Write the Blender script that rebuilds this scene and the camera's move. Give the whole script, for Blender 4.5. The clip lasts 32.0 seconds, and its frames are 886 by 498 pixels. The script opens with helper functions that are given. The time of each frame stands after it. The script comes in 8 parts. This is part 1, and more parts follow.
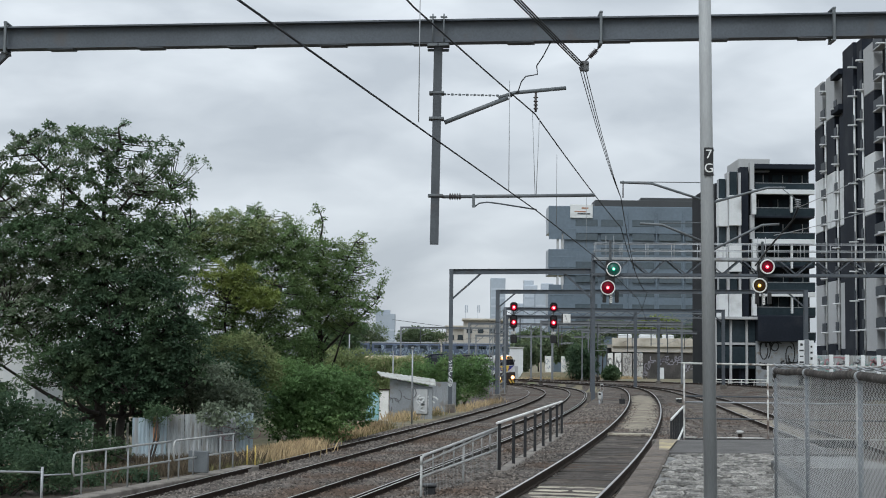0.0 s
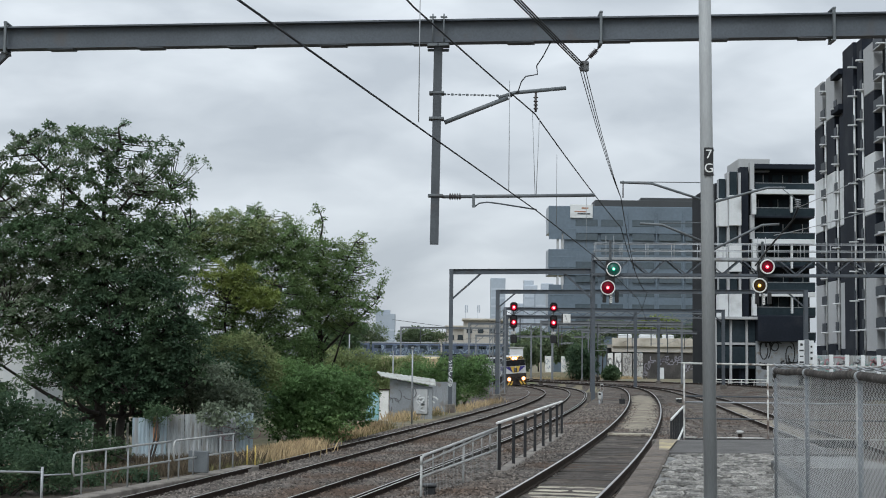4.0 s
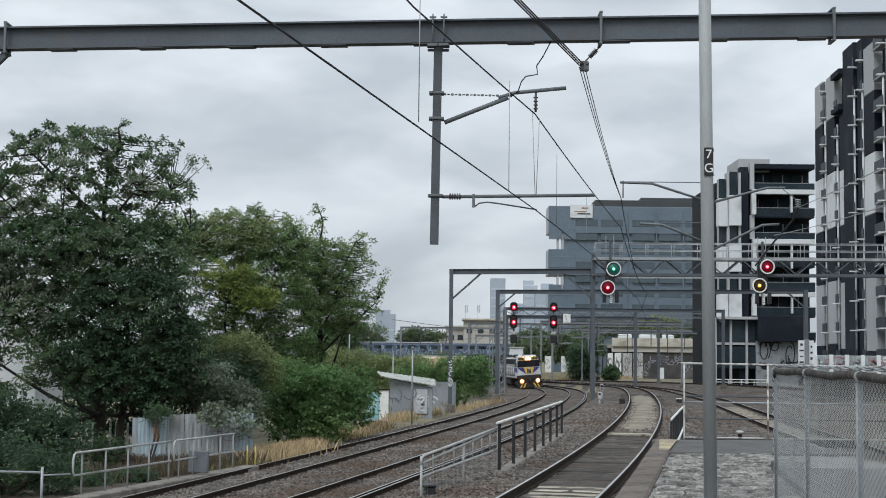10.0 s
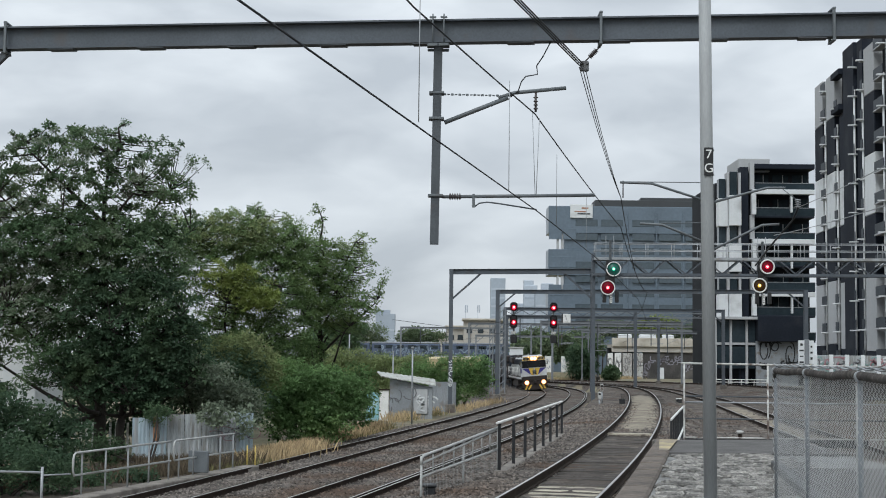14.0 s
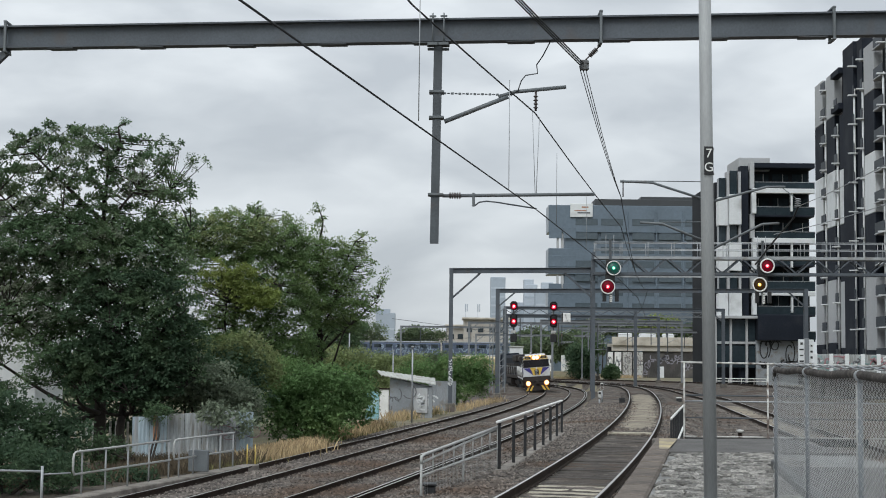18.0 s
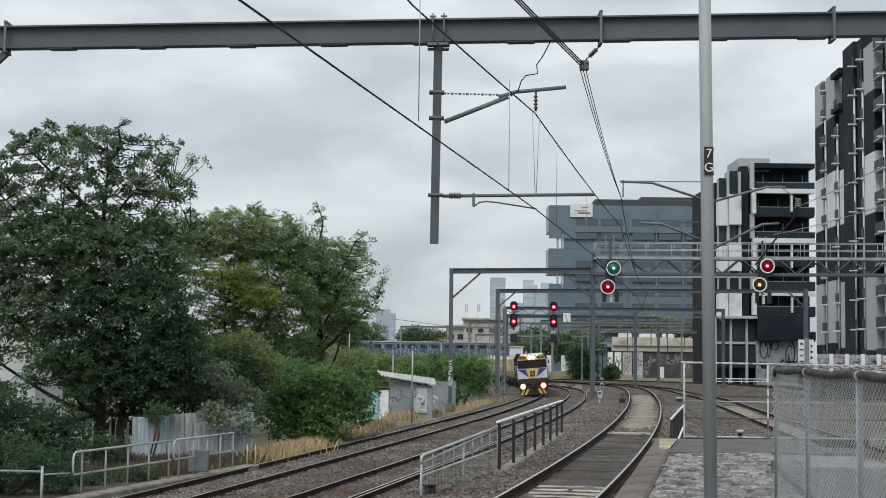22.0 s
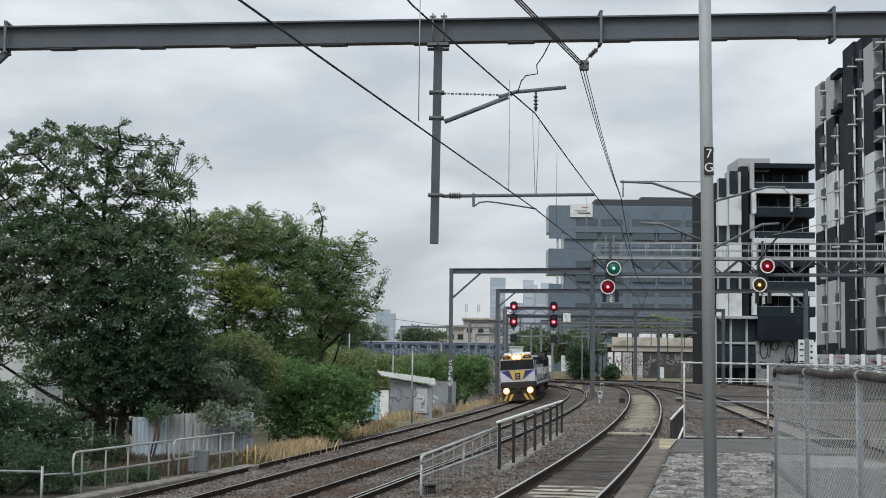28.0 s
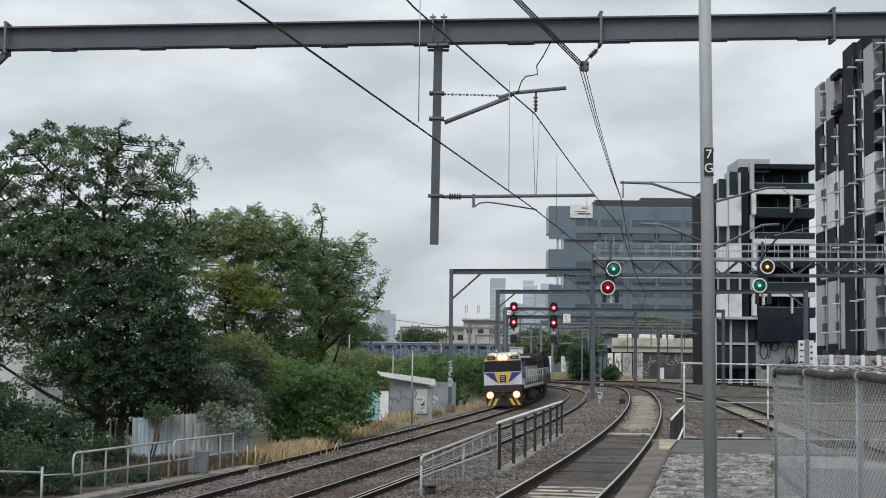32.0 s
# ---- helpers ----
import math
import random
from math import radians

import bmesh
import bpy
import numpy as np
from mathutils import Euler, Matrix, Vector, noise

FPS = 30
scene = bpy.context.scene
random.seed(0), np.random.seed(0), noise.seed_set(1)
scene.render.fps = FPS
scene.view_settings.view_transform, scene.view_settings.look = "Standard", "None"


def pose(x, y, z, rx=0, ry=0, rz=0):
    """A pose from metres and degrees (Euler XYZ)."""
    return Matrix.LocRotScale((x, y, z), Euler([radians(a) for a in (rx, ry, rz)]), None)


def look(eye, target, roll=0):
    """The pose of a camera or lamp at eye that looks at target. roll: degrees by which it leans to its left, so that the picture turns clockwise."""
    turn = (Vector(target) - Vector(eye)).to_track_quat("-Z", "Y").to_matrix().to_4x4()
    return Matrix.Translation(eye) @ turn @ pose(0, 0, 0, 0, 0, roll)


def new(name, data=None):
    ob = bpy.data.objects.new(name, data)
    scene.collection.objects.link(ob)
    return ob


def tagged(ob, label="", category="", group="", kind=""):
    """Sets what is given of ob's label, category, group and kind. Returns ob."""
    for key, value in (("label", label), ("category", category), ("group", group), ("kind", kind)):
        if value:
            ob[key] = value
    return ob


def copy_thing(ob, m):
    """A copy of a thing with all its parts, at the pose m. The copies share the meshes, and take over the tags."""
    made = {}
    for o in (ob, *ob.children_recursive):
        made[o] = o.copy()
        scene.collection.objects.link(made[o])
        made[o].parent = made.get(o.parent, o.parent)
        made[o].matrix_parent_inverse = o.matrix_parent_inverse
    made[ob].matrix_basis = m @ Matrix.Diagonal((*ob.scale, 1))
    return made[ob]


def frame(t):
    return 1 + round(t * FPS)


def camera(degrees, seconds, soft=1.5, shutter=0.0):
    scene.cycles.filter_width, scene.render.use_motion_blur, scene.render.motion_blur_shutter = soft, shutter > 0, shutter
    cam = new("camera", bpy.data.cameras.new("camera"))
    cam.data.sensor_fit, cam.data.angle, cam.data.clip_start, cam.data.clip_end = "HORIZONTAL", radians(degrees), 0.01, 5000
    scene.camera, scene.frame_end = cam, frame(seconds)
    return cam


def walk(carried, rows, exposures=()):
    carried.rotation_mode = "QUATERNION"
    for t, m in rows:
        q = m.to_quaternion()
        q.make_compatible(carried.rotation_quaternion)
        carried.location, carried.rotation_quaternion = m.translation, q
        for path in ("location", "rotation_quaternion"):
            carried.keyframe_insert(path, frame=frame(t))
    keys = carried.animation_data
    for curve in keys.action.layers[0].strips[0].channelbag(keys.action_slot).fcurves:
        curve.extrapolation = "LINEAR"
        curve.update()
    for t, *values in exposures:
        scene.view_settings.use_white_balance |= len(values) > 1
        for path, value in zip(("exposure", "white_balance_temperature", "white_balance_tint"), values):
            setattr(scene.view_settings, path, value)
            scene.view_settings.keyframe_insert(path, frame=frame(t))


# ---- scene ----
# field of view 34.83 degrees, 2.32 m above the near rails, standing on the platform
cam = camera(34.83, 32.0, soft=1.0)
PX = 1 / 2500.0
NODS = [(0, 0), (14.5, 0), (16.5, 1.0), (17.5, 1.7), (18.7, 1.7), (19.0, 3.0), (19.3, 2.0), (20, 1.7), (21.8, 1.7), (22.5, 0),
        (25.2, 0.3), (27.5, 1.2), (28.6, 1.2), (29.3, 0), (32, 0)]


def view(nod):
    p = math.atan(190 * PX) - nod * PX
    return look((0, 0, 2.32), (0, 10 * math.cos(p), 2.32 + 10 * math.sin(p)), 0.65)


walk(cam, [(t, view(n)) for t, n in NODS], [(0, 0.16, 6400, 10), (14.2, 0.16, 6430, 10), (17, 0.16, 6560, 10), (32, 0.16, 6580, 10)])

# ---- light: overcast sky and a broad weak sun ----
SUN_EL, SUN_AZ = radians(47), radians(-158)
world = bpy.data.worlds.new("overcast_sky")
scene.world = world
world.use_nodes = True
wn, wl = world.node_tree.nodes, world.node_tree.links
wn.clear()


def wnode(kind, **kw):
    n = wn.new(kind)
    for k, v in kw.items():
        n.inputs[k].default_value = v
    return n


sky = wn.new("ShaderNodeTexSky")
sky.sky_type, sky.sun_disc, sky.sun_elevation, sky.sun_rotation = "NISHITA", False, SUN_EL, SUN_AZ
sky_bg = wnode("ShaderNodeBackground", Strength=0.06)
wl.new(sky.outputs[0], sky_bg.inputs[0])
tc = wn.new("ShaderNodeTexCoord")
wmap = wn.new("ShaderNodeMapping")
wmap.inputs["Scale"].default_value = (1.0, 1.0, 2.6)
wmap.inputs["Rotation"].default_value = (0, radians(7), 0)
wl.new(tc.outputs["Generated"], wmap.inputs[0])
warp = wnode("ShaderNodeTexNoise", Scale=5.0, Detail=3.0)
wl.new(wmap.outputs[0], warp.inputs["Vector"])
wadd = wn.new("ShaderNodeMixRGB")
wadd.blend_type, wadd.inputs[0].default_value = "ADD", 0.16
wl.new(wmap.outputs[0], wadd.inputs[1])
wl.new(warp.outputs["Color"], wadd.inputs[2])
cl = wnode("ShaderNodeTexNoise", Scale=7.5, Detail=7.0, Roughness=0.46)
wl.new(wadd.outputs[0], cl.inputs["Vector"])
ramp = wn.new("ShaderNodeValToRGB")
ramp.color_ramp.elements[0].position, ramp.color_ramp.elements[1].position = 0.34, 0.68
ramp.color_ramp.elements[0].color = (0.45, 0.495, 0.54, 1)
ramp.color_ramp.elements[1].color = (0.66, 0.71, 0.75, 1)
wl.new(cl.outputs["Fac"], ramp.inputs[0])
# an overcast sky is brighter towards the zenith
sep = wn.new("ShaderNodeSeparateXYZ")
wl.new(tc.outputs["Generated"], sep.inputs[0])
lift = wn.new("ShaderNodeMapRange")
for k, v in zip(("From Min", "From Max", "To Min", "To Max"), (0.0, 1.0, 0.97, 1.75)):
    lift.inputs[k].default_value = v
wl.new(sep.outputs["Z"], lift.inputs["Value"])
cloud_bg = wn.new("ShaderNodeBackground")
wl.new(ramp.outputs[0], cloud_bg.inputs[0])
wl.new(lift.outputs["Result"], cloud_bg.inputs["Strength"])
wmix = wnode("ShaderNodeMixShader", Fac=0.93)
wl.new(sky_bg.outputs[0], wmix.inputs[1])
wl.new(cloud_bg.outputs[0], wmix.inputs[2])
wout = wn.new("ShaderNodeOutputWorld")
wl.new(wmix.outputs[0], wout.inputs[0])

sun = new("sun", bpy.data.lights.new("sun", "SUN"))
sun.data.energy, sun.data.angle, sun.data.color = 1.45, radians(30), (0.97, 1.0, 0.99)
sun.matrix_basis = look((0, 0, 60), (-60 * math.cos(SUN_EL) * math.sin(SUN_AZ), -60 * math.cos(SUN_EL) * math.cos(SUN_AZ), 60 - 60 * math.sin(SUN_EL)))


# ---- materials ----
def mat(name, base, rough=0.8, metal=0.0, vary=0.25, scale=3.0, fine=40.0, bump=0.2, stain=None, stain_amount=0.0, stain_scale=1.2, per_object=0.0, per_island=0.0,
        stretch=(1, 1, 1), emit=None, power=0.0, spec=0.5):
    """Base colour broken up at two scales, with stains, grain relief and a little change from piece to piece."""
    m = bpy.data.materials.new(name)
    m.use_nodes = True
    n, l = m.node_tree.nodes, m.node_tree.links
    b = n["Principled BSDF"]
    b.inputs["Roughness"].default_value, b.inputs["Metallic"].default_value = rough, metal
    b.inputs["Specular IOR Level"].default_value = spec
    co = n.new("ShaderNodeTexCoord")
    mp = n.new("ShaderNodeMapping")
    mp.inputs["Scale"].default_value = stretch
    l.new(co.outputs["Object"], mp.inputs[0])

    def noise_tex(sc, detail=4.0):
        t = n.new("ShaderNodeTexNoise")
        t.inputs["Scale"].default_value, t.inputs["Detail"].default_value = sc, detail
        l.new(mp.outputs[0], t.inputs["Vector"])
        return t

    def mix(kind, fac, a, c):
        x = n.new("ShaderNodeMixRGB")
        x.blend_type = kind
        for i, v in enumerate((fac, a, c)):
            if isinstance(v, (int, float)):
                x.inputs[i].default_value = v
            elif isinstance(v, tuple):
                x.inputs[i].default_value = (*v, 1)
            else:
                l.new(v, x.inputs[i])
        return x.outputs[0]

    def spread(sock, lo, hi, a, c):
        r = n.new("ShaderNodeMapRange")
        for k, v in zip(("From Min", "From Max", "To Min", "To Max"), (lo, hi, a, c)):
            r.inputs[k].default_value = v
        l.new(sock, r.inputs["Value"])
        return r.outputs["Result"]

    coarse, grain = noise_tex(scale), noise_tex(fine, 3.0)
    f1 = spread(coarse.outputs["Fac"], 0.3, 0.7, 1 - vary, 1 + vary)
    f2 = spread(grain.outputs["Fac"], 0.3, 0.7, 1 - vary * 0.7, 1 + vary * 0.7)
    c = mix("MULTIPLY", 1.0, base, f1)
    c = mix("MULTIPLY", 1.0, c, f2)
    if stain:
        st = noise_tex(stain_scale, 6.0)
        c = mix("MIX", spread(st.outputs["Fac"], 0.62 - 0.3 * stain_amount, 0.78 - 0.3 * stain_amount, 0, 1), c, stain)
    if per_object:
        oi = n.new("ShaderNodeObjectInfo")
        c = mix("MULTIPLY", 1.0, c, spread(oi.outputs["Random"], 0, 1, 1 - per_object, 1 + per_object))
    if per_island:
        ge = n.new("ShaderNodeNewGeometry")
        c = mix("MULTIPLY", 1.0, c, spread(ge.outputs["Random Per Island"], 0, 1, 1 - per_island, 1 + per_island))
    l.new(c, b.inputs["Base Color"])
    if bump:
        bp = n.new("ShaderNodeBump")
        bp.inputs["Strength"].default_value, bp.inputs["Distance"].default_value = bump, 0.02
        l.new(grain.outputs["Fac"], bp.inputs["Height"])
        l.new(bp.outputs[0], b.inputs["Normal"])
    if emit:
        b.inputs["Emission Color"].default_value, b.inputs["Emission Strength"].default_value = (*emit, 1), power
    return m


def leaf_mat(name, base, tip):
    m = mat(name, base, rough=0.7, vary=0.3, scale=0.7, fine=2.4, bump=0, stain=tip, stain_amount=0.45, stain_scale=0.6, per_island=0.16, spec=0.12)
    n, l = m.node_tree.nodes, m.node_tree.links
    b = n["Principled BSDF"]
    tr = n.new("ShaderNodeBsdfTranslucent")
    l.new(b.inputs["Base Color"].links[0].from_socket, tr.inputs["Color"])
    mx = n.new("ShaderNodeMixShader")
    mx.inputs[0].default_value = 0.45
    l.new(b.outputs[0], mx.inputs[1])
    l.new(tr.outputs[0], mx.inputs[2])
    l.new(mx.outputs[0], n["Material Output"].inputs[0])
    return m


STEEL = mat("painted_grey_steel", (0.08, 0.093, 0.109), 0.6, 0.1, 0.16, 0.8, 25, 0.08, (0.085, 0.08, 0.08), 0.15, 1.5)
STEEL_DARK = mat("weathered_dark_steel", (0.075, 0.085, 0.095), 0.65, 0.2, 0.2, 1.5, 30, 0.1, (0.13, 0.09, 0.07), 0.2)
GALV = mat("galvanised_steel", (0.33, 0.345, 0.36), 0.5, 0.45, 0.15, 2.5, 40, 0.08, (0.22, 0.2, 0.18), 0.15)
GALV_PALE = mat("pale_galvanised_tube", (0.43, 0.435, 0.425), 0.55, 0.15, 0.15, 2.5, 40, 0.08, (0.3, 0.28, 0.26), 0.25)
# galvanised grey darkened for arms that stand backlit against the sky
ARM = mat("dull_grey_arm_steel", (0.13, 0.145, 0.155), 0.6, 0.15, 0.15, 2.5, 40, 0.08, (0.09, 0.08, 0.075), 0.2)
POLE = mat("dull_zinc_pole", (0.31, 0.322, 0.325), 0.6, 0.1, 0.1, 1.5, 30, 0.08, (0.22, 0.22, 0.22), 0.2, 1.0, stretch=(3, 3, 0.6))
WIRE = mat("dark_copper_wire", (0.03, 0.033, 0.037), 0.95, 0.0, 0.1, 1, 20, 0)
CERAMIC = mat("brown_glazed_insulator", (0.06, 0.05, 0.05), 0.25, 0, 0.1, 4, 30, 0)
RUST = mat("rusty_rail_steel", (0.032, 0.023, 0.018), 0.9, 0.0, 0.3, 3, 40, 0.2, spec=0.15)
RAILTOP = mat("polished_rail_head", (0.5, 0.49, 0.48), 0.34, 0.8, 0.12, 1.5, 30, 0.03)
TIMBER = mat("dark_old_timber", (0.068, 0.06, 0.053), 0.9, 0, 0.35, 2, 30, 0.4, per_object=0.3, stretch=(1, 6, 6))
SLEEPER = mat("dusty_brown_concrete_sleeper", (0.17, 0.154, 0.137), 0.95, 0, 0.25, 2, 40, 0.3, (0.10, 0.085, 0.075), 0.4, per_object=0.2)
TAN = mat("tan_weathered_sleeper", (0.42, 0.385, 0.31), 0.9, 0, 0.25, 3, 40, 0.3, (0.14, 0.12, 0.10), 0.35, 3, per_object=0.12, stretch=(1, 4, 4))
PLANK = mat("reddish_crossing_plank", (0.17, 0.128, 0.105), 0.9, 0, 0.25, 3, 40, 0.3, stretch=(1, 5, 5))
CONCRETE = mat("pale_concrete", (0.40, 0.375, 0.33), 0.9, 0, 0.2, 2, 40, 0.25, (0.2, 0.18, 0.16), 0.3, per_object=0.14)
KERB = mat("stained_grey_concrete", (0.21, 0.19, 0.168), 0.9, 0, 0.25, 2, 40, 0.3, (0.11, 0.095, 0.082), 0.4, 1.4)
BLUESTONE = mat("worn_bluestone", (0.13, 0.117, 0.103), 0.9, 0, 0.4, 5, 45, 0.6, (0.1, 0.08, 0.07), 0.35, per_object=0.16)
BALLAST = mat("crushed_basalt_ballast", (0.105, 0.092, 0.082), 0.95, 0, 0.75, 1.4, 14, 1.0, (0.08, 0.056, 0.042), 0.45, 0.35, spec=0.2)
STONES = mat("basalt_stones", (0.135, 0.118, 0.105), 0.95, 0, 0.3, 0.5, 30, 0.4, (0.10, 0.07, 0.052), 0.4, 0.35, per_island=0.65)
DIRT = mat("fouled_sandy_ballast", (0.235, 0.205, 0.158), 0.95, 0, 0.35, 1.0, 18, 0.7, (0.16, 0.13, 0.10), 0.35, 0.6)
OILY = mat("oil_stained_ballast", (0.055, 0.046, 0.04), 0.9, 0, 0.5, 2.0, 22, 0.9, (0.10, 0.082, 0.066), 0.3, 1.6, spec=0.25)
COPING = mat("brown_worn_coping_stone", (0.135, 0.112, 0.094), 0.9, 0, 0.35, 4, 45, 0.5, (0.075, 0.062, 0.054), 0.4, 2.5, per_object=0.16)
EARTH = mat("dry_earth_and_weeds", (0.17, 0.145, 0.095), 0.95, 0, 0.4, 0.4, 12, 0.8, (0.09, 0.10, 0.045), 0.45, 0.15)
BLACK = mat("black_paint", (0.02, 0.021, 0.023), 0.5, 0, 0.2, 2, 30, 0.06)
WHITE = mat("white_paint", (0.72, 0.72, 0.70), 0.6, 0, 0.1, 2, 30, 0.06, (0.45, 0.43, 0.4), 0.2)
PEELING = mat("peeling_white_paint", (0.50, 0.50, 0.48), 0.75, 0, 0.15, 3, 30, 0.15, (0.13, 0.1, 0.085), 0.5, 6)
YELLOW = mat("faded_yellow_paint", (0.42, 0.35, 0.20), 0.8, 0, 0.2, 3, 30, 0.1, (0.2, 0.17, 0.15), 0.5, 2.5)
YELLOW_TUBE = mat("yellow_marker_paint", (0.52, 0.38, 0.10), 0.6, 0, 0.1, 3, 30, 0.05)
ASPHALT = mat("patched_platform_asphalt", (0.19, 0.19, 0.185), 0.92, 0, 0.35, 2.6, 22, 0.6, (0.27, 0.27, 0.258), 0.32, 1.1)
ASPHALT_DARK = mat("dark_asphalt_strip", (0.09, 0.086, 0.083), 0.92, 0, 0.25, 2.6, 30, 0.4)
CHAIN = mat("galvanised_mesh_wire", (0.4, 0.405, 0.4), 0.42, 0.55, 0.1, 4, 40, 0)
PIPE = mat("stained_brown_pipe", (0.055, 0.048, 0.044), 0.8, 0.0, 0.5, 6, 40, 0.2, (0.15, 0.135, 0.12), 0.28, 9, spec=0.2)
# zinc grey for near posts; on far portals its paleness imitates haze
STEEL_FAR = mat("zinc_and_haze_grey_steel", (0.19, 0.205, 0.22), 0.6, 0.1, 0.14, 0.8, 25, 0.08)
COBBLE = mat("pale_worn_paving_stone", (0.235, 0.225, 0.207), 0.92, 0, 0.5, 18, 60, 1.0, (0.085, 0.082, 0.078), 0.42, 13, per_object=0.5)
COBBLE_JOINED = mat("pale_worn_paving_rows", (0.235, 0.225, 0.207), 0.92, 0, 0.5, 18, 60, 1.0, (0.085, 0.082, 0.078), 0.42, 13, per_island=0.5)
BARK = mat("grey_brown_bark", (0.032, 0.027, 0.023), 0.95, 0, 0.3, 3, 25, 0.6, stretch=(1, 1, 0.3))
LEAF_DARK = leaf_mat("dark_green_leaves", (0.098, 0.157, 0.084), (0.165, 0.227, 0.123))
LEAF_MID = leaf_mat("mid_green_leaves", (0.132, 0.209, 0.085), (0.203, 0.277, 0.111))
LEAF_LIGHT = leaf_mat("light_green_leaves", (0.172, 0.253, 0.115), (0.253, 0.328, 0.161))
LEAF_SHRUB = leaf_mat("fresh_green_shrub_leaves", (0.138, 0.236, 0.094), (0.201, 0.299, 0.121))
LEAF_OLIVE = leaf_mat("pale_olive_leaves", (0.22, 0.27, 0.121), (0.286, 0.325, 0.165))
# shade on the lower-left growth is put into this darker leaf colour
LEAF_DEEP = leaf_mat("deep_green_and_shade_leaves", (0.068, 0.114, 0.068), (0.104, 0.156, 0.085))
LEAF_GREY = leaf_mat("grey_green_leaves", (0.209, 0.253, 0.182), (0.275, 0.314, 0.226))
LEAF_YELLOW = leaf_mat("yellow_green_leaves", (0.24, 0.3, 0.09), (0.288, 0.336, 0.108))
# distance haze put into a lighter, greyer leaf colour
LEAF_FAR = leaf_mat("hazed_far_leaves", (0.14, 0.19, 0.11), (0.20, 0.245, 0.14))
STRAW = mat("dry_straw_grass", (0.42, 0.32, 0.185), 0.9, 0, 0.2, 0.5, 4, 0, per_island=0.4)
WEED = mat("dull_brown_weeds", (0.085, 0.066, 0.042), 0.9, 0, 0.3, 0.5, 4, 0, per_island=0.5)
# ground colour with the trees' shade painted into it
TREE_SHADE = mat("tree_shade_brown", (0.05, 0.041, 0.031), 0.95, 0, 0.4, 1.2, 14, 0.8, (0.10, 0.08, 0.05), 0.35, 0.8)
GRASS = mat("half_green_grass", (0.15, 0.14, 0.06), 0.9, 0, 0.25, 0.5, 4, 0, per_island=0.4)
GLOSS_BLACK = mat("black_signal_enamel", (0.012, 0.012, 0.013), 0.45, 0, 0.1, 3, 30, 0)
LAMP_RED = mat("lit_red_signal_lens", (0.3, 0.01, 0.02), 0.3, 0, 0, 1, 1, 0, emit=(1.0, 0.02, 0.05), power=3.0)
# faint self-glow on the discs imitates light spilling round the lens
LAMP_RED_DIM = mat("red_signal_glow_ring", (0.07, 0.003, 0.008), 0.6, 0, 0, 1, 1, 0, emit=(0.75, 0.0, 0.05), power=0.085, spec=0.15)
LAMP_CORE = mat("lit_signal_core_pale_red", (0.8, 0.5, 0.5), 0.3, 0, 0, 1, 1, 0, emit=(1.0, 0.5, 0.5), power=3.0)
LAMP_GREEN = mat("lit_green_signal_lens", (0.02, 0.3, 0.2), 0.3, 0, 0, 1, 1, 0, emit=(0.02, 0.55, 0.33), power=1.1)
LAMP_GREEN_DIM = mat("green_signal_glow_ring", (0.006, 0.05, 0.04), 0.4, 0, 0, 1, 1, 0, emit=(0.0, 0.14, 0.1), power=0.2)
LAMP_GREEN_CORE = mat("lit_signal_core_pale_green", (0.6, 0.9, 0.8), 0.3, 0, 0, 1, 1, 0, emit=(0.6, 1.0, 0.85), power=2.0)
LAMP_AMBER = mat("lit_amber_signal_lens", (0.4, 0.25, 0.03), 0.3, 0, 0, 1, 1, 0, emit=(1.0, 0.55, 0.05), power=1.1)
LAMP_AMBER_DIM = mat("amber_signal_glow_ring", (0.022, 0.012, 0.007), 0.6, 0, 0, 1, 1, 0, emit=(0.25, 0.12, 0.02), power=0.07, spec=0.15)
LAMP_AMBER_CORE = mat("lit_signal_core_pale_amber", (0.9, 0.8, 0.5), 0.3, 0, 0, 1, 1, 0, emit=(1.0, 0.85, 0.45), power=2.0)


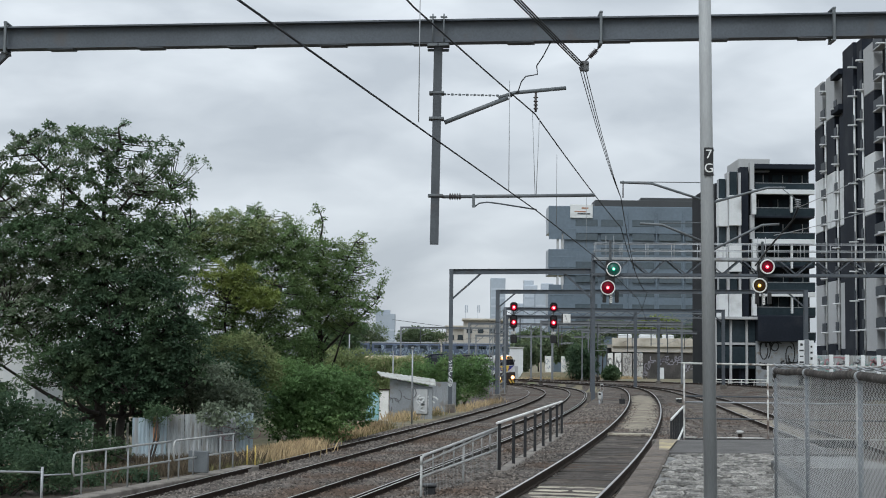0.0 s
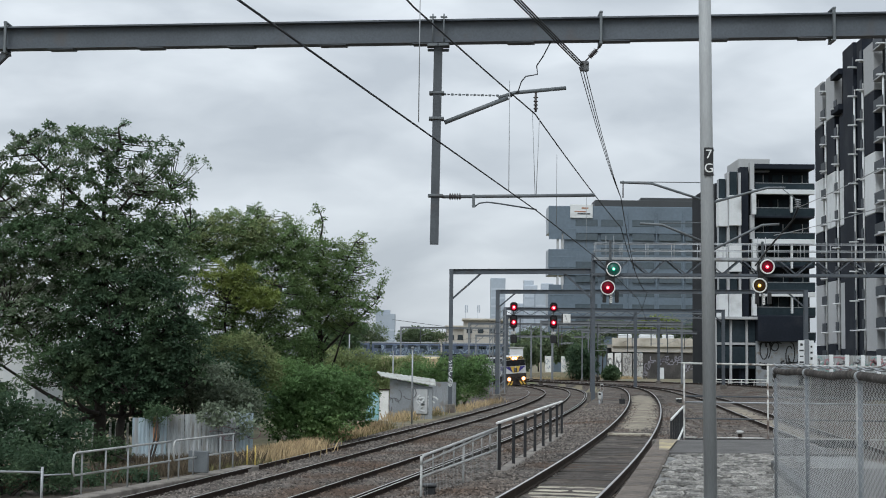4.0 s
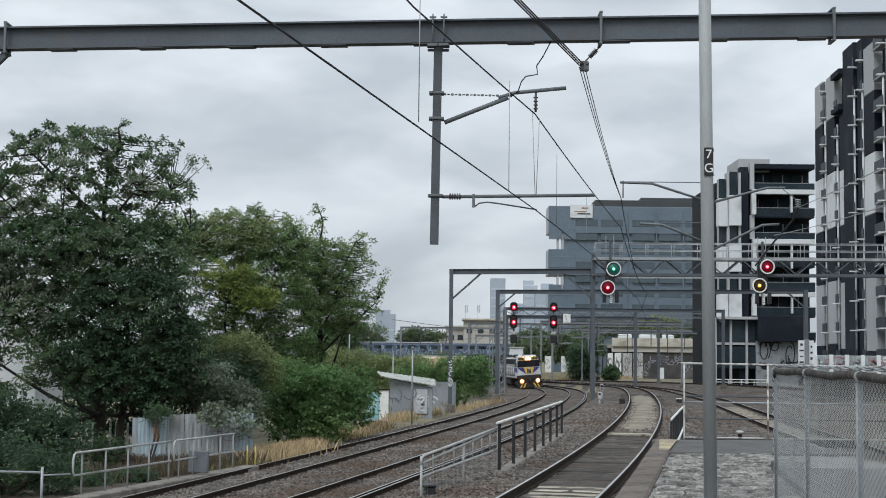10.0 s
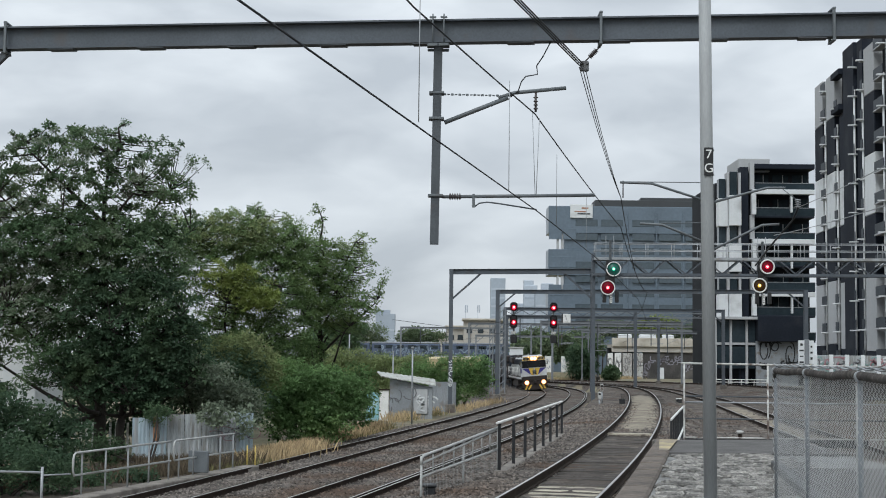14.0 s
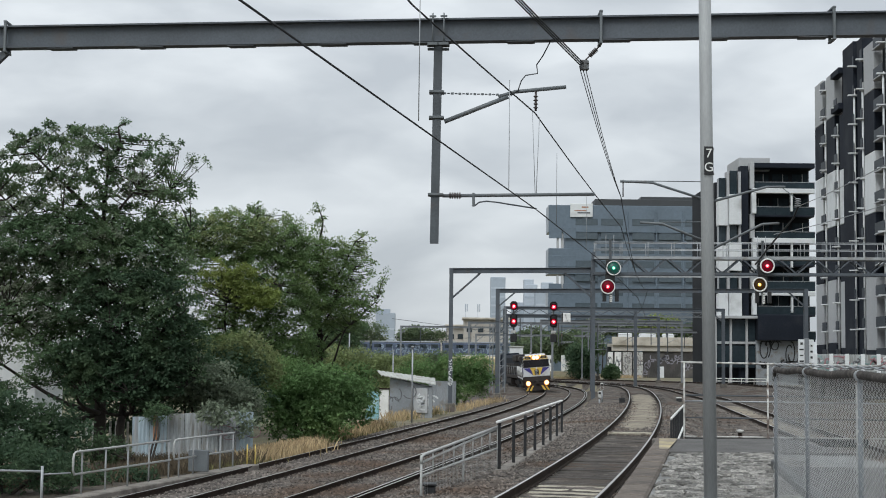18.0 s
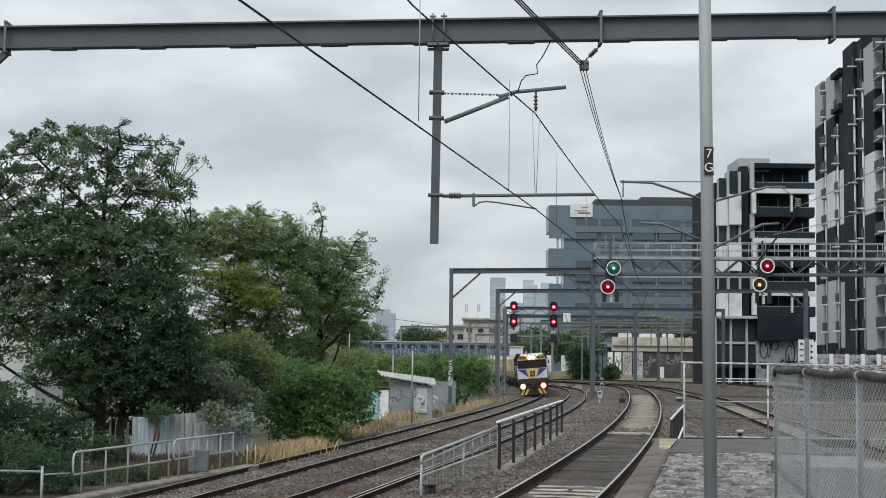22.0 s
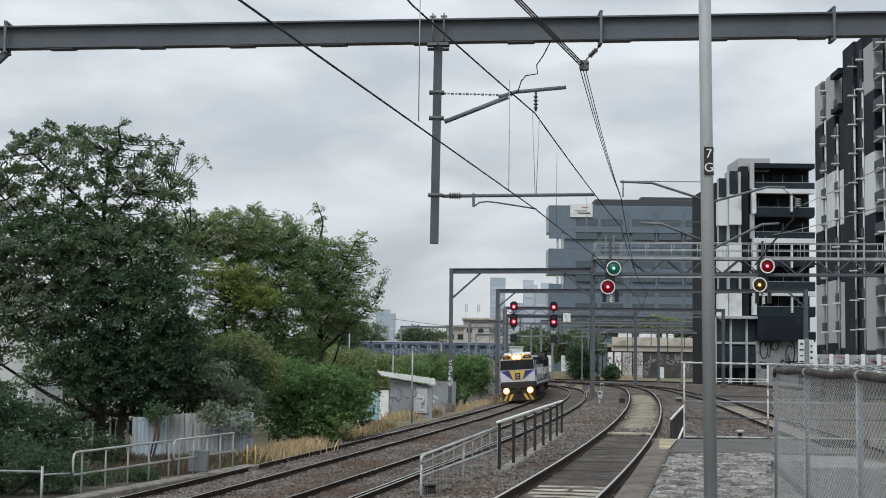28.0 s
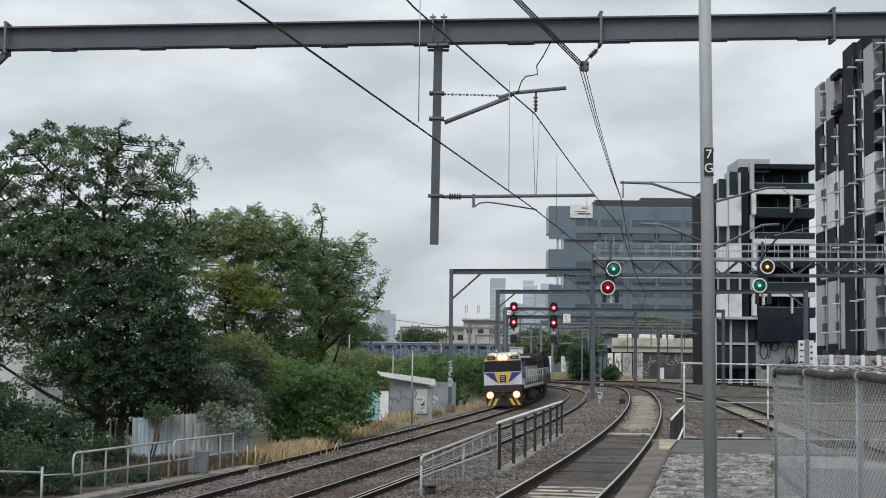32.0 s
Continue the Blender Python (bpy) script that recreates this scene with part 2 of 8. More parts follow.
# ---- mesh building ----
class Shape:
    """Collects faces in metres about the point o."""

    def __init__(self, o=(0, 0, 0)):
        self.o, self.v, self.f, self.s = Vector(o), [], [], []

    def add(self, vs, fs, smooth=False):
        k = len(self.v)
        self.v += [tuple(Vector(p) - self.o) for p in vs]
        self.f += [tuple(k + i for i in f) for f in fs]
        self.s += [smooth] * len(fs)
        return self

    def box(self, x, y, z, sx, sy, sz, rz=0.0, bev=0.0, m=None):
        """A box about its centre, turned by rz degrees, its edges cut back by bev."""
        m = m or Matrix.Translation((x, y, z)) @ Matrix.Rotation(radians(rz), 4, "Z")
        a, b, c = sx / 2, sy / 2, sz / 2
        if not bev:
            vs = [m @ Vector((i * a, j * b, k * c)) for i in (-1, 1) for j in (-1, 1) for k in (-1, 1)]
            return self.add(vs, [(0, 1, 3, 2), (4, 6, 7, 5), (0, 4, 5, 1), (2, 3, 7, 6), (0, 2, 6, 4), (1, 5, 7, 3)])
        vs, ix = [], {}
        for i in (-1, 1):
            for j in (-1, 1):
                for k in (-1, 1):
                    for ax, p in enumerate(((i * a, j * (b - bev), k * (c - bev)), (i * (a - bev), j * b, k * (c - bev)), (i * (a - bev), j * (b - bev), k * c))):
                        ix[i, j, k, ax] = len(vs)
                        vs.append(m @ Vector(p))
        fs = []
        for ax in range(3):
            u, w = [q for q in range(3) if q != ax]
            for sgn in (-1, 1):
                loop = []
                for p, q in ((-1, -1), (1, -1), (1, 1), (-1, 1)):
                    key = [0, 0, 0]
                    key[ax], key[u], key[w] = sgn, p, q
                    loop.append(ix[(*key, ax)])
                fs.append(tuple(loop if (sgn > 0) == (ax != 1) else loop[::-1]))
            for p in (-1, 1):
                for q in (-1, 1):
                    e = []
                    for r in (-1, 1):
                        key = [0, 0, 0]
                        key[ax], key[u], key[w] = r, p, q
                        e.append((ix[(*key, u)], ix[(*key, w)]))
                    fs.append((e[0][0], e[1][0], e[1][1], e[0][1]))
        for i in (-1, 1):
            for j in (-1, 1):
                for k in (-1, 1):
                    fs.append(tuple(ix[i, j, k, ax] for ax in range(3)))
        return self.add(vs, fs)

    def beam(self, p, q, w, h, bev=0.0, up=(0, 0, 1)):
        """A bar of w (across) by h (up) from p to q."""
        p, q = Vector(p), Vector(q)
        d = q - p
        x = d.normalized()
        u = Vector(up)
        if abs(x.dot(u)) > 0.98:
            u = Vector((0, 1, 0))
        y = u.cross(x).normalized()
        z = x.cross(y)
        m = Matrix((x, y, z)).transposed().to_4x4()
        m.translation = (p + q) / 2
        return self.box(0, 0, 0, d.length, w, h, bev=bev, m=m)

    def tube(self, pts, r, n=8, r2=None, caps=True):
        pts = [Vector(p) for p in pts]
        r2 = r if r2 is None else r2
        rings, last = [], None
        for i, p in enumerate(pts):
            d = (pts[min(i + 1, len(pts) - 1)] - pts[max(i - 1, 0)]).normalized()
            if last is None:
                a = d.orthogonal().normalized()
            else:
                a = (last - d * last.dot(d)).normalized()
            last, b = a, d.cross(a)
            rr = r + (r2 - r) * i / max(1, len(pts) - 1)
            rings.append([p + (a * math.cos(2 * math.pi * k / n) + b * math.sin(2 * math.pi * k / n)) * rr for k in range(n)])
        fs = [(i * n + k, i * n + (k + 1) % n, (i + 1) * n + (k + 1) % n, (i + 1) * n + k) for i in range(len(pts) - 1) for k in range(n)]
        self.add([v for ring in rings for v in ring], fs, n > 4)
        if caps and n > 2:
            k0 = len(self.v) - n * len(pts)
            self.f += [tuple(k0 + i for i in range(n))[::-1], tuple(k0 + n * (len(pts) - 1) + i for i in range(n))]
            self.s += [False, False]
        return self

    def lathe(self, prof, n=12, m=None):
        """A turned shape about z: rows of (radius, height)."""
        m = m or Matrix()
        vs = [m @ Vector((r * math.cos(2 * math.pi * k / n), r * math.sin(2 * math.pi * k / n), h)) for r, h in prof for k in range(n)]
        fs = [(i * n + k, i * n + (k + 1) % n, (i + 1) * n + (k + 1) % n, (i + 1) * n + k) for i in range(len(prof) - 1) for k in range(n)]
        return self.add(vs, fs, True)

    def prism(self, prof, p, q, up=(0, 0, 1)):
        """A section, rows of (across, up), run from p to q."""
        p, q = Vector(p), Vector(q)
        x = (q - p).normalized()
        u = Vector(up) if abs(x.dot(Vector(up))) < 0.98 else Vector((0, 1, 0))
        y = u.cross(x).normalized()
        z = x.cross(y)
        n = len(prof)
        vs = [e + y * a + z * b for e in (p, q) for a, b in prof]
        return self.add(vs, [(k, (k + 1) % n, n + (k + 1) % n, n + k) for k in range(n)] + [tuple(range(n))[::-1], tuple(range(n, 2 * n))])

    def ibeam(self, p, q, w, h, t=0.03, up=(0, 0, 1)):
        a, b = w / 2, h / 2
        return self.prism([(-a, -b), (a, -b), (a, -b + t), (t / 2, -b + t), (t / 2, b - t), (a, b - t), (a, b), (-a, b), (-a, b - t), (-t / 2, b - t), (-t / 2, -b + t), (-a, -b + t)], p, q, up)

    def quad(self, a, b, c, d):
        return self.add([a, b, c, d], [(0, 1, 2, 3)])

    def mesh(self, name):
        me = bpy.data.meshes.new(name)
        me.from_pydata(self.v, [], self.f)
        me.polygons.foreach_set("use_smooth", self.s)
        me.validate()
        me.update()
        return me


def part(name, shape, material, parent, label=""):
    me = shape.mesh(name) if isinstance(shape, Shape) else shape
    if material and not me.materials:
        me.materials.append(material)
    ob = new(name, me)
    ob.parent = parent
    return tagged(ob, label)


def thing(name, at, label, category, group="", kind=""):
    ob = new(name)
    ob.empty_display_size = 0.2
    ob.location = at
    return tagged(ob, label, category, group, kind)


def solo(name, shape, material, label, category, group="", kind=""):
    """A thing of one mesh, its origin at the shape's own point."""
    me = shape.mesh(name)
    me.materials.append(material)
    ob = new(name, me)
    ob.location = shape.o
    return tagged(ob, label, category, group, kind)


def smooth(a, b, t):
    t = min(max((t - a) / (b - a), 0), 1)
    return t * t * (3 - 2 * t)


# ---- plan: three running lines that bend to the left, and a siding beyond the platform ----
KNOTS = [0, 40, 70, 90, 110, 125, 140, 155, 170, 190, 220, 260]
LINES = {
    "A": (-9.55809, 0.18669, [4e-05, -0.00043, -0.00072, -0.00133, -0.0023, -0.00378, -0.00503, -0.00592, -0.0058, -0.0045, -0.0035, -0.0035]),
    "B": (-5.81914, 0.20073, [-0.00035, -0.00057, -0.00091, -0.00154, -0.00114, -0.00324, -0.0076, -0.0086, -0.0066, -0.0045, -0.0035, -0.0035]),
    "C": (0.97321, 0.21693, [-0.00168, -0.00119, -0.00102, -0.00128, -0.00358, -0.0059, -0.00747, -0.00854, -0.0088, -0.004, -0.0035, -0.0035]),
    "D": (10.49496, 0.09007, [0.00058, 0.00035, 0.00026, 0.00091, -0.00074, -0.00328, -0.00606, -0.00886, -0.0106, -0.0106, -0.004, -0.002]),
}
LEVEL = {
    "A": lambda y: -1.15 - 0.08 * smooth(120, 170, y),
    "B": lambda y: -1.15,
    "C": lambda y: -0.6 * smooth(90, 180, y),
    "D": lambda y: -0.4 - 0.75 * smooth(90, 150, y),
    "E": lambda y: -0.7 - 0.4 * smooth(150, 225, y),
}
PATH = {}
for key, (x0, h0, bend) in LINES.items():
    s = np.arange(0, 340, 1.0)
    h = h0 + np.cumsum(np.interp(s, KNOTS, bend))
    x, y = x0 + np.cumsum(np.sin(h)), 20 + np.cumsum(np.cos(h))
    sb = np.arange(1, 46, 1.0)
    hb = h0 - bend[0] * sb
    xb, yb = x0 - np.cumsum(np.sin(hb)), 20 - np.cumsum(np.cos(hb))
    PATH[key] = (np.concatenate((-sb[::-1], s + 1)), np.concatenate((xb[::-1], x)), np.concatenate((yb[::-1], y)), np.concatenate((hb[::-1], h)))


# a yard line that swings across behind them
YARD = [(38.0, 128), (38.0, 140), (37.8, 163), (37.2, 183), (35.6, 194), (33.2, 203), (29.0, 210.5), (23.5, 216.5), (15.0, 223), (5.0, 228)]


def yard_path():
    pts = [Vector((2 * YARD[0][0] - YARD[1][0], 2 * YARD[0][1] - YARD[1][1]))] + [Vector(q) for q in YARD] + [Vector((2 * YARD[-1][0] - YARD[-2][0], 2 * YARD[-1][1] - YARD[-2][1]))]
    out = []
    for a, b, c, d in zip(pts, pts[1:], pts[2:], pts[3:]):
        for k in range(12):
            u = k / 12
            out.append(0.5 * (2 * b + (c - a) * u + (2 * a - 5 * b + 4 * c - d) * u * u + (3 * b - a - 3 * c + d) * u**3))
    x, y = np.array([q.x for q in out]), np.array([q.y for q in out])
    run = np.concatenate(([0], np.cumsum(np.hypot(np.diff(x), np.diff(y)))))
    s = np.arange(0, run[-1], 1.0)
    x, y = np.interp(s, run, x), np.interp(s, run, y)
    return s, x, y, np.arctan2(np.gradient(x), np.gradient(y))


PATH["E"] = yard_path()


def cant(key, s):
    """How far the outer line leans into its bend, in radians."""
    return radians(4.6) * smooth(58, 112, s) if key == "A" else 0.0


def on_line(key, s, off=0.0, dz=0.0):
    """A point of a line, s metres along it, off metres to its right, dz above its rails; and its heading."""
    S, X, Y, H = PATH[key]
    x, y, h = (float(np.interp(s, S, a)) for a in (X, Y, H))
    return Vector((x + off * math.cos(h), y - off * math.sin(h), LEVEL[key](y) + dz + off * math.tan(cant(key, s)))), h


def line_x(key, y):
    return float(np.interp(y, PATH[key][2], PATH[key][1]))


def s_at(key, y):
    return float(np.interp(y, PATH[key][2], PATH[key][0]))


def ground_z(x, y):
    a, b, c, d = (line_x(k, y) for k in "ABCD")
    zc, zd = LEVEL["C"](y), LEVEL["D"](y)
    c_left = min(max(c - 3.2, b + 1.9), c - 1.75)
    xs = [a - 14, a - 2.6, a - 1.8, b + 1.8, c_left, c - 1.7, c + 1.7, (c + d) / 2, d - 1.7, d + 1.7, d + 4, d + 9]
    bed = 0.215 - 0.05 * smooth(95, 120, y)
    zs = [-1.6, -1.45, -1.325, -1.325, max(zc - 0.32, -1.325), zc - bed, zc - bed, min(zc - 0.25, zd - 0.2), zd - 0.19, zd - 0.19, zd - 0.3, LEVEL["E"](y) - 0.22 if y > 110 else zd - 0.3]
    return float(np.interp(x, np.maximum.accumulate(xs), zs))


def sheet(name, xs, ys, zf, material, label, category, rough=0.0):
    nx, ny = len(xs), len(ys)
    vs = [(x, y, zf(x, y) + (rough * noise.noise((x * 1.7, y * 1.7, 0)) + rough * noise.noise((x * 5, y * 5, 3)) if rough else 0)) for y in ys for x in xs]
    fs = [(j * nx + i, j * nx + i + 1, (j + 1) * nx + i + 1, (j + 1) * nx + i) for j in range(ny - 1) for i in range(nx - 1)]
    sh = Shape()
    sh.v, sh.f, sh.s = vs, fs, [True] * len(fs)
    return solo(name, sh, material, label, category, kind="structure")


def arange(a, b, d):
    return [a + d * i for i in range(int(round((b - a) / d)) + 1)]


GX = [-4000, -1500, -600, -250, -120, -70] + arange(-45, 45, 1.0) + [60, 90, 140, 250, 600, 1500, 4000]
GY = [-4000, -1000, -300, -100, -45] + arange(-25, 20, 5) + arange(21, 150, 1.5) + arange(155, 300, 5) + [350, 450, 700, 1500, 4000]
sheet("ground", GX, GY, lambda x, y: ground_z(x, y) - 0.05, EARTH, "dry earth and weeds around the railway", "ground")


def ballast_sheet():
    """Crushed stone over all four lines, as one strip that follows them."""
    ys = arange(-20, 18, 2) + arange(19, 70, 0.4) + arange(71, 150, 1.0) + arange(152, 300, 4)
    vs, fs, n = [], [], 81
    for y in ys:
        a, d = line_x("A", y) - 2.3 - 4 * smooth(95, 125, y), line_x("D", y) + 2.4 + 10 * smooth(24, 40, y) + 8 * smooth(110, 130, y)
        for i in range(n):
            x = a + (d - a) * i / (n - 1)
            z = ground_z(x, y) + (0.02 if 0 < i < n - 1 else -0.1)
            z += 0.035 * noise.noise((x * 1.3, y * 1.3, 0)) + 0.03 * noise.noise((x * 4, y * 4, 3))
            vs.append((x, y, z))
    for j in range(len(ys) - 1):
        for i in range(n - 1):
            fs.append((j * n + i, j * n + i + 1, (j + 1) * n + i + 1, (j + 1) * n + i))
    sh = Shape()
    sh.v, sh.f, sh.s = vs, fs, [True] * len(fs)
    solo("track_ballast", sh, BALLAST, "grey-brown crushed stone ballast under the tracks", "ballast", kind="structure")


ballast_sheet()


def loose_stones(count, seed):
    """Single stones lying on the ballast where the camera stands nearest."""
    rng = np.random.RandomState(seed)
    octa = np.array([(1, 0, 0), (0, 1, 0), (-1, 0, 0), (0, -1, 0), (0, 0, 1), (0, 0, -1)], float)
    tri = [(0, 1, 4), (1, 2, 4), (2, 3, 4), (3, 0, 4), (1, 0, 5), (2, 1, 5), (3, 2, 5), (0, 3, 5)]
    sh = Shape()
    for k in range(count):
        y = 22 + 55 * rng.rand() ** 1.7
        a, c = line_x("A", y) - 2.2, line_x("C", y) + (1.9 if k % 4 else 9.0)
        x = a + (c - a) * rng.rand()
        if x > line_x("C", y) + 0.7 and y < 25.5 or abs(x - line_x("C", y)) < 0.72 and y < 45.5:
            continue
        r = (0.017 + 0.03 * rng.rand()) * (1 + 0.5 * smooth(30, 70, y))
        q = octa * (r * (0.7 + 0.6 * rng.rand(6, 1)))
        w = rng.rand() * 6.28
        ca, sa = math.cos(w), math.sin(w)
        z = ground_z(x, y) + 0.03
        i = len(sh.v)
        sh.v += [(x + p[0] * ca - p[1] * sa, y + p[0] * sa + p[1] * ca, z + p[2] * 0.8) for p in q]
        sh.f += [(i + t[0], i + t[1], i + t[2]) for t in tri]
    sh.s = [False] * len(sh.f)
    solo("loose_ballast_stones", sh, STONES, "loose grey and brown ballast stones", "stones", kind="stuff")


loose_stones(52000, 4)


def fouled_strip(key, s0, s1, label):
    """Sandy dirt that fills a line between its rails."""
    rows = []
    for s in arange(s0, s1, 1.0):
        w = 0.5 + 0.18 * smooth(s0, s0 + 7, s)
        rows.append([on_line(key, s, -w + 2 * w * i / 6, -0.215 + 0.09 * smooth(s0, s0 + 6, s) - 0.02 * abs(i - 3) + 0.02 * noise.noise((s, i, 0)))[0] for i in range(7)])
    fs = [(j * 7 + i, j * 7 + i + 1, j * 7 + i + 8, j * 7 + i + 7) for j in range(len(rows) - 1) for i in range(6)]
    solo("sandy_track_fill", Shape().add([v for r in rows for v in r], fs, True), DIRT, label, "dirt", kind="stuff")


fouled_strip("C", 27, 76, "pale sandy dirt filled between the rails")
fouled_strip("D", 24, 66, "pale sandy dirt between the siding's rails")


def oily_strip():
    """Dark oily ballast between the near line's rails before the plank."""
    rows = [[on_line("C", q, -0.74 + 1.48 * i / 10, -0.186 + 0.012 * noise.noise((q * 2.1, i * 0.9, 4)) - 0.004 * abs(i - 5))[0] for i in range(11)] for q in arange(-4.0, 26.4, 0.4)]
    sh = Shape().add([v for r in rows for v in r], [(j * 11 + i, j * 11 + i + 1, j * 11 + i + 12, j * 11 + i + 11) for j in range(len(rows) - 1) for i in range(10)], True)
    solo("oily_track_fill", sh, OILY, "dark oil-stained ballast between the rails", "ballast", kind="stuff")


oily_strip()

RAIL_FOOT = [(-0.07, -0.17), (0.07, -0.17), (0.07, -0.155), (0.015, -0.14), (0.011, -0.05), (0.036, -0.04), (0.036, -0.006), (0.028, -0.002), (-0.028, -0.002), (-0.036, -0.006), (-0.036, -0.04), (-0.011, -0.05), (-0.015, -0.14), (-0.07, -0.155)]
RAIL_HEAD = [(-0.027, -0.014), (0.027, -0.014), (0.027, -0.003), (0.022, 0.0), (-0.022, 0.0), (-0.027, -0.003)]


def swept(key, off, prof, s0, s1, step):
    sh, n = Shape(), len(prof)
    s1 = min(s1, float(PATH[key][0][-1]))
    s0 = max(s0, float(PATH[key][0][0]))
    ss = arange(s0, s1, step)
    vs = []
    for s in ss:
        p, h = on_line(key, s, off)
        right = Vector((math.cos(h), -math.sin(h), 0))
        vs += [p + right * a + Vector((0, 0, b)) for a, b in prof]
    fs = [(j * n + k, j * n + (k + 1) % n, (j + 1) * n + (k + 1) % n, (j + 1) * n + k) for j in range(len(ss) - 1) for k in range(n)]
    sh.add(vs, fs)
    return sh


def railway_line(key, label, extra=()):
    t = thing("railway_track", (0, 0, 0), label, "railway track", "railway lines", "structure")
    for off in (-0.8, 0.8, *extra):
        r = part("rail", swept(key, off, RAIL_FOOT, -44, 164 if key == "C" else 280, 1.5), RUST, t, "rusty steel rail with a polished head")
        part("rail_head", swept(key, off, RAIL_HEAD, -44, 164 if key == "C" else 280, 1.5), RAILTOP, r, "worn bright running surface")
    return t


TRACKS = {k: railway_line(k, lab, ex) for k, lab, ex in (
    ("A", "curving railway track on grey ballast beside the dry grass", ()),
    ("B", "curving railway track with a third rail on grey ballast", (0.635,)),
    ("C", "curving railway track with timber sleepers beside the platform", ()),
    ("D", "siding track beyond the platform end", ()),
    ("E", "yard track swinging across the far end of the lines", ()))}


# ---- platform ----
EDGE = [(-3.3, -16.0), (-0.62, 2.0), (1.69, 13.8), (3.58, 23.6)]
PLAT_Z = 0.98


def edge_x(y):
    return float(np.interp(y, [p[1] for p in EDGE], [p[0] for p in EDGE]))


def platform():
    t = thing("platform", (3, 10, 0), "old station platform with patched grey asphalt and stone coping", "platform", kind="structure")
    o = (3, 10, 0)
    ys = arange(-16, 23.6, 1.32)
    slab, top, wall = Shape(o), Shape(o), Shape(o)
    for i in range(len(ys) - 1):
        a, b = ys[i], ys[i + 1]
        xa, xb = edge_x(a) + 0.05, edge_x(b) + 0.05
        ra, rb = 5.9, 5.9
        slab.add([(xa, a, -0.6), (ra, a, -0.6), (rb, b, -0.6), (xb, b, -0.6), (xa, a, PLAT_Z - 0.24), (ra, a, PLAT_Z - 0.24), (rb, b, PLAT_Z - 0.24), (xb, b, PLAT_Z - 0.24)],
                 [(0, 3, 2, 1), (0, 1, 5, 4), (1, 2, 6, 5), (2, 3, 7, 6), (3, 0, 4, 7)])
    part("platform_wall", slab, BLUESTONE, t, "dark stone retaining wall")
    n = 24
    rows = [y for y in arange(-16, 20.4, 0.35)]
    drop = lambda y: 0.03 * smooth(12.2, 12.5, y)
    vs = [(edge_x(y) + 0.31 + (5.9 - edge_x(y) - 0.31) * i / n, y, PLAT_Z - drop(y) + 0.012 * noise.noise((i * 0.5, y * 1.1, 0)) + 0.006 * noise.noise((i * 2, y * 4, 5))) for y in rows for i in range(n + 1)]
    fs = [(j * (n + 1) + i, j * (n + 1) + i + 1, (j + 1) * (n + 1) + i + 1, (j + 1) * (n + 1) + i) for j in range(len(rows) - 1) for i in range(n)]
    top.add(vs, fs, True)
    part("platform_surface", top, ASPHALT, t, "cracked grey asphalt with pale patches")
    end = Shape(o)
    end.add([(edge_x(20.4) + 0.31, 20.4, PLAT_Z + 0.004), (5.9, 20.4, PLAT_Z + 0.004), (5.9, 24.0, PLAT_Z + 0.004), (edge_x(23.6) + 0.31, 23.6, PLAT_Z + 0.004),
             (edge_x(20.4) + 0.31, 20.4, PLAT_Z - 0.25), (5.9, 20.4, PLAT_Z - 0.25), (5.9, 24.0, PLAT_Z - 0.25), (edge_x(23.6) + 0.31, 23.6, PLAT_Z - 0.25)],
            [(0, 1, 2, 3), (0, 4, 5, 1), (1, 5, 6, 2), (2, 6, 7, 3), (3, 7, 4, 0)])
    side = Shape(o)
    sy = arange(2.0, 17.5, 1.1)
    fx = lambda y: 4.14 - 0.134 * (17.55 - min(y, 17.55)) + 0.08
    for a, b in zip(sy, sy[1:]):
        side.add([(fx(a), a, PLAT_Z + 0.03), (5.9, a, PLAT_Z + 0.03), (5.9, b, PLAT_Z + 0.03), (fx(b), b, PLAT_Z + 0.03)], [(0, 1, 2, 3)])
    # strip added to deepen the gaps seen through the fence mesh
    part("side_strip", side, ASPHALT_DARK, t, "dark strip added behind the fence mesh")
    part("side_kerb", Shape(o).beam((4.14, 17.6, PLAT_Z + 0.05), (2.84, 8.9, PLAT_Z + 0.05), 0.12, 0.1, 0.015), BLACK, t, "dark kerb behind the fence")
    part("end_strip", end, ASPHALT_DARK, t, "dark asphalt strip at the platform end")
    stone = Shape((0, 0, 0)).box(0, 0, -0.11, 0.31, 1.06, 0.24, bev=0.025).mesh("coping_stone")
    stone.materials.append(COPING)
    y = -15.5
    while y < 23.2:
        x0, x1 = edge_x(y), edge_x(y + 1.08)
        c = part("coping_stone", stone, None, t)
        c.matrix_basis = Matrix.Translation(Vector(((x0 + x1) / 2 + 0.155, y + 0.54, PLAT_Z + 0.01 + 0.006 * math.sin(y * 5))) - Vector(o)) @ Matrix.Rotation(-math.atan2(x1 - x0, 1.08), 4, "Z")
        y += 1.085
    ycap = Shape(o).add([(edge_x(20.6) + 0.16, 20.6, PLAT_Z + 0.03), (edge_x(20.6) + 0.30, 20.6, PLAT_Z + 0.03), (edge_x(23.2) + 0.36, 23.2, PLAT_Z + 0.03), (edge_x(23.2) + 0.06, 23.2, PLAT_Z + 0.03)], [(0, 1, 2, 3)])
    part("edge_marking", ycap, YELLOW, t, "faded yellow edge paint")


platform()


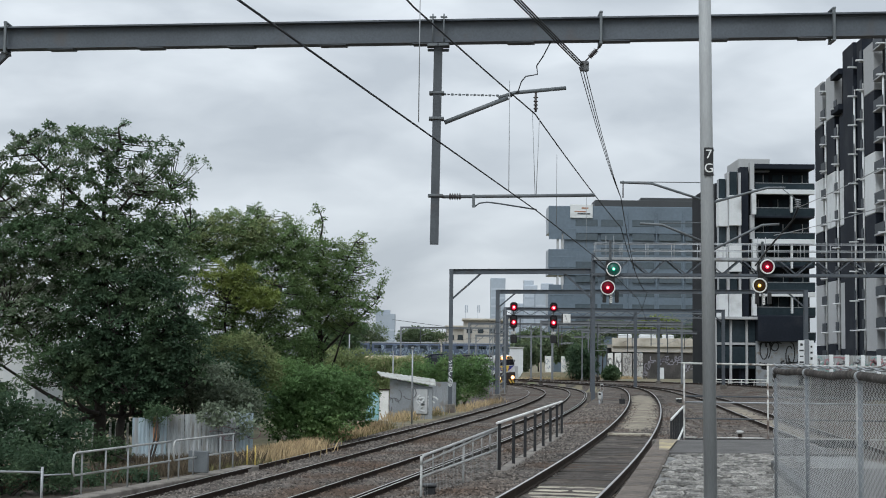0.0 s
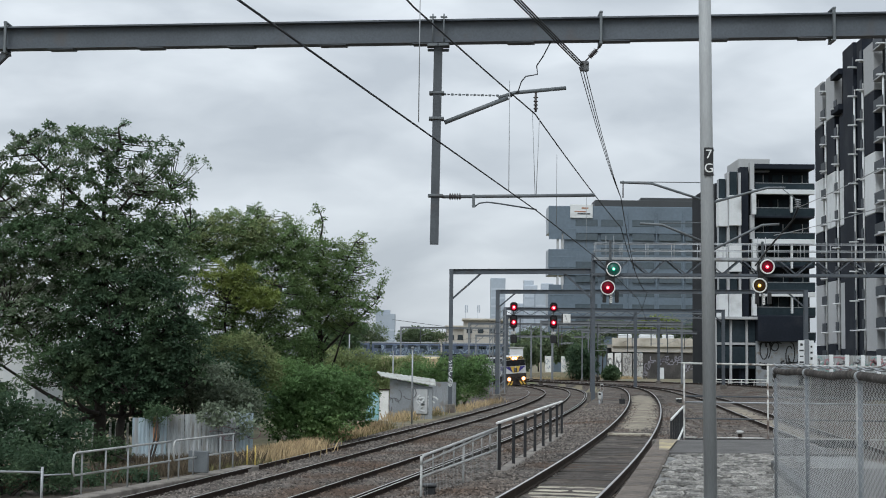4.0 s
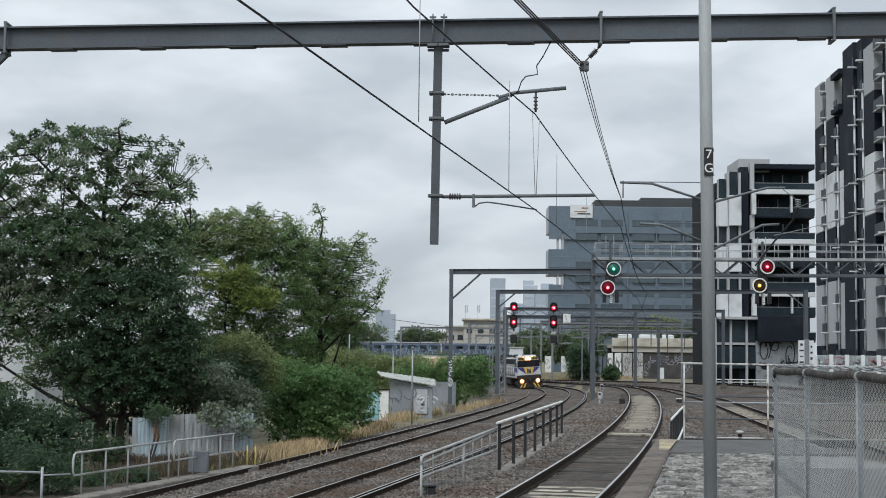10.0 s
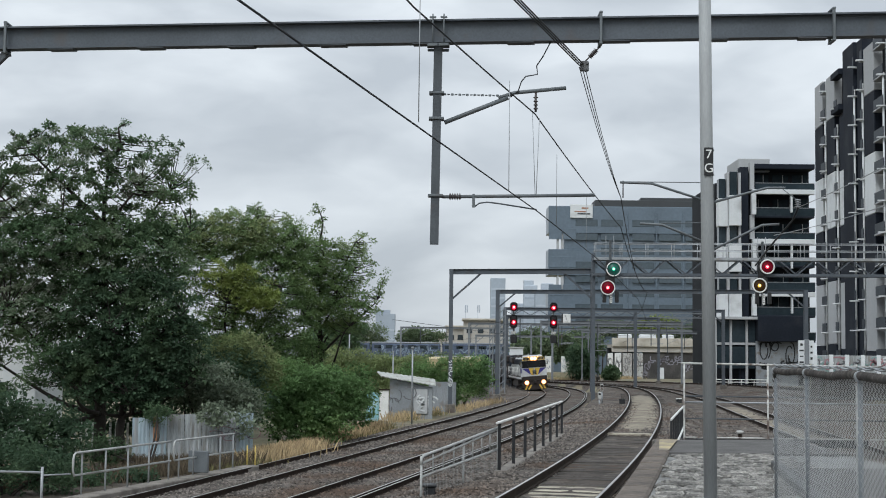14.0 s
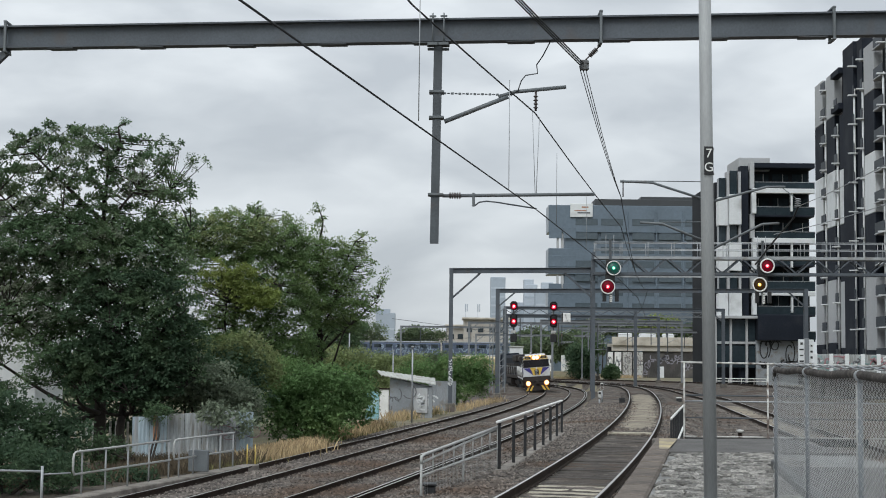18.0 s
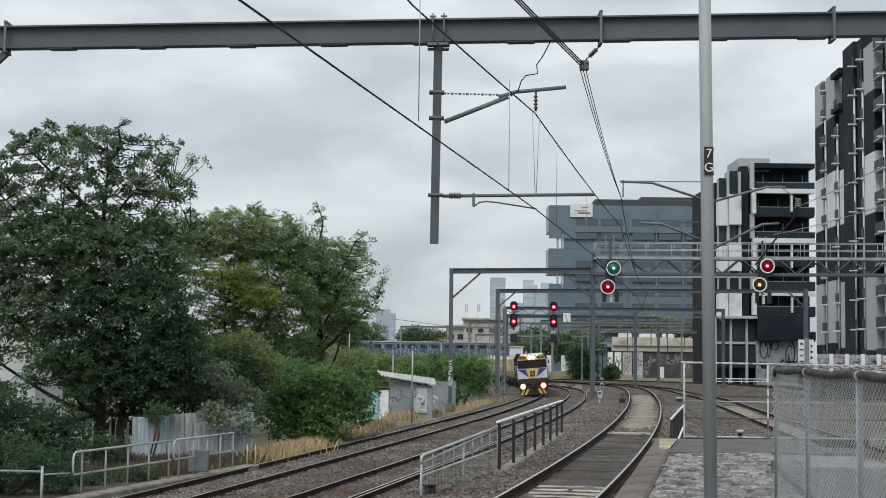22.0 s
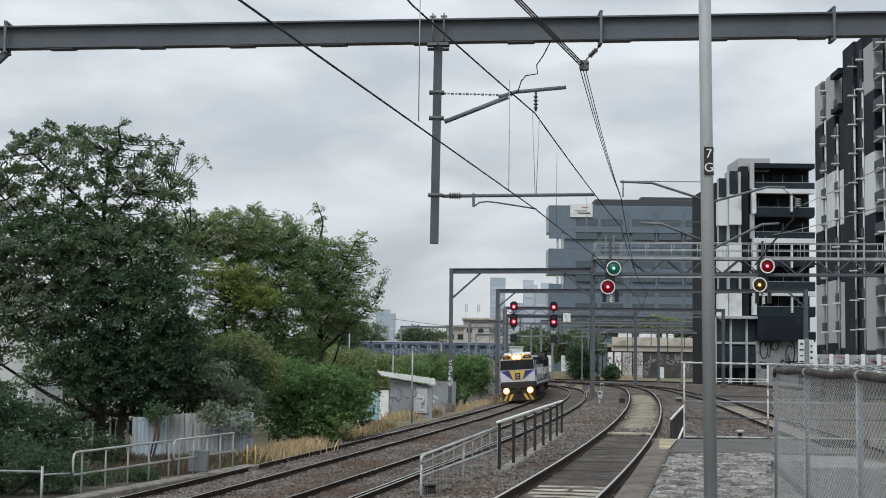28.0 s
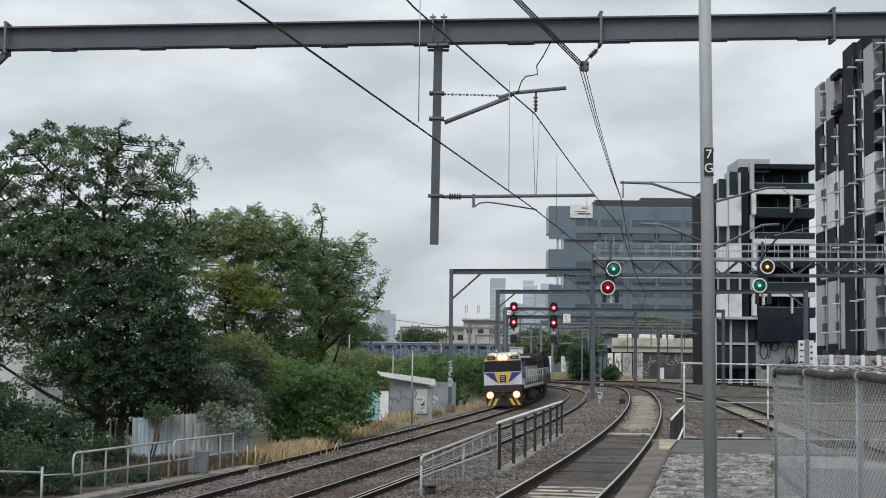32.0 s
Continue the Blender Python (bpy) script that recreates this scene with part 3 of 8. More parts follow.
def paving():
    """Worn paving stones on the near part of the platform."""
    rng = random.Random(17)
    meshes, rings = [], []
    for k in range(8):
        sh = Shape()
        a, b = rng.uniform(0.085, 0.125), rng.uniform(0.075, 0.105)
        ring = [(-a, -b), (a, -b), (a, b), (-a, b)]
        lo = [(x + rng.uniform(-0.04, 0.04), y + rng.uniform(-0.04, 0.04)) for x, y in ring]
        vs = [(x, y, -0.06) for x, y in lo] + [(x * 0.97, y * 0.97, -0.012) for x, y in lo] + [(x * 0.75, y * 0.75, rng.uniform(-0.004, 0.016)) for x, y in lo]
        fs = [(i + 4 * j, (i + 1) % 4 + 4 * j, (i + 1) % 4 + 4 * j + 4, i + 4 * j + 4) for j in (0, 1) for i in range(4)] + [(8, 9, 10, 11)]
        me = sh.add(vs, fs).mesh("paving_stone")
        me.materials.append(COBBLE)
        meshes.append(me)
        rings.append((vs, fs))
    top = bpy.data.objects["platform"]
    o = Vector((3, 10, 0))
    y, row = 12.6, 0
    rest = Shape(o)
    while y < 20.3:
        x = edge_x(y) + 0.43 + rng.uniform(0, 0.2)
        while x < min(4.7, 4.14 - 0.134 * (17.55 - y) + 0.2 + (0.9 if y > 17.4 else 0)):
            m = Matrix.Translation(Vector((x + rng.uniform(-0.03, 0.03), y + rng.uniform(-0.03, 0.03), PLAT_Z + rng.uniform(-0.006, 0.008)))) @ Matrix.Rotation(-0.19 + rng.uniform(-0.5, 0.5) + math.pi * rng.randrange(2), 4, "Z")
            k = rng.randrange(8)
            if y < 16.4:
                c = part("paving_stone", meshes[k], None, top)
                c.matrix_basis = Matrix.Translation(-o) @ m
            else:
                rest.add([m @ Vector(v) for v in rings[k][0]], rings[k][1])
            x += rng.uniform(0.18, 0.25)
        y += 0.195
        row += 1
    tagged(part("paving_rows", rest, COBBLE_JOINED, top), kind="stuff")


paving()


def sleepers():
    def rail_sleeper(name, w, h, length, material):
        sh = Shape().box(0, 0, -h / 2, length, w, h, bev=0.02)
        me = sh.mesh(name)
        me.materials.append(material)
        return me
    timber = rail_sleeper("timber_sleeper", 0.24, 0.14, 2.65, TIMBER)
    concrete = rail_sleeper("concrete_sleeper", 0.25, 0.2, 2.5, SLEEPER)
    short = rail_sleeper("worn_sleeper", 0.26, 0.2, 1.42, TAN)
    rng = random.Random(7)
    for key, s0, s1, dz in (("C", -2, 96, -0.172), ("B", 8, 110, -0.168), ("A", 8, 110, -0.168), ("D", 20, 90, -0.165)):
        s, n = s0, 0
        while s < s1:
            p, h = on_line(key, s)
            is_c = key != "C" or s < 7.9
            ob = part("sleeper", (short if key == "C" else concrete) if is_c else timber, None, TRACKS[key], "")
            ob.matrix_basis = Matrix.Translation(p + Vector((0, 0, dz + (rng.uniform(-0.012, -0.004) if key == "C" and is_c else rng.uniform(-0.03, 0.008))))) @ Matrix.Rotation(-h + rng.uniform(-0.015, 0.015), 4, "Z")
            s += 0.65 if key == "C" and is_c else 0.685
    sh = Shape()
    p, h = on_line("C", 26.6)
    sh.box(0, 0, 0, 1.46, 0.2, 0.08, bev=0.015, m=Matrix.Translation(p + Vector((0, 0, -0.135))) @ Matrix.Rotation(-h, 4, "Z"))
    part("crossing_plank", sh, TAN, TRACKS["C"], "pale worn timber plank between the rails")


sleepers()


# ---- overhead line structures ----
def wire(sh, a, b, sag=0.0, r=0.009, n=4, k=14):
    a, b = Vector(a), Vector(b)
    sh.tube([a.lerp(b, i / k) - Vector((0, 0, sag * 4 * (i / k) * (1 - i / k))) for i in range(k + 1)], r, n)


def near_portal():
    """Plated beam high over the lines, with a drop post and its arms for the near line."""
    L, R = Vector((-10.55, 27.11, 8.325)), Vector((8.9, 25.0, 8.375))
    o = (L.x, L.y, ground_z(L.x, L.y))
    t = thing("overhead_line_portal", o, "grey steel overhead line portal with plated beam", "portal", "overhead line portals")
    ax = (R - L).normalized()

    def at(x, dz=0.0, dy=0.0):
        k = (x - L.x) / (R.x - L.x)
        return L.lerp(R, k) + Vector((0, dy, dz))
    girder = Shape(o)
    girder.ibeam(L, R, 0.26, 0.435, 0.03)
    b = part("girder", girder, STEEL, t)
    for x in (-8.45, 7.0, 2.85):
        st = Shape(o)
        p = at(x)
        st.beam(p + Vector((0, -0.15, -0.3)), p + Vector((0, -0.15, 0.3)), 0.05, 0.06, 0.008)
        st.beam(p + Vector((0, 0.15, -0.3)), p + Vector((0, 0.15, 0.3)), 0.05, 0.06, 0.008)
        st.beam(p + Vector((0, -0.19, -0.29)), p + Vector((0, 0.19, -0.29)), 0.06, 0.04, 0.008)
        st.beam(p + Vector((0, -0.19, 0.29)), p + Vector((0, 0.19, 0.29)), 0.06, 0.04, 0.008)
        part("clamp", st, ARM, b)
    for i in range(9):
        x = -7.6 + 1.75 * i
        part("splice_plate", Shape(o).beam(at(x, -0.232), at(x + 0.5, -0.232), 0.24, 0.02), STEEL_DARK, b)
    for e, s in ((L, 1), (R, -1)):
        g = ground_z(e.x, e.y) - 0.1
        m = Shape(o).ibeam((e.x, e.y, g), (e.x, e.y, e.z - 0.24), 0.3, 0.3, 0.025, up=(0, 1, 0))
        mm = part("mast", m, STEEL, t)
        if s > 0:
            part("knee_brace", Shape(o).beam((e.x, e.y, e.z - 2.25), at(e.x + s * 2.12, -0.25), 0.1, 0.14, 0.01), STEEL_DARK, t)
        part("footing", Shape(o).box(e.x, e.y, g + 0.1, 0.8, 0.8, 0.5, bev=0.04), CONCRETE, t)
    for x in (-0.235, -0.03):
        rod = Shape(o).tube([at(x, -0.3, -0.16), at(x, 0.31, -0.16)], 0.013, 6)
        rod.beam(at(x - 0.06, 0.245, -0.16), at(x + 0.06, 0.245, -0.16), 0.05, 0.03).beam(at(x - 0.09, -0.27, -0.16), at(x + 0.09, -0.27, -0.16), 0.06, 0.05)
        part("hanger_bolt", rod, ARM, b)
    # drop post
    top, foot = at(-0.13, -0.24), Vector((-0.165, 26.0, 4.38))
    post = part("drop_post", Shape(o).ibeam(foot, top, 0.16, 0.155, 0.02, up=(0, 1, 0)), STEEL_DARK, t, "dark hanging steel post")
    part("post_bracket", Shape(o).beam(top + Vector((-0.21, 0, -0.02)), top + Vector((0.21, 0, -0.02)), 0.2, 0.05, 0.01).beam(top + Vector((-0.2, 0, -0.1)), top + Vector((0.2, 0, -0.1)), 0.1, 0.04, 0.01), STEEL_DARK, post)
    for z in (7.2, 6.72, 5.28):
        part("post_collar", Shape(o).box(-0.15, 26.0, z, 0.28, 0.24, 0.05, bev=0.01), ARM, post)
    arm = Shape(o).tube([(0.0, 25.98, 6.65), (1.18, 25.96, 7.13)], 0.042, 8)
    part("bracket_arm", arm, ARM, t, "sloping tube arm")
    part("top_tube", Shape(o).tube([(1.0, 25.96, 7.12), (1.3, 25.96, 7.22), (2.25, 25.9, 7.31)], 0.036, 8), ARM, t)
    stay = Shape(o)
    for i in range(16):
        x = 0.0 + i * 0.07
        stay.box(x, 25.97, 7.18 - 0.001 * i, 0.055, 0.02 + 0.02 * (i % 2), 0.04 - 0.02 * (i % 2), bev=0.006)
    part("stay_chain", stay, ARM, t)
    reg = part("registration_tube", Shape(o).tube([(-0.02, 26.0, 5.265), (2.78, 25.85, 5.31)], 0.032, 8), ARM, t)
    ins = Shape(o)
    for i in range(5):
        ins.lathe([(0.03, -0.02), (0.065, -0.005), (0.065, 0.005), (0.03, 0.02)], 10, Matrix.Translation((0.12 + 0.045 * i, 25.99, 5.27)) @ Matrix.Rotation(radians(90), 4, "Y"))
    part("insulator", ins, CERAMIC, reg)
    part("drop_bracket", Shape(o).beam((0.555, 25.97, 5.32), (0.555, 25.97, 5.07), 0.05, 0.06, 0.008), ARM, reg)
    part("steady_arm", Shape(o).tube([(0.57, 25.97, 5.08), (0.66, 25.97, 5.15), (0.8, 25.96, 5.17), (1.0, 25.96, 5.15), (1.72, 25.94, 5.04)], 0.014, 6), STEEL_DARK, reg)
    hang = Shape(o)
    hang.tube([(1.69, 25.93, 7.25), (1.69, 25.93, 6.86)], 0.022, 6)
    for i in range(4):
        hang.lathe([(0.02, -0.02), (0.05, 0), (0.02, 0.02)], 10, Matrix.Translation((1.69, 25.93, 6.92 + 0.07 * i)))
    part("messenger_hanger", hang, CERAMIC, t)
    # feeder insulator under the beam and jumper cable
    fi = Shape(o)
    p0, p1 = at(2.85, -0.32), Vector((2.56, 25.6, 7.74))
    fi.tube([p0, p1], 0.014, 6)
    for i in range(6):
        q = p0.lerp(p1, 0.25 + 0.08 * i)
        fi.lathe([(0.018, -0.015), (0.05, 0), (0.018, 0.015)], 10, Matrix.Translation(q) @ (p1 - p0).to_track_quat("Z", "Y").to_matrix().to_4x4())
    part("feeder_insulator", fi, CERAMIC, t)
    clampb = Shape(o).box(2.56, 25.6, 7.66, 0.16, 0.05, 0.2, bev=0.02)
    for i in range(4):
        clampb.box(2.5 + 0.11 * (i % 2), 25.57, 7.6 + 0.11 * (i // 2), 0.05, 0.05, 0.05, bev=0.012)
    part("cable_clamp", clampb, ARM, t)
    part("jumper_cable", Shape(o).tube([(1.97, 25.7, 8.18), (1.9, 25.8, 8.05), (1.82, 25.9, 7.9), (1.7, 25.9, 7.72), (1.72, 25.9, 7.56), (1.5, 25.9, 7.52), (1.42, 25.9, 7.42), (1.36, 25.9, 7.24), (1.22, 25.92, 7.13)], 0.012, 5), WIRE, t)


near_portal()


def portal(xl, xr, y, ztop, w=0.34, brace=2.0, arms=(), right_mast=True, zr=None, truss=False, steel=STEEL, label="grey steel overhead line portal astride the tracks"):
    zr = ztop if zr is None else zr
    o = (xl, y, ground_z(xl, y))
    t = thing("overhead_line_portal", o, label, "portal", "overhead line portals")
    L, R = Vector((xl, y, ztop)), Vector((xr, y, zr))
    ends = ((L, 1), (R, -1)) if right_mast else ((L, 1),)
    for e, s in ends:
        g = ground_z(e.x, e.y) - 0.1
        part("mast", Shape(o).ibeam((e.x, y, g), (e.x, y, e.z), w * 0.8, w, 0.03, up=(0, 1, 0)), steel, t)
        part("footing", Shape(o).box(e.x, y, g + 0.25, w + 0.3, w + 0.3, 0.75, bev=0.05), BLUESTONE, t, "stained square footing")
        if brace:
            part("knee_brace", Shape(o).beam((e.x, y, e.z - brace), (e.x + s * brace * 0.95, y, e.z - 0.3), 0.1, 0.13), steel, t)
    if truss:
        h = 0.62
        part("top_chord", Shape(o).beam(L + Vector((0, 0, 0)), R, 0.14, 0.14), steel, t)
        part("bottom_chord", Shape(o).beam(L - Vector((0, 0, h)), R - Vector((0, 0, h)), 0.14, 0.14), steel, t)
        n = max(4, int((xr - xl) / 0.9))
        for i in range(n):
            a, b = L.lerp(R, i / n), L.lerp(R, (i + 1) / n)
            lo, hi = Vector((0, 0, -h + 0.05)), Vector((0, 0, -0.05))
            part("lattice_bar", Shape(o).beam(a + (lo if i % 2 else hi), b + (hi if i % 2 else lo), 0.06, 0.07), steel, t)
    else:
        part("girder", Shape(o).ibeam(L - Vector((0.15, 0, 0.17)), R + Vector((0.15, 0, -0.17)), 0.26, 0.36, 0.03), steel, t)
    for x in arms:
        a = Vector((x - 1.2, y, ztop - 0.35))
        dp = part("drop_post", Shape(o).beam(a, a - Vector((0, 0, 3.0)), 0.14, 0.14), STEEL_DARK, t)
        part("registration_tube", Shape(o).tube([a - Vector((0, 0, 2.6)), a + Vector((1.9, 0, -2.55))], 0.035, 6), GALV, dp)
        part("bracket_arm", Shape(o).tube([a - Vector((0, 0, 1.5)), a + Vector((1.5, 0, -0.75))], 0.035, 6), GALV, dp)
    return t


near_mast_portal = portal(0.6, 10.3, 97, 8.3, 0.34, 2.1, zr=8.45)
portal(4.85, 31.9, 124, 8.2, 0.42, 1.6, zr=8.5, arms=())
portal(7.4, 33.0, 166, 8.15, 0.42, 1.6)
portal(6.6, 20.5, 150, 7.35, 0.4, 0, truss=True, label="grey lattice signal gantry over the curving tracks")
portal(9.0, 30.0, 196, 8.0, 0.4, 1.6, arms=(12.0,))
# portals from here on mostly take the paler steel in place of haze
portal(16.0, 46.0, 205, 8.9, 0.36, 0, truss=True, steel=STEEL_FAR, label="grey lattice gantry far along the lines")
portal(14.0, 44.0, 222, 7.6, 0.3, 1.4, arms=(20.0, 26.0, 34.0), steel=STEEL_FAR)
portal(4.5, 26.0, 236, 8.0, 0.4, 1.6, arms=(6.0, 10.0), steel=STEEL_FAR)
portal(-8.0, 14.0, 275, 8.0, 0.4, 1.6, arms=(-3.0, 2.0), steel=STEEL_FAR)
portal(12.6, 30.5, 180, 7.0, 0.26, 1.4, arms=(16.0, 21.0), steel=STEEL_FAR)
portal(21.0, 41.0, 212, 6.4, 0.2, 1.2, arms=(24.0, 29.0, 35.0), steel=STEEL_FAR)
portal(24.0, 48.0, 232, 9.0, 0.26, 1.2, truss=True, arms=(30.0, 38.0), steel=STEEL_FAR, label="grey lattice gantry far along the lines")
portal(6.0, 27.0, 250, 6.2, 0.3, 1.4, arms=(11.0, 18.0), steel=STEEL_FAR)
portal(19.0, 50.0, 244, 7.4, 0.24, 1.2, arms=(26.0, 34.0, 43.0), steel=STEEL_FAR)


def slim_mast(x, y, z1, w):
    """Upright steel mast with battens, beside the outer line."""
    o = (x, y, ground_z(x, y))
    t = thing("trackside_mast", o, "slim grey steel mast beside the outer line", "mast", "slim masts")
    for dx in (-w / 2, w / 2):
        part("leg", Shape(o).beam((x + dx, y, o[2] - 0.1), (x + dx, y, z1), 0.1, 0.1, 0.01), STEEL_FAR, t)
    n = int((z1 - o[2]) / 0.7)
    for k in range(n):
        z = o[2] + 0.4 + 0.7 * k
        part("batten", Shape(o).beam((x - w / 2, y, z), (x + w / 2, y, z + 0.45), 0.05, 0.09), STEEL_FAR, t)
    part("footing", Shape(o).box(x, y, o[2] + 0.05, w + 0.3, 0.5, 0.4, bev=0.03), BLUESTONE, t)


slim_mast(4.75, 136, 5.4, 0.3)
slim_mast(5.9, 138, 7.2, 0.5)


def lone_mast():
    """Mast with two pairs of bracket arms between the near line and the siding."""
    x, y = 8.5, 45.0
    o = (x, y, ground_z(x, y))
    t = thing("overhead_line_mast", o, "grey mast with bracket arms to both sides", "mast")
    part("mast", Shape(o).beam((x, y, o[2] - 0.1), (x, y, 8.4), 0.14, 0.14, 0.01), STEEL, t)
    part("footing", Shape(o).box(x, y, o[2] + 0.05, 0.6, 0.6, 0.4, bev=0.03), CONCRETE, t)
    for a, b, c in (((x, 7.35), (6.68, 7.92), (5.66, 7.95)), ((x, 6.0), (7.0, 6.6), (6.3, 6.63)), ((x, 5.75), (10.2, 6.62), (10.75, 6.66)), ((x, 7.3), (10.35, 7.82), (10.95, 7.83))):
        part("bracket_arm", Shape(o).tube([(a[0], y, a[1]), (b[0], y, b[1]), (c[0], y, c[1])], 0.04, 8), ARM, t)
    part("stay_rod", Shape(o).tube([(x, y, 7.97), (5.66, y, 7.97)], 0.014, 6), ARM, t)
    part("stay_rod", Shape(o).tube([(x, y, 6.68), (6.3, y, 6.63)], 0.014, 6), ARM, t)
    part("hanger", Shape(o).tube([(5.75, y, 8.0), (5.75, y, 7.45)], 0.02, 6), CERAMIC, t)
    return t


lone_mast()


def overhead_wires():
    o = (1.7, 26, 5)
    t = thing("contact_line", (1.7, 26, 5), "dark overhead contact line with droppers", "overhead wire", kind="structure")
    sup = [(-7.2, -15), (1.72, 25.95), (13.0, 91.0), (18.9, 150)]
    sh = Shape(o)
    pts = [(-1.57, 10.7, 5.02), (1.72, 25.95, 5.02), (4.25, 38.5, 5.0), (8.3, 60, 4.85), (13.2, 91, 4.7), (17.0, 124, 4.3), (20.9, 166, 4.0)]
    first = Vector(pts[0]) + (Vector(pts[0]) - Vector(pts[1])).normalized() * 28
    sh.tube([first] + pts, 0.0105, 6)
    part("contact_wire", sh, WIRE, t)
    sh = Shape(o)
    wire(sh, (-6.8, -12, 6.9), (-0.42, 18.0, 6.83), 0.0, 0.0125, 6)
    wire(sh, (-0.42, 18.0, 6.83), (1.68, 25.93, 6.82), 0.01, 0.0125, 6, 4)
    wire(sh, (1.68, 25.93, 6.82), (5.68, 45.0, 6.5), 0.06, 0.0125, 6, 12)
    wire(sh, (5.68, 45.0, 6.5), (13.2, 91, 6.6), 0.45, 0.0135, 6, 20)
    wire(sh, (13.2, 91, 6.6), (17, 124, 6.3), 0.5, 0.016, 5, 12)
    wire(sh, (17, 124, 6.3), (20.9, 166, 5.9), 0.5, 0.016, 5, 12)
    part("messenger_wire", sh, WIRE, t)
    for (x, y, z0, z1) in ((-0.3, 16.25, 5.03, 6.83), (1.06, 22.85, 5.02, 6.83), (2.35, 29.2, 5.02, 6.55), (3.6, 35.4, 5.01, 6.4)):
        part("dropper", Shape(o).tube([(x, y, z0), (x, y, z1)], 0.006, 5), GALV, t)
    part("dropper", Shape(o).tube([(1.63, 25.93, 6.85), (1.69, 25.93, 5.32)], 0.006, 5), GALV, t)
    part("dropper", Shape(o).tube([(1.76, 25.93, 6.74), (1.71, 25.93, 5.32)], 0.006, 5), GALV, t)
    f = thing("feeder_cables", (2.56, 25.6, 7.66), "bundle of heavy dark feeder cables", "cable", kind="structure")
    for i, dx in enumerate((-0.045, 0.0, 0.045)):
        sh = Shape((2.56, 25.6, 7.66))
        wire(sh, (-6.47 + dx * 0.5, -8, 6.37), (2.51 + dx * 0.6, 25.6, 7.66 + 0.02 * i), 0.0, 0.012, 6, 20)
        wire(sh, (2.51 + dx, 25.6, 7.64 + 0.03 * i), (5.68, 45, 7.45 + 0.012 * i), 0.16, 0.009, 6, 20)
        wire(sh, (5.68, 45, 7.45 + 0.012 * i), (12.4, 90, 7.5 + 0.012 * i), 0.3, 0.014, 6, 20)
        part("cable", sh, WIRE, f)
    for n, (key, h0) in enumerate((("A", 5.0), ("B", 5.0))):
        g = thing("contact_line", on_line(key, 70)[0], "thin dark overhead wire following the curve", "overhead wire", kind="structure")
        o2 = on_line(key, 70)[0]
        ys = [97, 124, 150, 166, 196, 236]
        sh = Shape(o2)
        ctl = [on_line(key, s_at(key, yy), 0.2 * (-1) ** i, h0)[0] for i, yy in enumerate(ys)]
        sh.tube([on_line(key, s_at(key, 60), 0, h0)[0]] + ctl, 0.012, 4)
        part("contact_wire", sh, WIRE, g)
        sh = Shape(o2)
        c2 = [p + Vector((0, 0, 1.4)) for p in ctl]
        for a, b in zip(c2, c2[1:]):
            wire(sh, a, b, 0.5, 0.012, 4, 10)
        part("messenger_wire", sh, WIRE, g)


overhead_wires()


def siding_wires():
    """Wires of the siding, led from the mast's outer arms towards the platform side."""
    o = (10.8, 45, 6.5)
    t = thing("contact_line", o, "thin siding wires with a pale insulator", "overhead wire", kind="structure")
    sh = Shape(o)
    wire(sh, (11.37, 45.0, 7.21), (9.46, 30.0, 6.5), 0.03, 0.011, 5)
    wire(sh, (9.46, 30.0, 6.5), Vector((9.46, 30.0, 6.5)) * 2 - Vector((11.37, 45.0, 7.21)), -0.03, 0.011, 5)
    part("messenger_wire", sh, GALV, t)
    sh = Shape(o)
    wire(sh, (10.58, 45.0, 6.3), (9.45, 30.0, 5.64), 0.05, 0.011, 5)
    wire(sh, (9.45, 30.0, 5.64), Vector((9.45, 30.0, 5.64)) * 2 - Vector((10.58, 45.0, 6.3)), -0.03, 0.011, 5)
    part("contact_wire", sh, GALV, t)
    part("feeder_cable", Shape(o).tube([(13.31, 60.0, 6.33), (12.23, 52.0, 6.68), (11.68, 47.0, 6.99), (11.37, 45.0, 7.21)], 0.035, 6), WIRE, t, "dark slack feeder cable")
    ins = Shape(o)
    for k in range(4):
        ins.lathe([(0.03, -0.03), (0.1, -0.01), (0.1, 0.01), (0.03, 0.03)], 10, Matrix.Translation(Vector((11.37, 45.0, 7.21)) + Vector((-0.02, 0, 0.02 + 0.07 * k))))
    part("insulator", ins, GALV, t)
    part("hanger", Shape(o).tube([Vector((11.37, 45.0, 7.21)) + Vector((0, 0, 0.2)), (10.85, 45, 7.8)], 0.014, 5), ARM, t)


siding_wires()




# ---- signals ----
def disc_signal(parent, o, x, y, z, r, glow, dim, core, label):
    """One round lamp unit with white rim and a lit lens, facing the camera."""
    m = Matrix.Translation((x, y, z)) @ Matrix.Rotation(radians(90), 4, "X")
    d = part("signal_disc", Shape(o).lathe([(0, -0.06), (r * 0.84, -0.06), (r * 0.84, 0.05), (0.0, 0.05)], 28, m), GLOSS_BLACK, parent, label)
    part("rim", Shape(o).lathe([(r * 0.86, 0.0), (r, 0.0), (r, 0.09), (r * 0.86, 0.09), (r * 0.86, 0.0)], 28, m), WHITE, d, "white painted rim")
    part("glow", Shape(o).lathe([(0, 0.053), (r * 0.8, 0.053), (r * 0.8, 0.05)], 28, m), dim, d)
    part("lens", Shape(o).lathe([(0, 0.085), (r * 0.16, 0.078), (r * 0.24, 0.058)], 16, m), glow, d)
    part("lens_core", Shape(o).lathe([(0, 0.1), (r * 0.1, 0.092), (r * 0.13, 0.08)], 12, m), core, d)
    return d


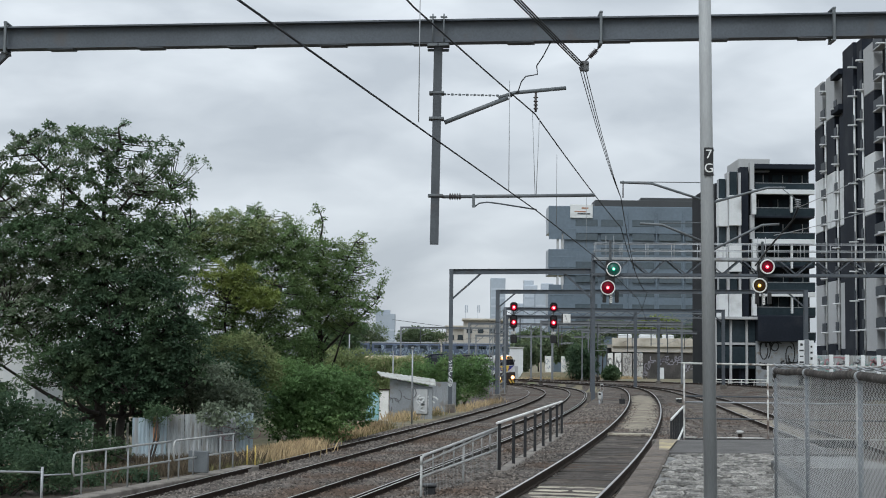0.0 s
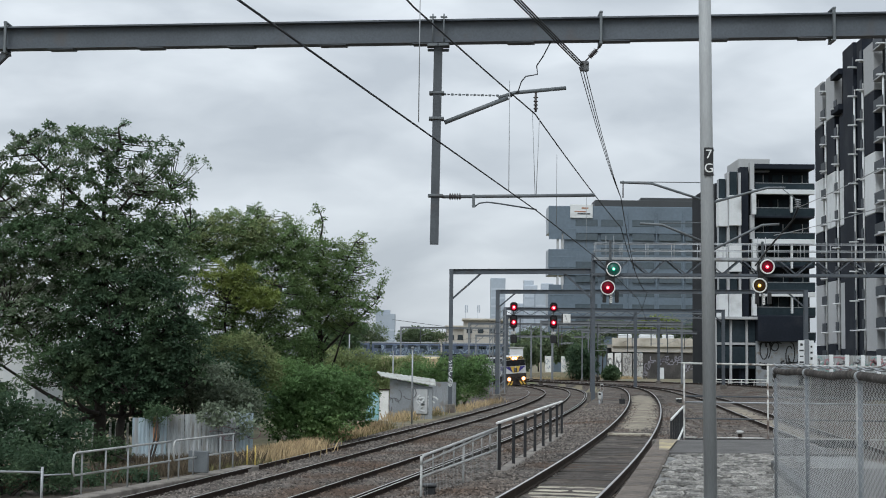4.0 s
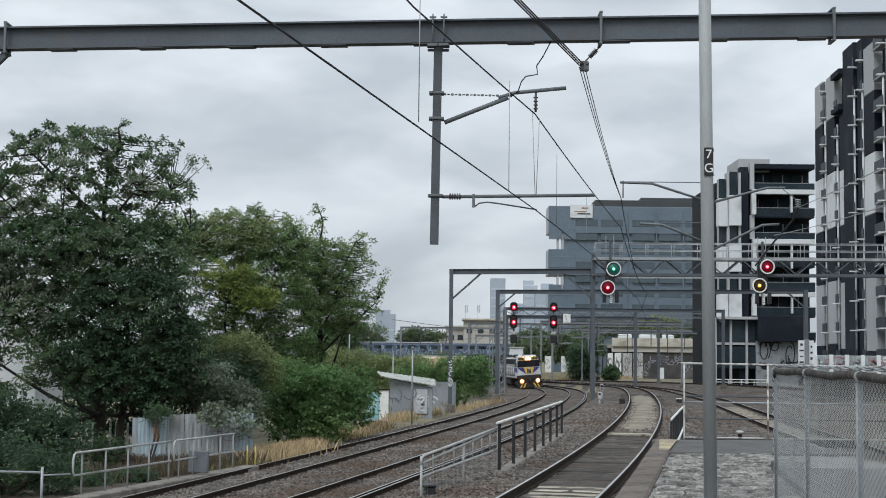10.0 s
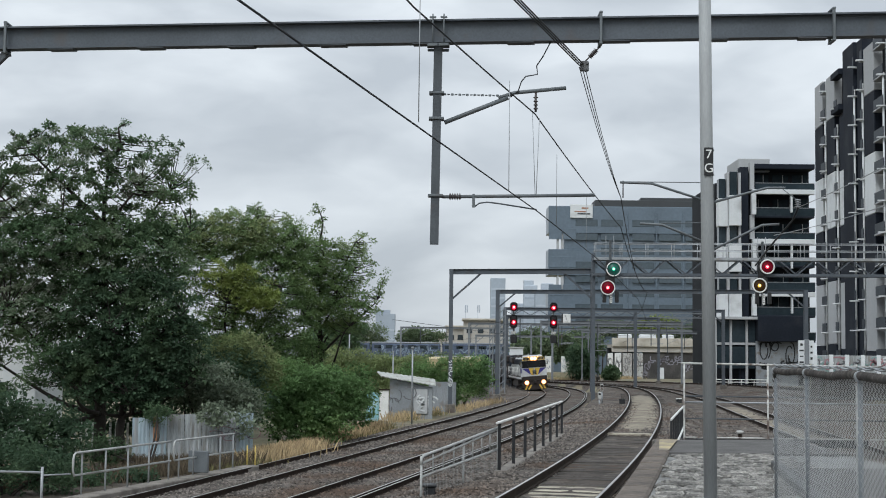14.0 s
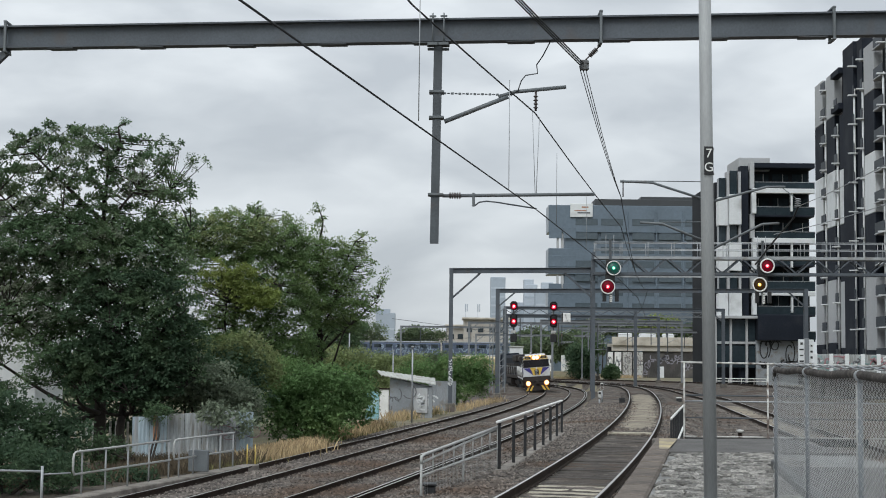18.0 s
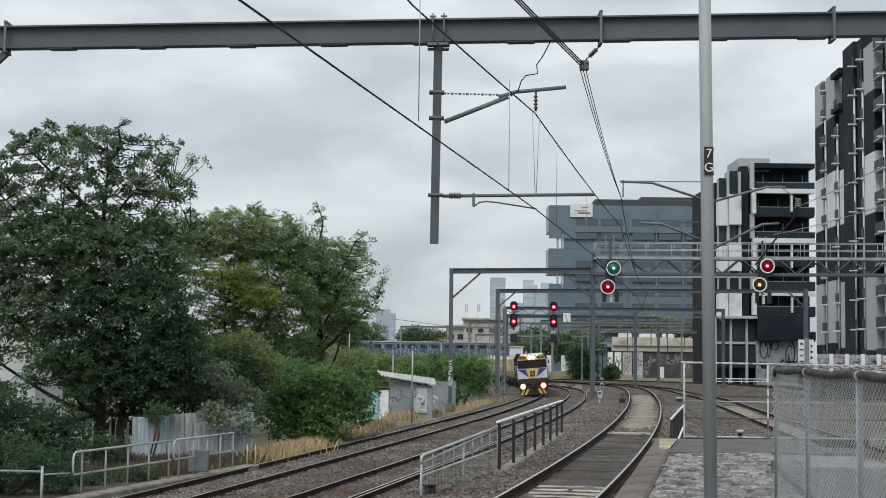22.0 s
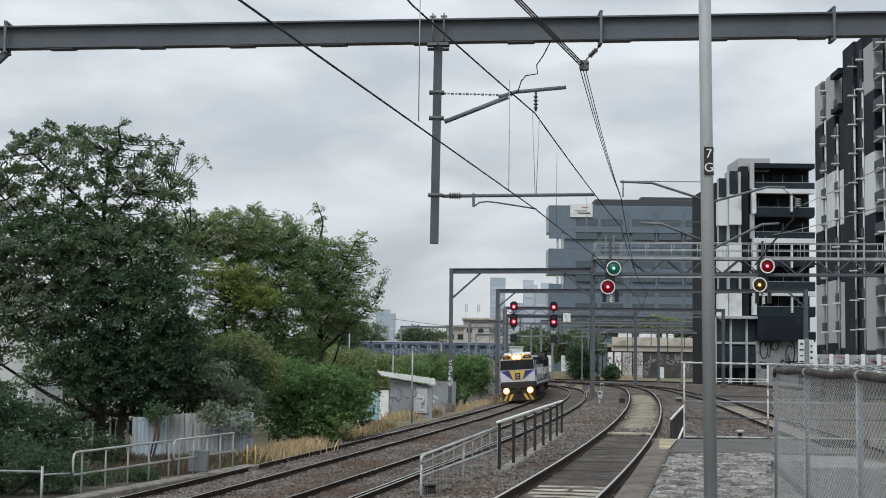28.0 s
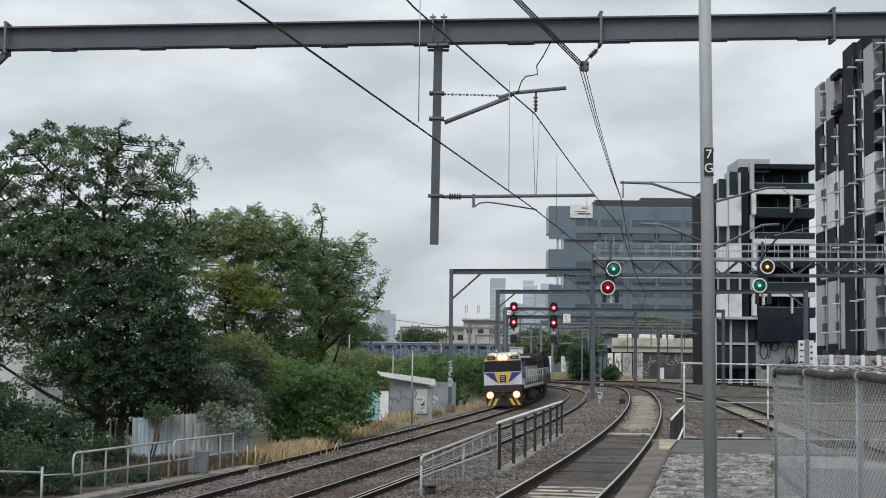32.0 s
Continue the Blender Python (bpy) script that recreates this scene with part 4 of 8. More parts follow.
RED, GREEN, AMBER = (LAMP_RED, LAMP_RED_DIM, LAMP_CORE), (LAMP_GREEN, LAMP_GREEN_DIM, LAMP_GREEN_CORE), (LAMP_AMBER, LAMP_AMBER_DIM, LAMP_AMBER_CORE)


VANES = []


def vane_signal(parent, o, x, y, z, r, front, back):
    """A round lamp unit whose colour vane swings half round inside its open drum."""
    m = Matrix.Translation((x, y, z)) @ Matrix.Rotation(radians(90), 4, "X")
    d = part("signal_disc", Shape(o).lathe([(0, -0.46), (r * 0.84, -0.46), (r * 0.84, 0.05), (r * 0.82, 0.05), (r * 0.82, -0.44), (0, -0.44)], 28, m), GLOSS_BLACK, parent, "black drum of a lamp unit")
    part("rim", Shape(o).lathe([(r * 0.82, 0.0), (r, 0.0), (r, 0.09), (r * 0.82, 0.09), (r * 0.82, 0.0)], 28, m), WHITE, d, "white painted rim")
    v = part("colour_vane", Shape().lathe([(0, -0.01), (r * 0.78, -0.01), (r * 0.78, 0.01), (0, 0.01)], 28, Matrix.Rotation(radians(90), 4, "X")), GLOSS_BLACK, parent, "turning vane with two coloured lenses")
    at = Vector((x, y, z)) - Vector(o)
    v.location = at
    for a, (glow, dim, core) in ((90, front), (-90, back)):
        f = Matrix.Rotation(radians(a), 4, "X")
        part("glow", Shape().lathe([(0, 0.016), (r * 0.77, 0.016), (r * 0.77, 0.012)], 28, f), dim, v)
        part("lens", Shape().lathe([(0, 0.05), (r * 0.16, 0.043), (r * 0.24, 0.02)], 16, f), glow, v)
        part("lens_core", Shape().lathe([(0, 0.064), (r * 0.1, 0.058), (r * 0.13, 0.046)], 12, f), core, v)
    return v, at


def signal_gantry():
    """Walkway truss across the near line and the siding, with handrails."""
    y, xl, xr = 90.0, 9.62, 33.0
    g = ground_z(xr, y)
    o = (xl, y, ground_z(xl, y))
    t = thing("signal_gantry", o, "grey lattice signal gantry with railed walkway", "signal gantry")
    zl, zr = 8.62, 9.05

    def z_at(x):
        return zl + (zr - zl) * (x - xl) / (xr - xl) * 0.35
    A = lambda x, dz, dy=0.0: Vector((x, y + dy, z_at(x) + dz))
    for dy in (-0.5, 0.5):
        part("top_chord", Shape(o).beam(A(xl, 0, dy), A(xr, 0, dy), 0.14, 0.16), GALV, t)
        part("bottom_chord", Shape(o).beam(A(xl, -1.0, dy), A(xr, -1.0, dy), 0.14, 0.16), STEEL, t)
        n = 20
        for i in range(n):
            x0, x1 = xl + (xr - xl) * i / n, xl + (xr - xl) * (i + 1) / n
            part("lattice_bar", Shape(o).beam(A(x0, -1.0 if i % 2 else 0, dy), A(x1, 0 if i % 2 else -1.0, dy), 0.07, 0.08), STEEL, t)
        for h in (0.55, 1.0):
            part("handrail", Shape(o).tube([A(xl, h, dy), A(xr, h, dy)], 0.028, 6), GALV, t)
        for i in range(15):
            x = xl + 0.1 + (xr - xl - 0.2) * i / 14
            part("handrail_post", Shape(o).tube([A(x, 0, dy), A(x, 1.02, dy)], 0.025, 6), GALV, t)
    part("walkway", Shape(o).beam(A(xl, 0.08), A(xr, 0.08), 0.9, 0.05), GALV, t)
    for x in (xr,):
        part("mast", Shape(o).ibeam((x, y, ground_z(x, y) - 0.1), (x, y, 9.0), 0.36, 0.4, 0.03, up=(0, 1, 0)), STEEL, t)
    part("mast", Shape(o).ibeam((9.62, y + 0.05, o[2] - 0.1), (9.62, y + 0.05, 9.0), 0.22, 0.24, 0.03, up=(0, 1, 0)), STEEL, t)
    part("end_bar", Shape(o).beam((9.62, y - 0.5, 8.6), (9.62, y + 0.5, 8.6), 0.14, 0.16).beam((9.62, y - 0.5, 7.62), (9.62, y + 0.5, 7.62), 0.14, 0.16), STEEL, t)
    part("cable_tray", Shape(o).beam((10.9, y - 0.6, 7.42), (20.0, y - 0.6, 7.5), 0.12, 0.1), GALV, t)
    # two upright signals hung on the camera's side
    for (x1, z1, k1, x2, z2, k2, lab) in ((10.79, 7.94, GREEN, 10.42, 6.76, RED, "green over red round signals"), (20.5, 8.19, RED, 20.0, 7.0, AMBER, "red over amber round signals")):
        ys = y - 0.95
        q = (x2, ys + 0.15, 6.0)
        s = thing("railway_signal", q, "black railway signal, " + lab + ", on the gantry", "railway signal", "gantry signals")
        xm = (x1 + x2) / 2
        part("signal_post", Shape(q).beam((xm, ys + 0.2, 5.7), (xm, ys + 0.2, 9.8), 0.14, 0.14), STEEL_DARK, s)
        part("bracket", Shape(q).beam((xm, ys + 0.2, 8.3), (xm, ys + 0.5, 8.3), 0.2, 0.12), STEEL_DARK, s)
        part("bracket", Shape(q).beam((xm, ys + 0.2, 7.6), (xm, ys + 0.5, 7.6), 0.2, 0.12), STEEL_DARK, s)
        part("backboard", Shape(q).box(xm - 0.02, ys + 0.1, 7.05, 0.62, 0.05, 1.0, bev=0.03).box(xm - 0.1, ys + 0.1, 8.0, 0.4, 0.05, 0.9, bev=0.03), GLOSS_BLACK, s)
        part("number_plate", Shape(q).box(xm + 0.03, ys + 0.05, 6.15, 0.16, 0.03, 0.7, bev=0.01), WHITE, s, "white plate with dark bars")
        for k in range(5):
            part("plate_bar", Shape(q).box(xm + 0.03, ys + 0.03, 5.92 + 0.12 * k, 0.1, 0.01, 0.05), BLACK, s)
        for dx in (-0.38, 0.4):
            part("side_box", Shape(q).box(xm + dx, ys + 0.1, 6.2, 0.24, 0.2, 0.75, bev=0.03), GLOSS_BLACK, s)
        if k1 is GREEN:
            disc_signal(s, q, x1, ys, z1, 0.47, *k1, "lit round lamp unit")
            disc_signal(s, q, x2, ys - 0.02, z2, 0.47, *k2, "lit round lamp unit")
        else:
            VANES.append(vane_signal(s, q, x1, ys, z1, 0.47, RED, AMBER))
            VANES.append(vane_signal(s, q, x2, ys - 0.02, z2, 0.47, AMBER, GREEN))
        part("ladder", Shape(q).tube([(xm - 0.25, ys + 0.45, 7.6), (xm - 0.25, ys + 0.45, 10.1)], 0.02, 5).tube([(xm + 0.25, ys + 0.45, 7.6), (xm + 0.25, ys + 0.45, 10.1)], 0.02, 5), GALV, s)


signal_gantry()


def head_signal(x, y, z):
    """Upright black signal with two lit red heads hung under the lattice gantry."""
    q = (x, y, z - 3.6)
    s = thing("railway_signal", q, "tall black signal with two lit red lamps", "railway signal", "red signals")
    part("signal_post", Shape(q).beam((x, y + 0.2, z - 3.6), (x, y + 0.2, z + 0.4), 0.14, 0.14), STEEL_DARK, s)
    for zc, hgt, zl in ((z + 0.2, 0.95, z + 0.12), (z - 1.38, 1.4, z - 1.45)):
        h = part("signal_head", Shape(q).box(x, y, zc, 0.78, 0.2, hgt, bev=0.2), GLOSS_BLACK, s, "black backboard with a red lamp")
        m = Matrix.Translation((x, y - 0.1, zl)) @ Matrix.Rotation(radians(90), 4, "X")
        part("lens_ring", Shape(q).lathe([(0, 0.02), (0.33, 0.02), (0.35, 0.0)], 20, m), LAMP_RED_DIM, h)
        part("lens", Shape(q).lathe([(0, 0.1), (0.15, 0.09), (0.2, 0.03)], 14, m), LAMP_RED, h)
        part("lens_core", Shape(q).lathe([(0, 0.12), (0.08, 0.11), (0.11, 0.09)], 10, m), LAMP_CORE, h)
        part("hood", Shape(q).prism([(0.34 * math.cos(a), 0.34 * math.sin(a)) for a in [0.3 + 2.54 * k / 8 for k in range(9)]] + [(0.37 * math.cos(a), 0.37 * math.sin(a)) for a in [2.84 - 2.54 * k / 8 for k in range(9)]], (x, y - 0.1, zl), (x, y - 0.34, zl)), GLOSS_BLACK, h)
    part("marker_board", Shape(q).box(x, y + 0.05, z - 2.55, 0.5, 0.08, 0.3, bev=0.02), PEELING, s)
    part("relay_box", Shape(q).box(x, y, z - 3.2, 0.7, 0.35, 0.85, bev=0.05), GLOSS_BLACK, s)


head_signal(7.56, 149.5, 7.45)
head_signal(11.78, 149.5, 7.45)


def gantry_box():
    """Pale equipment box on the lattice gantry beside the red signals."""
    o = (13.0, 149.4, 6.0)
    t = thing("equipment_box", o, "pale grey equipment box on the lattice gantry", "box")
    part("casing", Shape(o).box(13.15, 149.4, 6.45, 0.8, 0.5, 0.95, bev=0.04), WHITE, t)
    part("side_flap", Shape(o).box(12.68, 149.4, 6.45, 0.12, 0.5, 0.9, bev=0.03), GLOSS_BLACK, t, "black side flap")


gantry_box()


# ---- pole with number plate on the platform ----
def platform_pole():
    x0, y = 2.371, 12.5
    o = (x0 + 0.02, y, PLAT_Z)
    t = thing("platform_pole", o, "tall round grey zinc pole with black number plate", "pole")
    part("shaft", Shape(o).tube([(x0 - 0.0, y, PLAT_Z - 0.05), (x0 - 0.075 + 0.02, y, 7.0)], 0.059, 20, 0.0535), POLE, t)
    part("base_collar", Shape(o).lathe([(0.0, 0.0), (0.14, 0.0), (0.14, 0.02), (0.08, 0.03), (0.075, 0.12), (0.0, 0.12)], 20, Matrix.Translation((x0, y, PLAT_Z))), POLE, t)
    px, py, pz = x0 - 0.022, y - 0.066, 4.07
    plate = part("number_plate", Shape(o).box(px, py, pz, 0.083, 0.006, 0.252, bev=0.002), GLOSS_BLACK, t, "black plate with white figures 7 and G")
    for ch, dz in (("7", 0.062), ("G", -0.062)):
        cu = bpy.data.curves.new("figure", "FONT")
        cu.body, cu.size, cu.align_x, cu.align_y, cu.extrude = ch, 0.115, "CENTER", "CENTER", 0.002
        tmp = bpy.data.objects.new("figure_curve", cu)
        me = bpy.data.meshes.new_from_object(tmp)
        bpy.data.objects.remove(tmp)
        me.materials.append(WHITE)
        f = part("figure", me, None, plate, "white painted figure " + ch)
        f.matrix_basis = Matrix.Translation(Vector((px, py - 0.006, pz + dz)) - Vector(o)) @ Matrix.Rotation(radians(90), 4, "X")
    for z in (4.18, 3.96):
        part("strap", Shape(o).lathe([(0.0585, -0.008), (0.0605, -0.008), (0.0605, 0.008), (0.0585, 0.008)], 20, Matrix.Translation((x0 - 0.022, y, z))), GALV, t)


platform_pole()


# ---- chain-link fence along the platform ----
def mesh_fence():
    a, b = Vector((3.18, 13.5, PLAT_Z)), Vector((2.42, 6.9, PLAT_Z))
    o = tuple(a)
    t = thing("chain_link_fence", o, "galvanised chain-link fence with thick pipe top rail", "fence")
    d = (b - a)
    n = d.normalized()
    side = Vector((-n.y, n.x, 0))
    up = Vector((0, 0, 1))
    L = d.length
    top = 1.24
    rail = [a + up * (top - 0.1), a + up * (top - 0.02) + n * 0.02, a + up * top + n * 0.08]
    rail += [a + n * (L * k / 8) + up * (top - 0.012 * math.sin(k * 2.1)) for k in range(1, 9)]
    part("top_rail", Shape(o).tube(rail, 0.029, 12), PIPE, t, "dark weathered pipe rail")
    for k, (dz, ph) in enumerate(((0.048, 0.0), (0.058, 2.4))):
        part("top_wire", Shape(o).tube([a + n * (L * i / 60) + up * (top + dz + 0.006 * math.sin(i * 1.7 + ph)) + side * (0.012 * math.cos(i * 1.7 + ph)) for i in range(61)], 0.006, 5), GALV, t, "pale twisted top wire")
    for q in (0.02, 2.12, 4.5, 6.4):
        p = a + n * q
        post = part("fence_post", Shape(o).tube([p - up * 0.05, p + up * (top - 0.03)], 0.017, 10), STEEL_FAR, t)
        part("rail_clip", Shape(o).tube([p + up * top - n * 0.03, p + up * top + n * 0.03], 0.037, 12), GALV, post)
        part("tie_wire", Shape(o).tube([p + up * (0.02 + 0.03 * i) + side * (-0.02 + 0.012 * math.cos(i * 2.2)) + n * (0.014 * math.sin(i * 2.2)) for i in range(40)], 0.004, 4), CHAIN, post)
    # each strand zigzags upward and hooks into its neighbours
    w = Shape(o)
    cell = 0.055
    rows = int((top - 0.02) / (cell / 2))
    for i in range(int(L / cell) - 2):
        pts = []
        for j in range(rows + 1):
            out = 1 if (i + j) % 2 else -1
            pts.append(a + n * (0.06 + (i + 0.5) * cell + out * cell * 0.53) + up * (0.01 + j * cell / 2) + side * (out * 0.006))
        w.tube(pts, 0.0026, 4, caps=False)
    part("mesh", w, CHAIN, t, "woven galvanised wire mesh")
    part("bottom_wire", Shape(o).tube([a + up * 0.04, b + up * 0.04], 0.004, 5), GALV, t)


mesh_fence()


def end_fence():
    y = 24.25
    o = (4.15, y, PLAT_Z)
    t = thing("platform_end_fence", o, "peeling white pipe fence across the platform end", "fence")
    for x in (4.15, 5.58, 7.1):
        part("post", Shape(o).tube([(x, y, 0.0), (x, y, 2.26)], 0.016, 10), PEELING, t)
    part("top_rail", Shape(o).tube([(4.1, y, 2.25), (7.6, y, 2.22)], 0.017, 10), PEELING, t)
    for z, mt in ((1.69, STEEL_DARK), (1.59, GALV), (1.31, STEEL_DARK), (0.99, PEELING)):
        part("rail", Shape(o).tube([(4.15, y + 0.02, z), (7.6, y + 0.02, z - 0.01)], 0.013, 8), mt, t)
    part("kick_board", Shape(o).box(5.7, y + 0.05, 0.9, 3.2, 0.06, 0.14, bev=0.01), BLACK, t)
    part("landing", Shape(o).box(4.9, 23.8, 0.7, 2.6, 1.0, 0.5, bev=0.02), BLUESTONE, t)


end_fence()


def ramp_fence():
    a, b = Vector((3.95, 24.4, 0.25)), Vector((5.38, 31.4, -0.15))
    o = tuple(a)
    t = thing("ramp_fence", o, "black steel picket fence with white top rail beside the ramp", "fence")
    for i in range(9):
        k = i / 8
        p = a.lerp(b, k)
        part("picket", Shape(o).beam((p.x, p.y, p.z - 0.3), (p.x, p.y, 1.26), 0.03, 0.03, 0.004), BLACK, t)
    part("top_rail", Shape(o).beam((a.x, a.y, 1.28), (b.x, b.y, 1.3), 0.035, 0.04, 0.008), WHITE, t)
    part("lower_rail", Shape(o).beam((a.x + 0.1, a.y, 0.88), (b.x, b.y, 0.86), 0.035, 0.04, 0.008), WHITE, t)


ramp_fence()


def black_railing():
    """Post and rail along the shoulder of the near line."""
    base = [(1.30, 31.6, -0.27), (1.72, 33.6, -0.27), (2.12, 35.8, -0.27), (2.52, 38.1, -0.27), (2.9, 40.3, -0.27), (3.27, 42.5, -0.27), (3.66, 44.9, -0.27), (4.0, 47.1, -0.27)]
    o = base[0]
    t = thing("black_railing", o, "black steel railing with pale worn top rail beside the track", "railing")
    for p in base:
        part("post", Shape(o).beam((p[0], p[1], p[2] - 0.1), (p[0], p[1], 0.84), 0.075, 0.075, 0.01), BLACK, t)
    a, b = Vector(base[0]), Vector(base[-1])
    e = (a - b).normalized() * 0.35
    part("top_rail", Shape(o).beam((a.x + e.x, a.y + e.y, 0.87), (b.x, b.y, 0.87), 0.075, 0.05, 0.012), WHITE, t, "pale worn top rail")
    part("kerb", Shape(o).beam((a.x, a.y - 0.3, -0.3), (b.x, b.y + 0.3, -0.3), 0.3, 0.24, 0.03), KERB, t, "stained concrete kerb")


black_railing()


def mesh_railing():
    a, b = Vector((-0.35, 26.0, -0.35)), Vector((1.28, 31.9, -0.35))
    o = tuple(a)
    t = thing("galvanised_railing", o, "galvanised tube railing with wire mesh panels", "railing")
    L = (b - a).length
    n = (b - a).normalized()
    za, zb = 0.50, 0.74
    for dy, dz in ((0.0, 0.0),):
        part("top_rail", Shape(o).tube([(a.x, a.y, za - 0.16), (a.x, a.y, za - 0.03), (a.x + 0.05, a.y + 0.15, za), (b.x, b.y, zb)], 0.03, 8), GALV_PALE, t)
        part("lower_rail", Shape(o).tube([(a.x, a.y, za - 0.38), (b.x, b.y, zb - 0.48)], 0.026, 8), GALV_PALE, t)
    part("second_rail", Shape(o).tube([(a.x, a.y, za - 0.14), (b.x, b.y, zb - 0.03)], 0.024, 8), GALV_PALE, t)
    for i in range(9):
        p = a.lerp(b, i / 8)
        zt = za + (zb - za) * i / 8
        part("post", Shape(o).tube([(p.x, p.y, p.z - 0.2 if i in (0, 4, 8) else zt - 0.42), (p.x, p.y, zt)], 0.022 if i in (0, 4, 8) else 0.014, 8), GALV_PALE, t)
    w = Shape(o)
    for i in range(60):
        p = a.lerp(b, i / 59)
        zt = za + (zb - za) * i / 59
        w.tube([(p.x, p.y, -0.35), (p.x, p.y, zt - 0.05)], 0.0022, 3, caps=False)
    for j in range(10):
        w.tube([(a.x, a.y, -0.32 + j * 0.08), (b.x, b.y, -0.32 + j * 0.1)], 0.0022, 3, caps=False)
    part("mesh", w, CHAIN, t, "thin wire mesh")


mesh_railing()


def left_railing():
    """Galvanised guard rail on the far side of the outer line."""
    t0, t1 = Vector((-8.92, 34.6, -1.15)), Vector((-6.3, 43.4, -1.12))
    o = tuple(t0)
    t = thing("guard_railing", o, "galvanised tube guard railing along a concrete walkway", "railing")
    d = t1 - t0
    for part_k, (k0, k1) in enumerate(((0.0, 0.55), (0.57, 1.0))):
        a, b = t0 + d * k0, t0 + d * k1
        e = d.normalized() * 0.12
        up = Vector((0, 0, 1.02))
        lo = Vector((0, 0, 0.48))
        part("rail_loop", Shape(o).tube([b + up, a + e + up, a + e * 0.3 + up * 0.96, a + up * 0.85, a + lo * 1.25, a + e * 0.4 + lo, b + lo], 0.028, 8), GALV_PALE, t)
        for i in range(5):
            p = a.lerp(b, 0.08 + 0.9 * i / 4)
            part("post", Shape(o).tube([p - Vector((0, 0, 0.15)), p + up], 0.024, 8), POLE, t)
    c = t0.lerp(t1, 0.73)
    part("equipment_box", Shape(o).box(c.x + 0.05, c.y - 0.05, -0.78, 0.62, 0.1, 0.62, rz=-16, bev=0.02), ARM, t, "flat grey metal cabinet")
    part("walkway_edge", Shape(o).beam(t0 + Vector((-0.2, -1.2, -0.12)), t1 + Vector((0.4, 1.2, -0.12)), 0.5, 0.2, 0.03), KERB, t, "stained concrete walkway edge")
    t2 = thing("pipe_rail", (-9.75, 34.0, -1.4), "low grey pipe rail in front of dark shrubs", "railing")
    o2 = (-9.75, 34.0, -1.4)
    part("post", Shape(o2).tube([(-9.5, 34.0, -1.6), (-9.5, 34.0, -0.42)], 0.035, 8), GALV, t2)
    part("rail", Shape(o2).tube([(-14.5, 34.0, -0.5), (-9.5, 34.0, -0.55)], 0.028, 8), GALV, t2)
    part("chain", Shape(o2).tube([(-9.5, 34.0, -0.62), (-8.95, 34.5, -0.62)], 0.02, 6), GALV, t2)
    for x in (-6.25, -5.99):
        y = 46.0
        q = (x, y, -1.35)
        solo("marker_post", Shape(q).tube([(x, y, -1.5), (x, y, -0.62)], 0.02, 10), YELLOW_TUBE, "short yellow marker post in dry grass", "marker post", "yellow posts")


left_railing()


# ---- buildings ----
GLASS_BLUE = mat("blue_grey_glass_cladding", (0.128, 0.166, 0.205), 0.3, 0.1, 0.12, 0.12, 1.5, 0)
GLASS_MID = mat("smoky_blue_window_glass", (0.075, 0.098, 0.115), 0.2, 0, 0.2, 0.2, 2, 0)
GLASS_DARK = mat("dark_window_glass", (0.028, 0.04, 0.048), 0.12, 0, 0.2, 0.2, 2, 0)
PARAPET = mat("dark_parapet_panel", (0.045, 0.05, 0.055), 0.6, 0, 0.1, 0.2, 3, 0)
PANEL_WHITE = mat("white_facade_panel", (0.66, 0.68, 0.69), 0.6, 0, 0.06, 0.15, 4, 0, (0.45, 0.46, 0.46), 0.2, 0.3)
PANEL_GREY = mat("grey_facade_panel", (0.39, 0.40, 0.41), 0.7, 0, 0.08, 0.2, 4, 0)
PANEL_DARK = mat("charcoal_facade_panel", (0.015, 0.019, 0.028), 0.75, 0, 0.2, 0.2, 4, 0, (0.03, 0.034, 0.042), 0.3, 0.25, spec=0.15)
TINT = mat("tinted_balustrade_glass", (0.03, 0.038, 0.048), 0.5, 0, 0.2, 0.3, 3, 0, spec=0.25)
# shade inside the balcony recesses is put into this wall colour
RECESS = mat("shaded_balcony_wall", (0.018, 0.02, 0.024), 0.8, 0, 0.2, 0.3, 3, 0, spec=0.2)
BEIGE = mat("cream_painted_concrete", (0.5, 0.46, 0.395), 0.9, 0, 0.12, 0.3, 5, 0, (0.3, 0.27, 0.22), 0.35, 0.4)
CREAM = mat("cream_brick_building", (0.47, 0.44, 0.395), 0.9, 0, 0.1, 0.3, 5, 0)
# distance haze on the skyline is put into these two pale colours
PALE = mat("hazed_far_tower", (0.34, 0.39, 0.45), 0.6, 0, 0.05, 0.02, 0.2, 0)
PALER = mat("light_hazed_far_tower", (0.42, 0.47, 0.53), 0.6, 0, 0.05, 0.02, 0.2, 0)
ROOF = mat("pale_metal_roof", (0.40, 0.41, 0.38), 0.6, 0.2, 0.12, 0.8, 6, 0.05, (0.25, 0.22, 0.18), 0.3)
SHEETING = mat("grey_metal_sheeting", (0.26, 0.28, 0.30), 0.6, 0.2, 0.15, 0.8, 12, 0.1, (0.18, 0.16, 0.14), 0.3)
TEAL = mat("turquoise_wall_paint", (0.25, 0.47, 0.50), 0.8, 0, 0.12, 1.0, 10, 0.1, (0.5, 0.55, 0.55), 0.4, 1.3)
# weathered white, its tone also lowered for tree shade on the fence
WHITEWASH = mat("weathered_white_sheeting", (0.34, 0.36, 0.365), 0.8, 0, 0.2, 1.6, 14, 0.1, (0.22, 0.215, 0.20), 0.42, 1.4, per_object=0.1, stretch=(5, 5, 0.6))
DARK_CONCRETE = mat("dark_grey_concrete", (0.062, 0.058, 0.056), 0.9, 0, 0.35, 0.4, 6, 0.1, (0.12, 0.11, 0.10), 0.35, 0.5)
